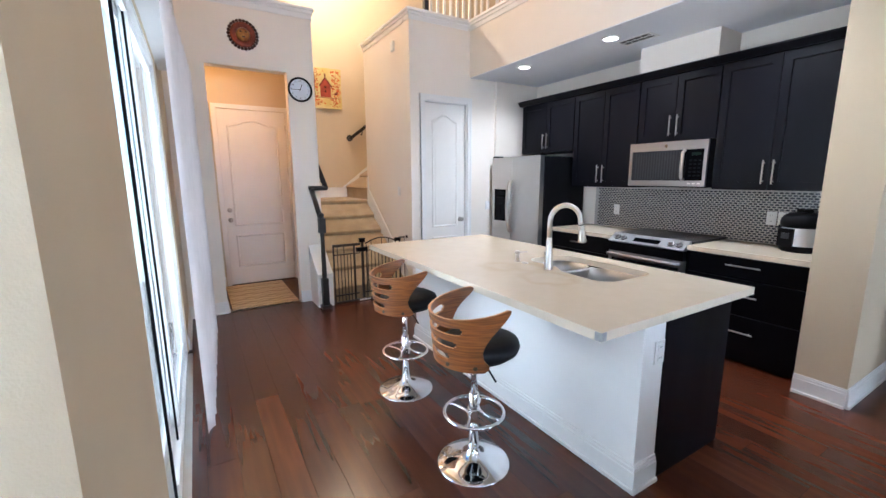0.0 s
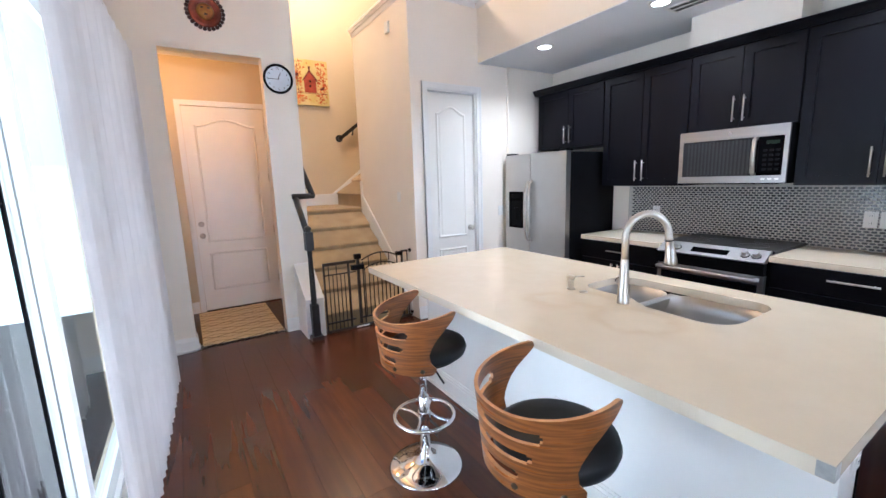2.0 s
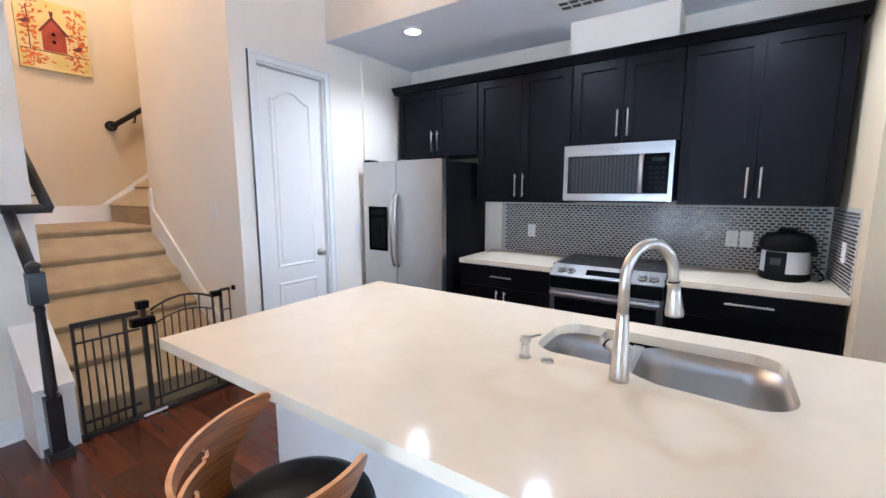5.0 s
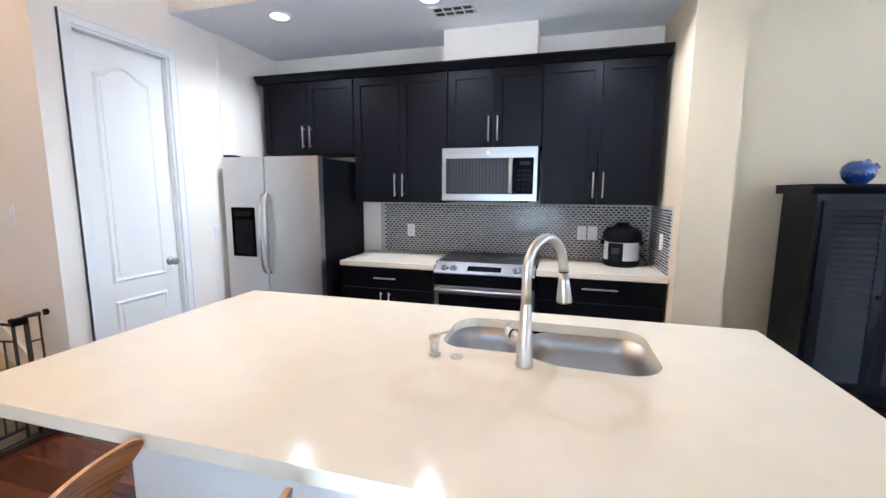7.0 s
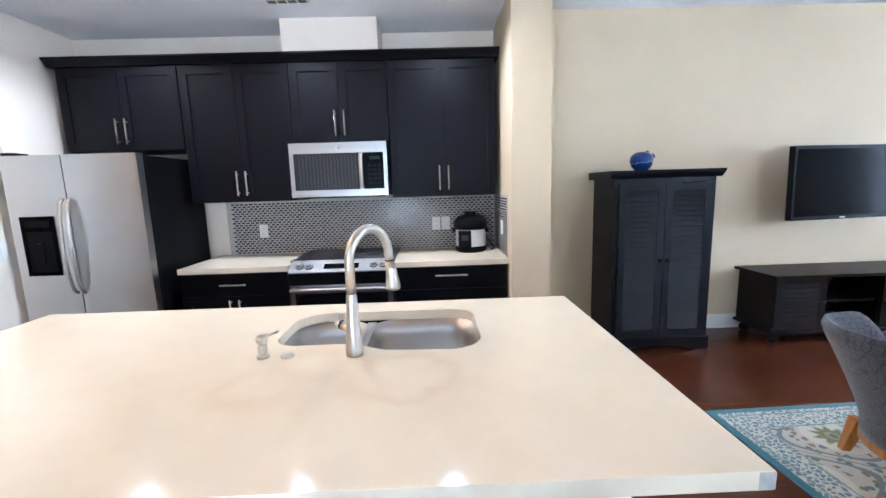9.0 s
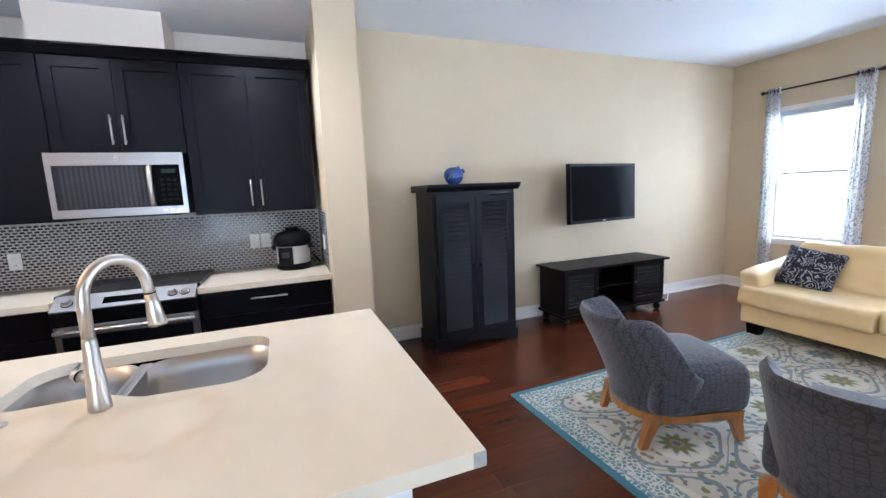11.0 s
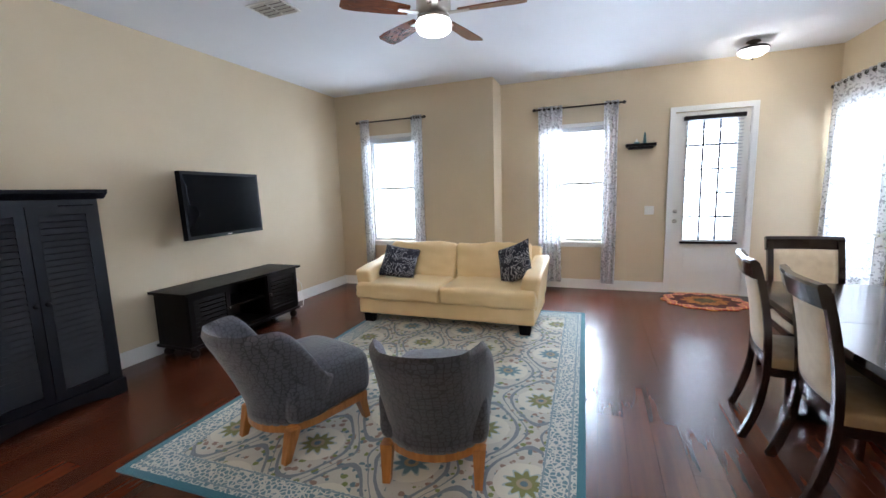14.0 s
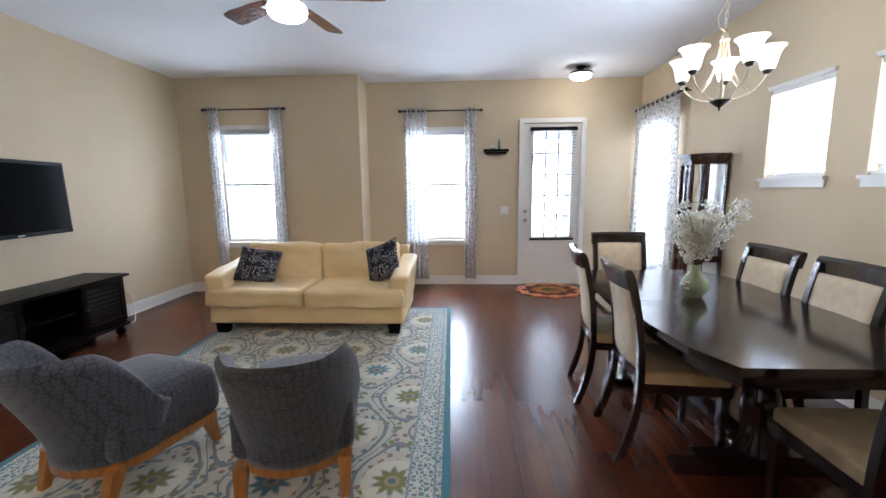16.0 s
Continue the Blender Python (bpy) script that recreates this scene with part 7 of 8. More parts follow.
fm = thing("flush_light", -1.33, -5.12, ZC, "bronze flush ceiling light with a lit alabaster bowl", "lamp")
part("pan", lathe(B(), [(0, 0), (0.06, 0), (0.07, -0.015), (0.035, -0.03), (0.03, -0.05), (0.13, -0.07), (0.15, -0.085), (0.15, -0.098), (0, -0.098)], n=36), M["bronze"], fm, smooth=True)
part("bowl", lathe(B(), [(0.0, -0.098), (0.143, -0.098), (0.135, -0.125), (0.10, -0.152), (0.05, -0.17), (0, -0.176)], n=36), M["shade"], fm, "lit alabaster glass bowl", smooth=True)
part("finial", lathe(B(), [(0, -0.172), (0.014, -0.176), (0.010, -0.19), (0.004, -0.20), (0, -0.205)], n=14), M["bronze"], fm, smooth=True)

CHX, CHY, CHZ = -1.37, -2.2, 1.925
KC = 0.82
M["ivory"] = surface("antique_ivory_metal", (0.66, 0.60, 0.48), (0.52, 0.46, 0.35), 20, 0.4, 0.1)
chd = thing("chandelier", CHX, CHY, CHZ, "five-arm chandelier with lit white glass bell shades", "chandelier")
part("bottom_finial", lathe(B(), [(0, -0.045), (0.006, -0.04), (0.008, -0.02), (0.03, -0.005), (0.062, 0.02), (0.07, 0.032), (0.04, 0.038), (0, 0.04)], n=24), M["bronze"], chd, smooth=True)
part("stem", lathe(B(), [(0, 0.03), (0.010, 0.03), (0.010, 0.52), (0, 0.52)], n=12), M["ivory"], chd, smooth=True)
part("top_collar", lathe(B(), [(0, 0.44), (0.03, 0.44), (0.034, 0.455), (0.022, 0.47), (0.02, 0.50), (0, 0.505)], n=20), M["ivory"], chd, smooth=True)
for i in range(5):
    a = radians(20 + 72 * i)
    ca, sa = math.cos(a), math.sin(a)
    arm = [(0.02, 0.03), (0.10, 0.035), (0.19, 0.075), (0.25, 0.135), (0.275, 0.20)]
    am = part("arm", tube(B(), [(r_ * ca, r_ * sa, z) for r_, z in arm], 0.006, 8), M["ivory"], chd, smooth=True)
    part("scroll", tube(B(), [(r_ * ca, r_ * sa, z) for r_, z in ((0.02, 0.45), (0.035, 0.36), (0.06, 0.25), (0.11, 0.15), (0.17, 0.085), (0.20, 0.085))], 0.006, 8), M["ivory"], am, smooth=True)
    part("socket_cup", lathe(B(), [(0, 0.19), (0.022, 0.195), (0.034, 0.215), (0.03, 0.222), (0, 0.222)], 0.278 * ca, 0.278 * sa, 0, 16), M["bronze"], am, smooth=True)
    part("shade", lathe(B(), [(0.02, 0.222), (0.040, 0.225), (0.054, 0.27), (0.062, 0.32), (0.080, 0.355), (0.098, 0.372), (0.094, 0.372), (0.076, 0.355), (0.057, 0.32), (0.049, 0.27), (0.035, 0.23), (0.02, 0.23)], 0.278 * ca, 0.278 * sa, 0, 24), M["shade"], am, "lit white glass bell shade", smooth=True)
for o_ in list(chd.children_recursive):
    o_.data.transform(Matrix.Diagonal((KC, KC, KC, 1)))
for i in range(15):
    zc = 0.425 + i * 0.0415
    ring = [(0.010 * math.cos(t_ * math.pi / 5), 0, zc + 0.025 * math.sin(t_ * math.pi / 5)) for t_ in range(10)]
    lk = part("chain_link", tube(B(), ring, 0.0022, 6, closed=True), M["ivory"], chd)
    lk.rotation_euler = (0, 0, radians(90 * (i % 2)))
part("canopy", lathe(B(), [(0, ZC - CHZ), (0.06, ZC - CHZ), (0.055, ZC - CHZ - 0.02), (0.015, ZC - CHZ - 0.035), (0, ZC - CHZ - 0.035)], n=24), M["ivory"], chd, smooth=True)
part("loose_cord", tube(B(), [(0.0, 0.01, 0.41), (0.045, 0.02, 0.43), (0.055, 0.01, 0.49), (0.03, 0, 0.53), (0.0, 0.0, 0.60)], 0.004, 6), M["ivory"], chd, smooth=True)


def ceiling_vent(x, y, z, lx, ly, label):
    v = thing("ceiling_vent", x, y, z, label, "vent", "ceiling air vents")
    t_ = 0.006
    part("frame", boxes((-lx / 2, lx / 2, -ly / 2, -ly / 2 + 0.02, -t_, 0), (-lx / 2, lx / 2, ly / 2 - 0.02, ly / 2, -t_, 0), (-lx / 2, -lx / 2 + 0.02, -ly / 2 + 0.02, ly / 2 - 0.02, -t_, 0), (lx / 2 - 0.02, lx / 2, -ly / 2 + 0.02, ly / 2 - 0.02, -t_, 0), (-0.006, 0.006, -ly / 2 + 0.02, ly / 2 - 0.02, -t_, 0)), M["white"], v)
    # A flat dark sheet paints in the shade of the duct behind the vanes.
    part("throat_shade", boxes((-lx / 2 + 0.02, lx / 2 - 0.02, -ly / 2 + 0.02, ly / 2 - 0.02, -0.001, -0.0005)), M["bronze"], v)
    for h_, (a, b_) in enumerate(((-lx / 2 + 0.022, -0.008), (0.008, lx / 2 - 0.022))):
        n = 5
        for i in range(n):
            yy = -ly / 2 + 0.03 + (ly - 0.06) * i / (n - 1)
            bm = boxes((a, b_, -0.010, 0.010, -0.001, 0.001))
            bmesh.ops.rotate(bm, verts=bm.verts, matrix=Euler((radians(35), 0, 0)).to_matrix())
            bmesh.ops.translate(bm, verts=bm.verts, vec=(0, yy, -0.008))
            part("vane", bm, M["white"], v)
    return v


ceiling_vent(2.72, -2.39, ZC, 0.34, 0.26, "white slatted air vent in the living room ceiling")
ceiling_vent(3.31, 1.84, ZK, 0.17, 0.34, "white slatted air vent in the kitchen ceiling")
for x, y in ((3.07, 3.10), (3.08, 1.95), (3.08, 0.8)):
    cn = thing("recessed_light", x, y, ZK, "lit recessed ceiling light with a white trim ring", "lamp", "recessed kitchen lights")
    part("trim_ring", lathe(B(), [(0.062, -0.001), (0.088, -0.001), (0.086, -0.008), (0.064, -0.010), (0.062, -0.001)], n=32, caps=False), M["white"], cn, smooth=False)
    part("lens", lathe(B(), [(0, -0.003), (0.0615, -0.003), (0.0615, -0.005), (0, -0.006)], n=28), M["lamp"], cn, "lit lens")

# ---- foyer and stairs: things on the walls, gate, rails ----
ck = thing("wall_clock", 0.815, YF, 2.50, "round wall clock with a black rim and white dial", "clock")
rim = part("rim", tube(B(), [(0.125 * math.cos(t_ * math.pi / 24), -0.018, 0.125 * math.sin(t_ * math.pi / 24)) for t_ in range(48)], 0.011, 10, closed=True), M["black"], ck, smooth=True)
cd_ = part("dial", lathe(B(), [(0, 0), (0.123, 0), (0.123, 0.012), (0, 0.012)], n=40), surface("clock_dial", (0.72, 0.76, 0.84), None, 4, 0.5), ck)
cd_.matrix_basis = pose(0, -0.001, 0, 90, 0, 0)
for i in range(12):
    a = radians(30 * i)
    cu_ = bpy.data.curves.new("numeral", "FONT")
    cu_.body, cu_.size, cu_.align_x, cu_.align_y, cu_.extrude = str(i or 12), 0.026, "CENTER", "CENTER", 0.0004
    nu_ = new("numeral", cu_)
    nu_.parent = ck
    nu_.matrix_basis = pose(0.094 * math.sin(a), -0.0142, 0.094 * math.cos(a), 90, 0, 0)
    cu_.materials.append(M["black"])
for ln, wd, a in ((0.062, 0.006, 22), (0.09, 0.004, 268)):
    hd = part("clock_pointer", boxes((-wd / 2, wd / 2, -0.0165, -0.0155, -0.012, ln)), M["black"], ck)
    hd.matrix_basis = pose(0, 0, 0, 0, a, 0)

sn = thing("sun_ornament", 0.265, YF, 3.0, "round copper sun face ornament with a scalloped edge", "ornament")
M["copper"] = surface("aged_copper", (0.26, 0.05, 0.02), (0.10, 0.02, 0.012), 14, 0.35, 0.4, bump=0.3, bscale=60)
M["gold"] = surface("aged_gold", (0.42, 0.22, 0.05), (0.22, 0.07, 0.02), 14, 0.3, 0.5, bump=0.3, bscale=60)
M["coppdark"] = surface("dark_copper", (0.05, 0.015, 0.012), (0.025, 0.01, 0.01), 14, 0.4, 0.3)
dk = part("disc", lathe(B(), [(0, 0), (0.128, 0), (0.122, 0.012), (0.095, 0.016), (0.09, 0.012), (0, 0.012)], n=44), M["copper"], sn, smooth=True)
dk.matrix_basis = pose(0, -0.001, 0, 90, 0, 0)
for i in range(26):
    a = i * 2 * math.pi / 26
    ry = part("ray", lathe(B(), [(0, 0), (0.017, 0), (0.015, 0.006), (0, 0.009)], n=12), M["coppdark"], sn, smooth=True)
    ry.matrix_basis = pose(0.140 * math.cos(a), -0.001, 0.140 * math.sin(a), 90, 0, 0)
fc_ = part("face", lathe(B(), [(0, 0.045), (0.03, 0.042), (0.055, 0.03), (0.07, 0.012), (0, 0.012)], n=32, scale=(1, 1)), M["gold"], sn, smooth=True)
fc_.matrix_basis = pose(0, -0.001, 0, 90, 0, 0)
for x_, z_, w_, h_ in ((-0.025, 0.02, 0.022, 0.006), (0.025, 0.02, 0.022, 0.006), (0.0, -0.03, 0.03, 0.006)):
    part("feature", pillow(x_ - w_ / 2, x_ + w_ / 2, -0.052, -0.03, z_ - h_, z_ + h_, 3, 4), M["coppdark"], sn, smooth=True)

# canvas with a birdhouse
AX0, AX1, AZ0, AZ1 = 1.44, 1.97, 2.66, 3.30
cv_ = thing("canvas_picture", 1.7, 6.5, 2.98, "yellow canvas of a red birdhouse among orange leaves", "picture", fixed=True)
part("canvas", boxes((AX0, AX1, 6.465, 6.499, AZ0, AZ1)), surface("yellow_canvas", (0.58, 0.44, 0.12), (0.66, 0.56, 0.26), 5, 0.8, bump=0.2, bscale=300), cv_)
red, dred, oran = (surface(n_, c_, tuple(q * 0.6 for q in c_), 12, 0.8) for n_, c_ in (("brick_red_paint", (0.36, 0.05, 0.02)), ("dark_red_paint", (0.16, 0.02, 0.012)), ("orange_paint", (0.62, 0.13, 0.02))))
part("birdhouse", prism(B(), [(1.615, 2.84), (1.79, 2.84), (1.79, 3.03), (1.70, 3.14), (1.615, 3.03)], 6.4615, 6.4645, "y"), red, cv_)
part("roof", prism(B(), [(1.59, 3.01), (1.70, 3.165), (1.82, 3.01), (1.80, 3.0), (1.70, 3.13), (1.605, 3.0)], 6.459, 6.4615, "y"), dred, cv_)
part("finial", prism(B(), [(1.69, 3.16), (1.71, 3.16), (1.715, 3.21), (1.685, 3.21)], 6.461, 6.4645, "y"), dred, cv_)
for z_ in (2.93, 3.0):
    part("opening", prism(B(), [(1.70 + 0.016 * math.cos(t_ * math.pi / 6), z_ + 0.016 * math.sin(t_ * math.pi / 6)) for t_ in range(12)], 6.4595, 6.4615, "y"), M["black"], cv_)
for bx_, bz_ in ((1.50, 3.07), (1.87, 2.90)):
    part("bird", prism(B(), [(bx_ - 0.04, bz_), (bx_ - 0.01, bz_ - 0.02), (bx_ + 0.03, bz_ - 0.005), (bx_ + 0.045, bz_ + 0.03), (bx_ + 0.02, bz_ + 0.035), (bx_, bz_ + 0.02)], 6.461, 6.4645, "y"), dred, cv_)
part("branch", boxes((1.45, 1.96, 6.4622, 6.4645, 2.826, 2.834), (1.52, 1.528, 6.4622, 6.4645, 2.834, 3.22)), dred, cv_)
bm = B()
rl = random.Random(3)
for i in range(290):
    x_ = rl.choice((rl.uniform(1.80, 1.95), rl.uniform(1.46, 1.60), rl.uniform(1.46, 1.95)))
    z_ = rl.uniform(2.68, 3.28)
    if 1.58 < x_ < 1.81 and 2.84 < z_ < 3.18:
        continue
    a, s = rl.uniform(0, 6.28), rl.uniform(0.016, 0.03)
    dx, dz = s * math.cos(a), s * math.sin(a)
    y0 = 6.4628 - (i % 7) * 0.0001
    prism(bm, [(x_ - dx, z_ - dz), (x_ + dz * 0.35, z_ - dx * 0.35), (x_ + dx, z_ + dz), (x_ - dz * 0.35, z_ + dx * 0.35)], y0, 6.4645, "y")
part("painted_leaves", bm, oran, cv_, kind="stuff")

# newel, handrails
nw = thing("stair_railing", 0.89, 3.93, 0, "black turned newel post and handrail at the foot of the stairs", "railing", fixed=True)
NX, NY = 0.87, 3.945
np_ = part("newel_post", boxes((NX - 0.055, NX + 0.055, NY - 0.055, NY + 0.055, 0.0, 0.045), (NX - 0.035, NX + 0.035, NY - 0.035, NY + 0.035, 0.045, 0.36)), M["blackmetal"], nw, bevel=0.006)
part("turned_shaft", lathe(B(), [(0.0, 0.355), (0.032, 0.36), (0.022, 0.375), (0.030, 0.39), (0.027, 0.42), (0.024, 0.70), (0.021, 0.84), (0.026, 0.86), (0.02, 0.875), (0.03, 0.89), (0, 0.895)], NX, NY, 0, 24), M["blackmetal"], np_, smooth=True)
part("upper_block", boxes((NX - 0.036, NX + 0.036, NY - 0.036, NY + 0.036, 0.89, 1.06)), M["blackmetal"], np_, bevel=0.012)
part("cap", lathe(B(), [(0, 1.055), (0.03, 1.06), (0.022, 1.075), (0.034, 1.09), (0.030, 1.105), (0.012, 1.12), (0, 1.122)], NX, NY, 0, 24), M["blackmetal"], np_, smooth=True)


def rail_bar(name, p0, p1, parent, w=0.03, h=0.026):
    p0, p1 = Vector(p0), Vector(p1)
    return part(name, tube(B(), [p0, p1], w, 12, flat=0.85), M["blackmetal"], parent, smooth=True)


rail_bar("handrail", (NX, NY + 0.02, 1.04), (NX, 4.33, 1.37), nw)
rail_bar("rail_turn", (NX - 0.03, 4.33, 1.385), (1.055, 4.33, 1.385), nw)
rail_bar("handrail", (1.04, 4.32, 1.385), (1.04, 5.2, 2.07), nw)
for y in (4.5, 5.0):
    z = 1.385 + (y - 4.32) * 0.778
    part("rail_bracket", tube(B(), [(0.98, y, z - 0.07), (1.03, y, z - 0.06), (1.04, y, z - 0.02)], 0.006, 8), M["blackmetal"], nw)
hr = thing("wall_handrail", 2.3, 6.45, 2.2, "black wall handrail rising beside the upper stairs", "railing", fixed=True)
part("rosette", tube(B(), [(2.09, 6.498, 2.19), (2.09, 6.478, 2.19)], 0.055, 20), M["blackmetal"], hr, smooth=False)
part("return", tube(B(), [(2.09, 6.48, 2.19), (2.09, 6.42, 2.19)], 0.026, 12), M["blackmetal"], hr, smooth=True)
part("bar", tube(B(), [(2.075, 6.42, 2.175), (3.6, 6.42, 3.33)], 0.027, 12), M["blackmetal"], hr, smooth=True)
part("bracket", tube(B(), [(2.30, 6.498, 2.26), (2.30, 6.45, 2.25), (2.30, 6.42, 2.32)], 0.010, 8), M["blackmetal"], hr)

# loft balustrade
lb = thing("loft_balustrade", 2.6, 4.5, 3.34, "white balusters with a dark rail along the loft", "railing", fixed=True)
LP = [(2.52, 4.45), (2.89, 4.45)]
part("newel", boxes((2.49, 2.55, 4.42, 4.48, 3.34, 4.5)), M["blackmetal"], lb, bevel=0.004)
for i in range(10):
    x_ = 2.60 + i * 0.105
    part("baluster", boxes((x_ - 0.016, x_ + 0.016, 4.434, 4.466, 3.34 if x_ < 2.83 else 3.32, 4.3)), M["trim"], lb)
for i in range(36):
    y_ = 4.33 - i * 0.11
    part("baluster", boxes((3.60, 3.632, y_ - 0.016, y_ + 0.016, 3.32, 4.3)), M["trim"], lb)
part("top_rail", boxes((2.55, 3.62, 4.42, 4.48, 4.30, 4.35), (3.59, 3.65, 0.4, 4.42, 4.30, 4.35)), M["blackmetal"], lb, bevel=0.005)

# gate
gt = thing("baby_gate", 1.45, 4.02, 0, "bronze metal safety gate with an arched swing door across the stairs", "gate", fixed=True)
GY = 4.01
M["gate"] = surface("gunmetal_paint", (0.055, 0.047, 0.040), (0.04, 0.034, 0.03), 8, 0.35, 0.5)


def rod(name, p0, p1, r_, parent=None):
    return part(name, tube(B(), [p0, p1], r_, 8), M["gate"], parent or gt, smooth=True)


fx = part("fixed_panel", boxes((1.01, 1.33, GY - 0.012, GY + 0.012, 0.70, 0.73), (1.01, 1.33, GY - 0.008, GY + 0.008, 0.60, 0.612), (1.01, 1.30, GY - 0.008, GY + 0.008, 0.10, 0.115), (0.995, 1.01, GY - 0.01, GY + 0.01, 0.02, 0.73)), M["gate"], gt, bevel=0.003)
for x_ in (1.05, 1.09, 1.13, 1.17, 1.21):
    rod("bar", (x_, GY, 0.02), (x_, GY, 0.70 if x_ in (1.05, 1.13) else 0.61), 0.0055, fx)
rod("post", (1.255, GY, 0.02), (1.255, GY, 0.72), 0.013, fx)
part("base_bar", boxes((0.995, 1.955, GY - 0.014, GY + 0.014, 0.008, 0.030)), M["gate"], gt, bevel=0.003)
part("threshold_label", boxes((1.30, 1.44, GY - 0.016, GY - 0.0145, 0.010, 0.028)), M["white"], gt)
sw = part("swing_door", boxes((1.345, 1.372, GY - 0.012, GY + 0.012, 0.045, 0.74), (1.372, 1.80, GY - 0.009, GY + 0.009, 0.10, 0.113)), M["gate"], gt, bevel=0.003)
rod("hinge_post", (1.41, GY, 0.045), (1.41, GY, 0.70), 0.008, sw)
arc_o = [(1.40 + 0.39 * t, GY, 0.69 + 0.085 * math.sin(math.pi * (0.08 + 0.80 * t)) ** 0.9) for t in [i / 14 for i in range(15)]]
arc_i = [(1.40 + 0.39 * t, GY, 0.60 + 0.070 * math.sin(math.pi * (0.02 + 0.86 * t)) ** 0.9) for t in [i / 14 for i in range(15)]]
part("arch", tube(B(), arc_o, 0.008, 8), M["gate"], sw, smooth=True)
part("arch", tube(B(), arc_i, 0.006, 8), M["gate"], sw, smooth=True)
for i in range(8):
    t = (i + 0.6) / 8.4
    zt = 0.60 + 0.070 * math.sin(math.pi * (0.02 + 0.86 * t)) ** 0.9
    if i in (1, 4, 6):
        zt = 0.69 + 0.085 * math.sin(math.pi * (0.08 + 0.80 * t)) ** 0.9
    rod("bar", (1.40 + 0.39 * t, GY, 0.10), (1.40 + 0.39 * t, GY, zt), 0.0055, sw)
rod("end_post", (1.80, GY, 0.045), (1.80, GY, 0.76), 0.009, sw)
part("latch", boxes((1.325, 1.39, GY - 0.022, GY + 0.022, 0.735, 0.785)), M["black"], sw, bevel=0.006)
part("latch_grip", boxes((1.285, 1.415, GY - 0.03, GY + 0.02, 0.625, 0.675)), M["black"], sw, bevel=0.012)
part("hinge_block", boxes((1.79, 1.86, GY - 0.018, GY + 0.018, 0.715, 0.755)), M["black"], gt, bevel=0.004)
rod("post", (1.86, GY, 0.02), (1.86, GY, 0.76), 0.013)
part("top_rail", boxes((1.86, 1.93, GY - 0.010, GY + 0.010, 0.745, 0.765)), M["gate"], gt)
rod("bar", (1.925, GY, 0.02), (1.925, GY, 0.75), 0.006)
rod("rail", (1.86, GY, 0.60), (1.925, GY, 0.60), 0.005)
for x0, x1, z in ((1.93, 1.968, 0.755), (1.93, 1.968, 0.05), (0.985, 0.998, 0.715), (0.985, 0.998, 0.05)):
    part("tension_bolt", tube(B(), [(x0, GY, z), (x1, GY, z)], 0.005, 8), M["chrome"], gt)
for z in (0.755, 0.05):
    part("wall_cup", tube(B(), [(1.952, GY, z), (1.968, GY, z)], 0.019, 14), M["black"], gt)

# hall mat
mt = thing("hall_mat", 0.29, 5.03, 0, "cream mat with a brown diamond lattice in the hall", "rug")
M["matc"] = bpy.data.materials.new("lattice_mat")
N_, L_, P_ = nodes_of(M["matc"])
fxx = Fx(M["matc"])
tc_ = N_.new("ShaderNodeTexCoord")
sp_ = N_.new("ShaderNodeSeparateXYZ")
L_.new(tc_.outputs["Object"], sp_.inputs[0])
nz_ = N_.new("ShaderNodeTexNoise")
nz_.inputs["Scale"].default_value = 60
L_.new(tc_.outputs["Object"], nz_.inputs["Vector"])
tri = fxx.m("MULTIPLY", fxx.m("PINGPONG", sp_.outputs[0], 0.125), 0.42)
ln1 = fxx.m("LESS_THAN", fxx.m("ABSOLUTE", fxx.m("SUBTRACT", fxx.m("PINGPONG", fxx.m("ADD", sp_.outputs[1], tri), 0.052), 0.0)), 0.0055)
ln2 = fxx.m("LESS_THAN", fxx.m("ABSOLUTE", fxx.m("SUBTRACT", fxx.m("PINGPONG", fxx.m("SUBTRACT", sp_.outputs[1], tri), 0.104), 0.0)), 0.0075)
cl_ = fxx.mix(nz_.outputs[0], (0.62, 0.52, 0.34), (0.54, 0.44, 0.28))
cl_ = fxx.mix(fxx.m("MAXIMUM", ln1, ln2), cl_, (0.13, 0.08, 0.04))
L_.new(cl_, P_.inputs["Base Color"])
P_.inputs["Roughness"].default_value = 0.95
part("weave", boxes((-0.37, 0.37, -0.61, 0.60, 0.0005, 0.008)), M["matc"], mt, bevel=0.002, seg=1)

sd_ = thing("smoke_detector", 1.97, 4.3, 3.12, "white chime box high on the stair wall", "detector")
part("cover", boxes((-0.025, 0, -0.04, 0.04, -0.055, 0.055)), M["white"], sd_, bevel=0.006)
th_ = thing("wall_panel", 0.94, 5.1, 1.5, "slim dark framed picture on the hall's side wall", "picture")
part("frame", boxes((-0.02, 0, -0.12, 0.12, -0.3, 0.3)), M["black"], th_, bevel=0.003)

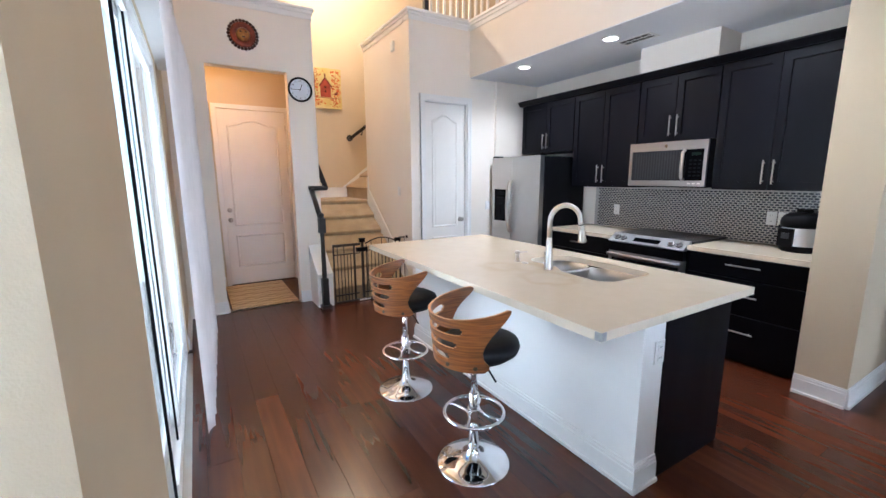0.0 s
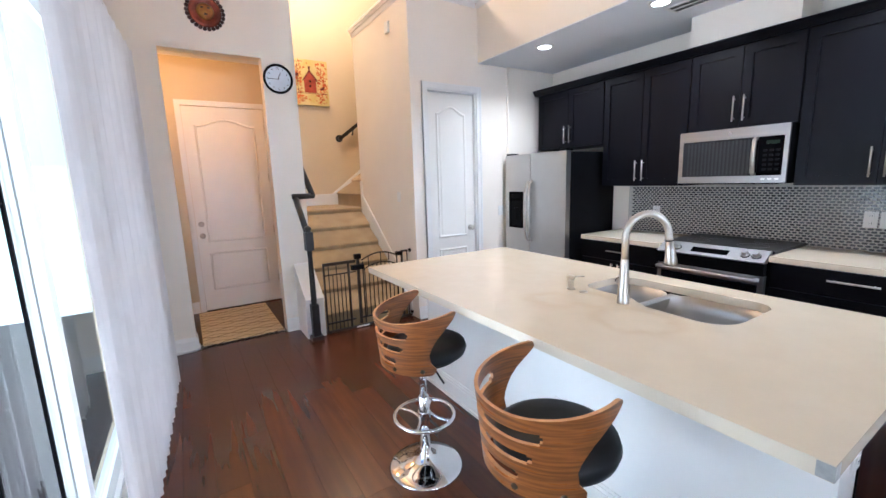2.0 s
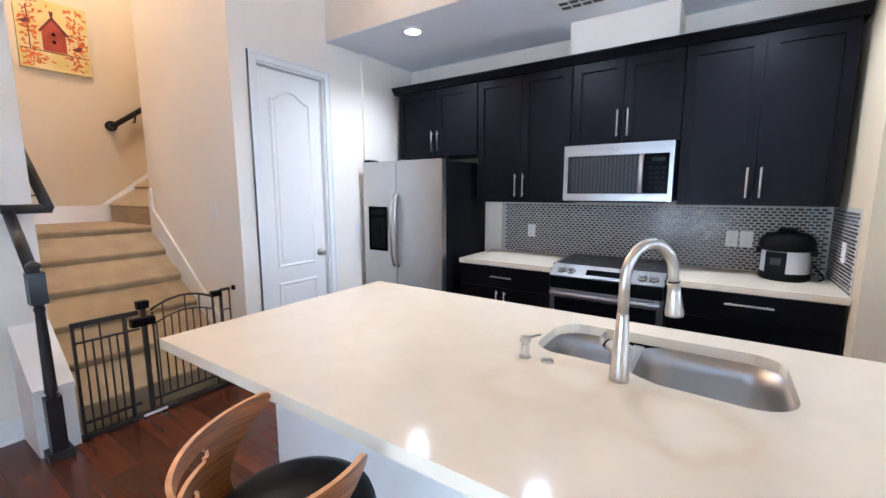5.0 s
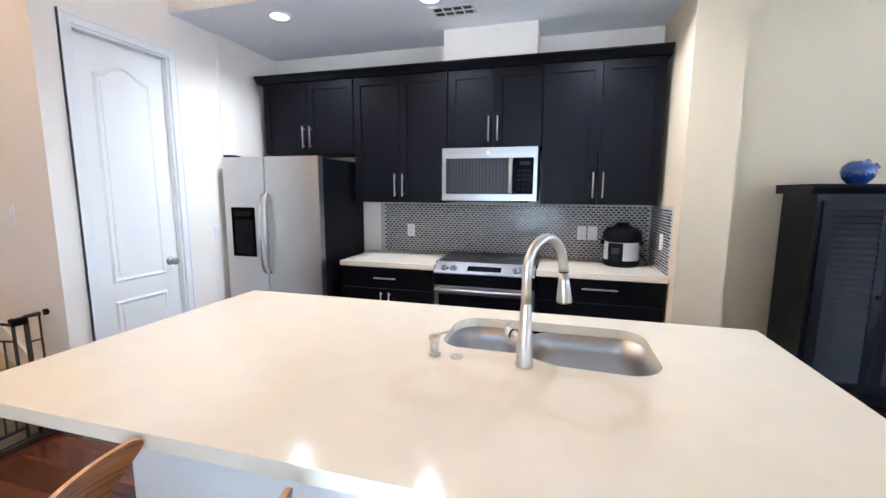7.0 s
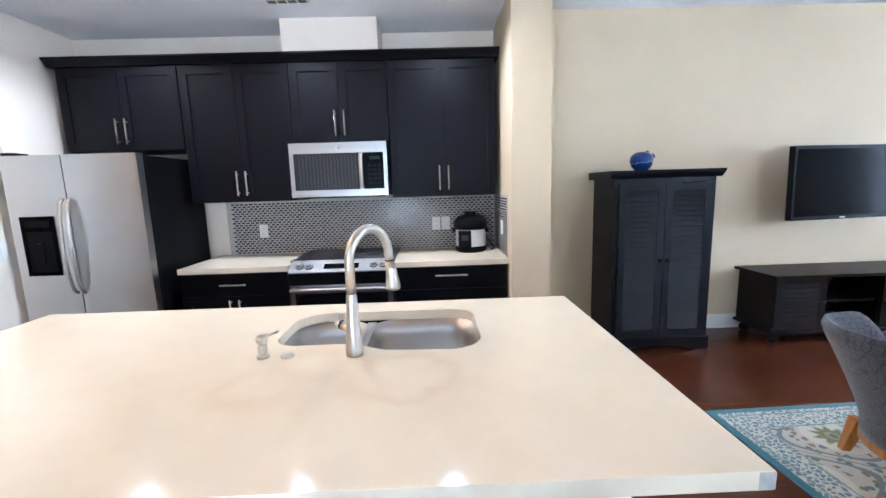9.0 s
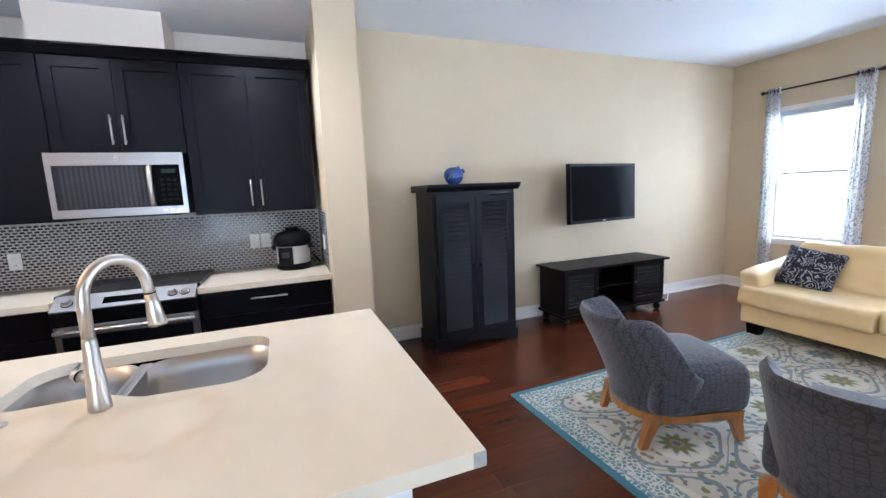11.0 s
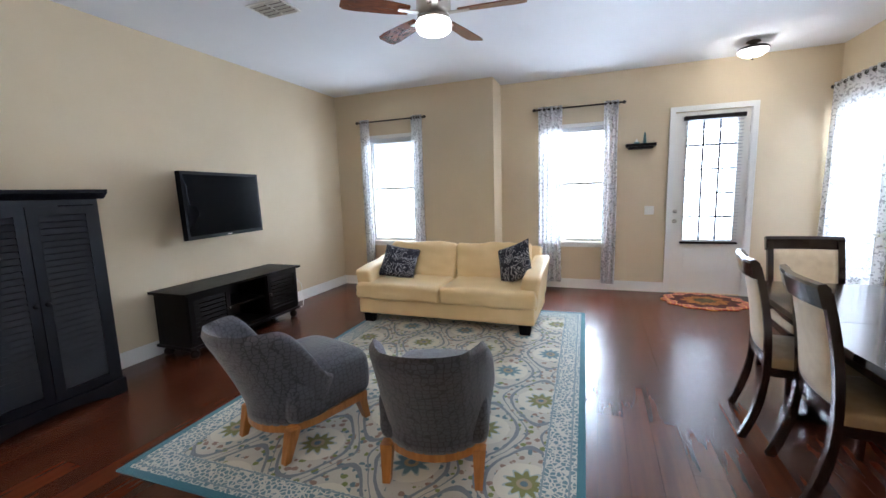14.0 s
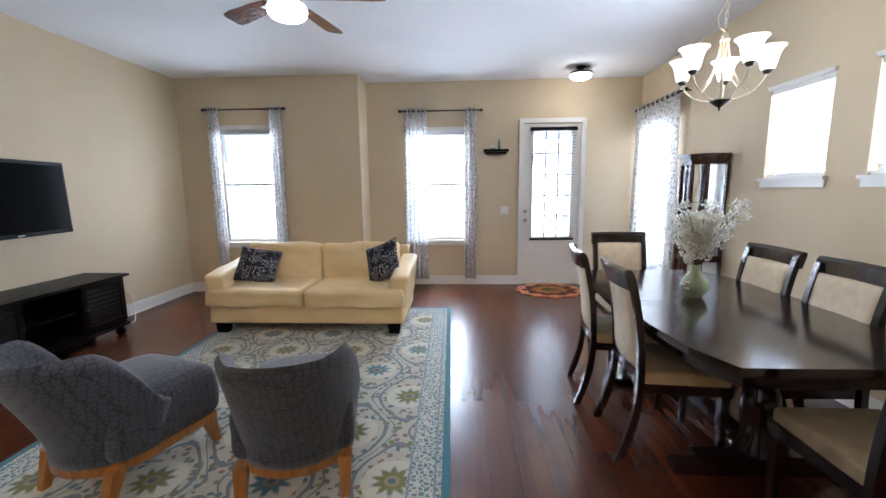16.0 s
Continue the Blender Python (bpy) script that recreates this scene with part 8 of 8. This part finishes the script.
# ---- planks of the floor ----
me_plank = bpy.data.meshes.new("plank")
_bm = boxes((-0.5, 0.5, -0.5, 0.5, -1.0, 0.0))
_bm.to_mesh(me_plank)
_bm.free()
me_plank.materials.append(M["plank"])
planks = []
PW = 0.15
rng = random.Random(5)
x = XW
floor_ob = bpy.data.objects["floor"]
while x < XL:
    y = YS - rng.uniform(0, 1.2)
    while y < 5.69:
        ln = rng.choice((0.9, 1.2, 1.5, 1.8))
        a, b_ = max(y, YS), min(y + ln, 5.69)
        y += ln
        if x > XE - 0.16:
            b_ = min(b_, 0.06)
        if x < XS - 0.1:
            b_ = min(b_, YD + 0.1)
        if b_ - a < 0.05:
            continue
        if x > XS and a >= YF and x > 0.9:
            continue
        planks.append((x, min(x + PW, XL), a, b_))
    x += PW
planks.sort(key=lambda p: (abs((p[0] + p[1]) / 2 - 0.9)) + 0.5 * abs((p[2] + p[3]) / 2 - 0.0))
for x0, x1, a, b_ in planks[:300]:
    o = new("plank", me_plank)
    o.parent = floor_ob
    o.matrix_basis = Matrix.Translation(((x0 + x1) / 2, (a + b_) / 2, 0.0)) @ Matrix.Diagonal((x1 - x0 - 0.0014, b_ - a - 0.0014, 0.018, 1))
verts, faces = [], []
for x0, x1, a, b_ in planks[300:]:
    k = len(verts)
    x0, x1, a, b_ = x0 + 0.0007, x1 - 0.0007, a + 0.0007, b_ - 0.0007
    verts += [(x0, a, -0.018), (x1, a, -0.018), (x1, b_, -0.018), (x0, b_, -0.018), (x0, a, 0), (x1, a, 0), (x1, b_, 0), (x0, b_, 0)]
    faces += [[k + i for i in f] for f in ((3, 2, 1, 0), (4, 5, 6, 7), (0, 1, 5, 4), (1, 2, 6, 5), (2, 3, 7, 6), (3, 0, 4, 7))]
M["plank_far"] = surface("hardwood_far", (0.100, 0.0265, 0.0105), (0.058, 0.0155, 0.0072), 2.2, 0.26, bump=0.0, stretch=(9.5, 0.75, 1), island=0.26, coat=0.0, rvar=0.0, detail=3, soft=0.35)
if verts:
    me = bpy.data.meshes.new("far_planks")
    me.from_pydata(verts, [], faces)
    me.materials.append(M["plank_far"])
    o = new("far_planks", me)
    o.parent = floor_ob
    tagged(o, kind="stuff")
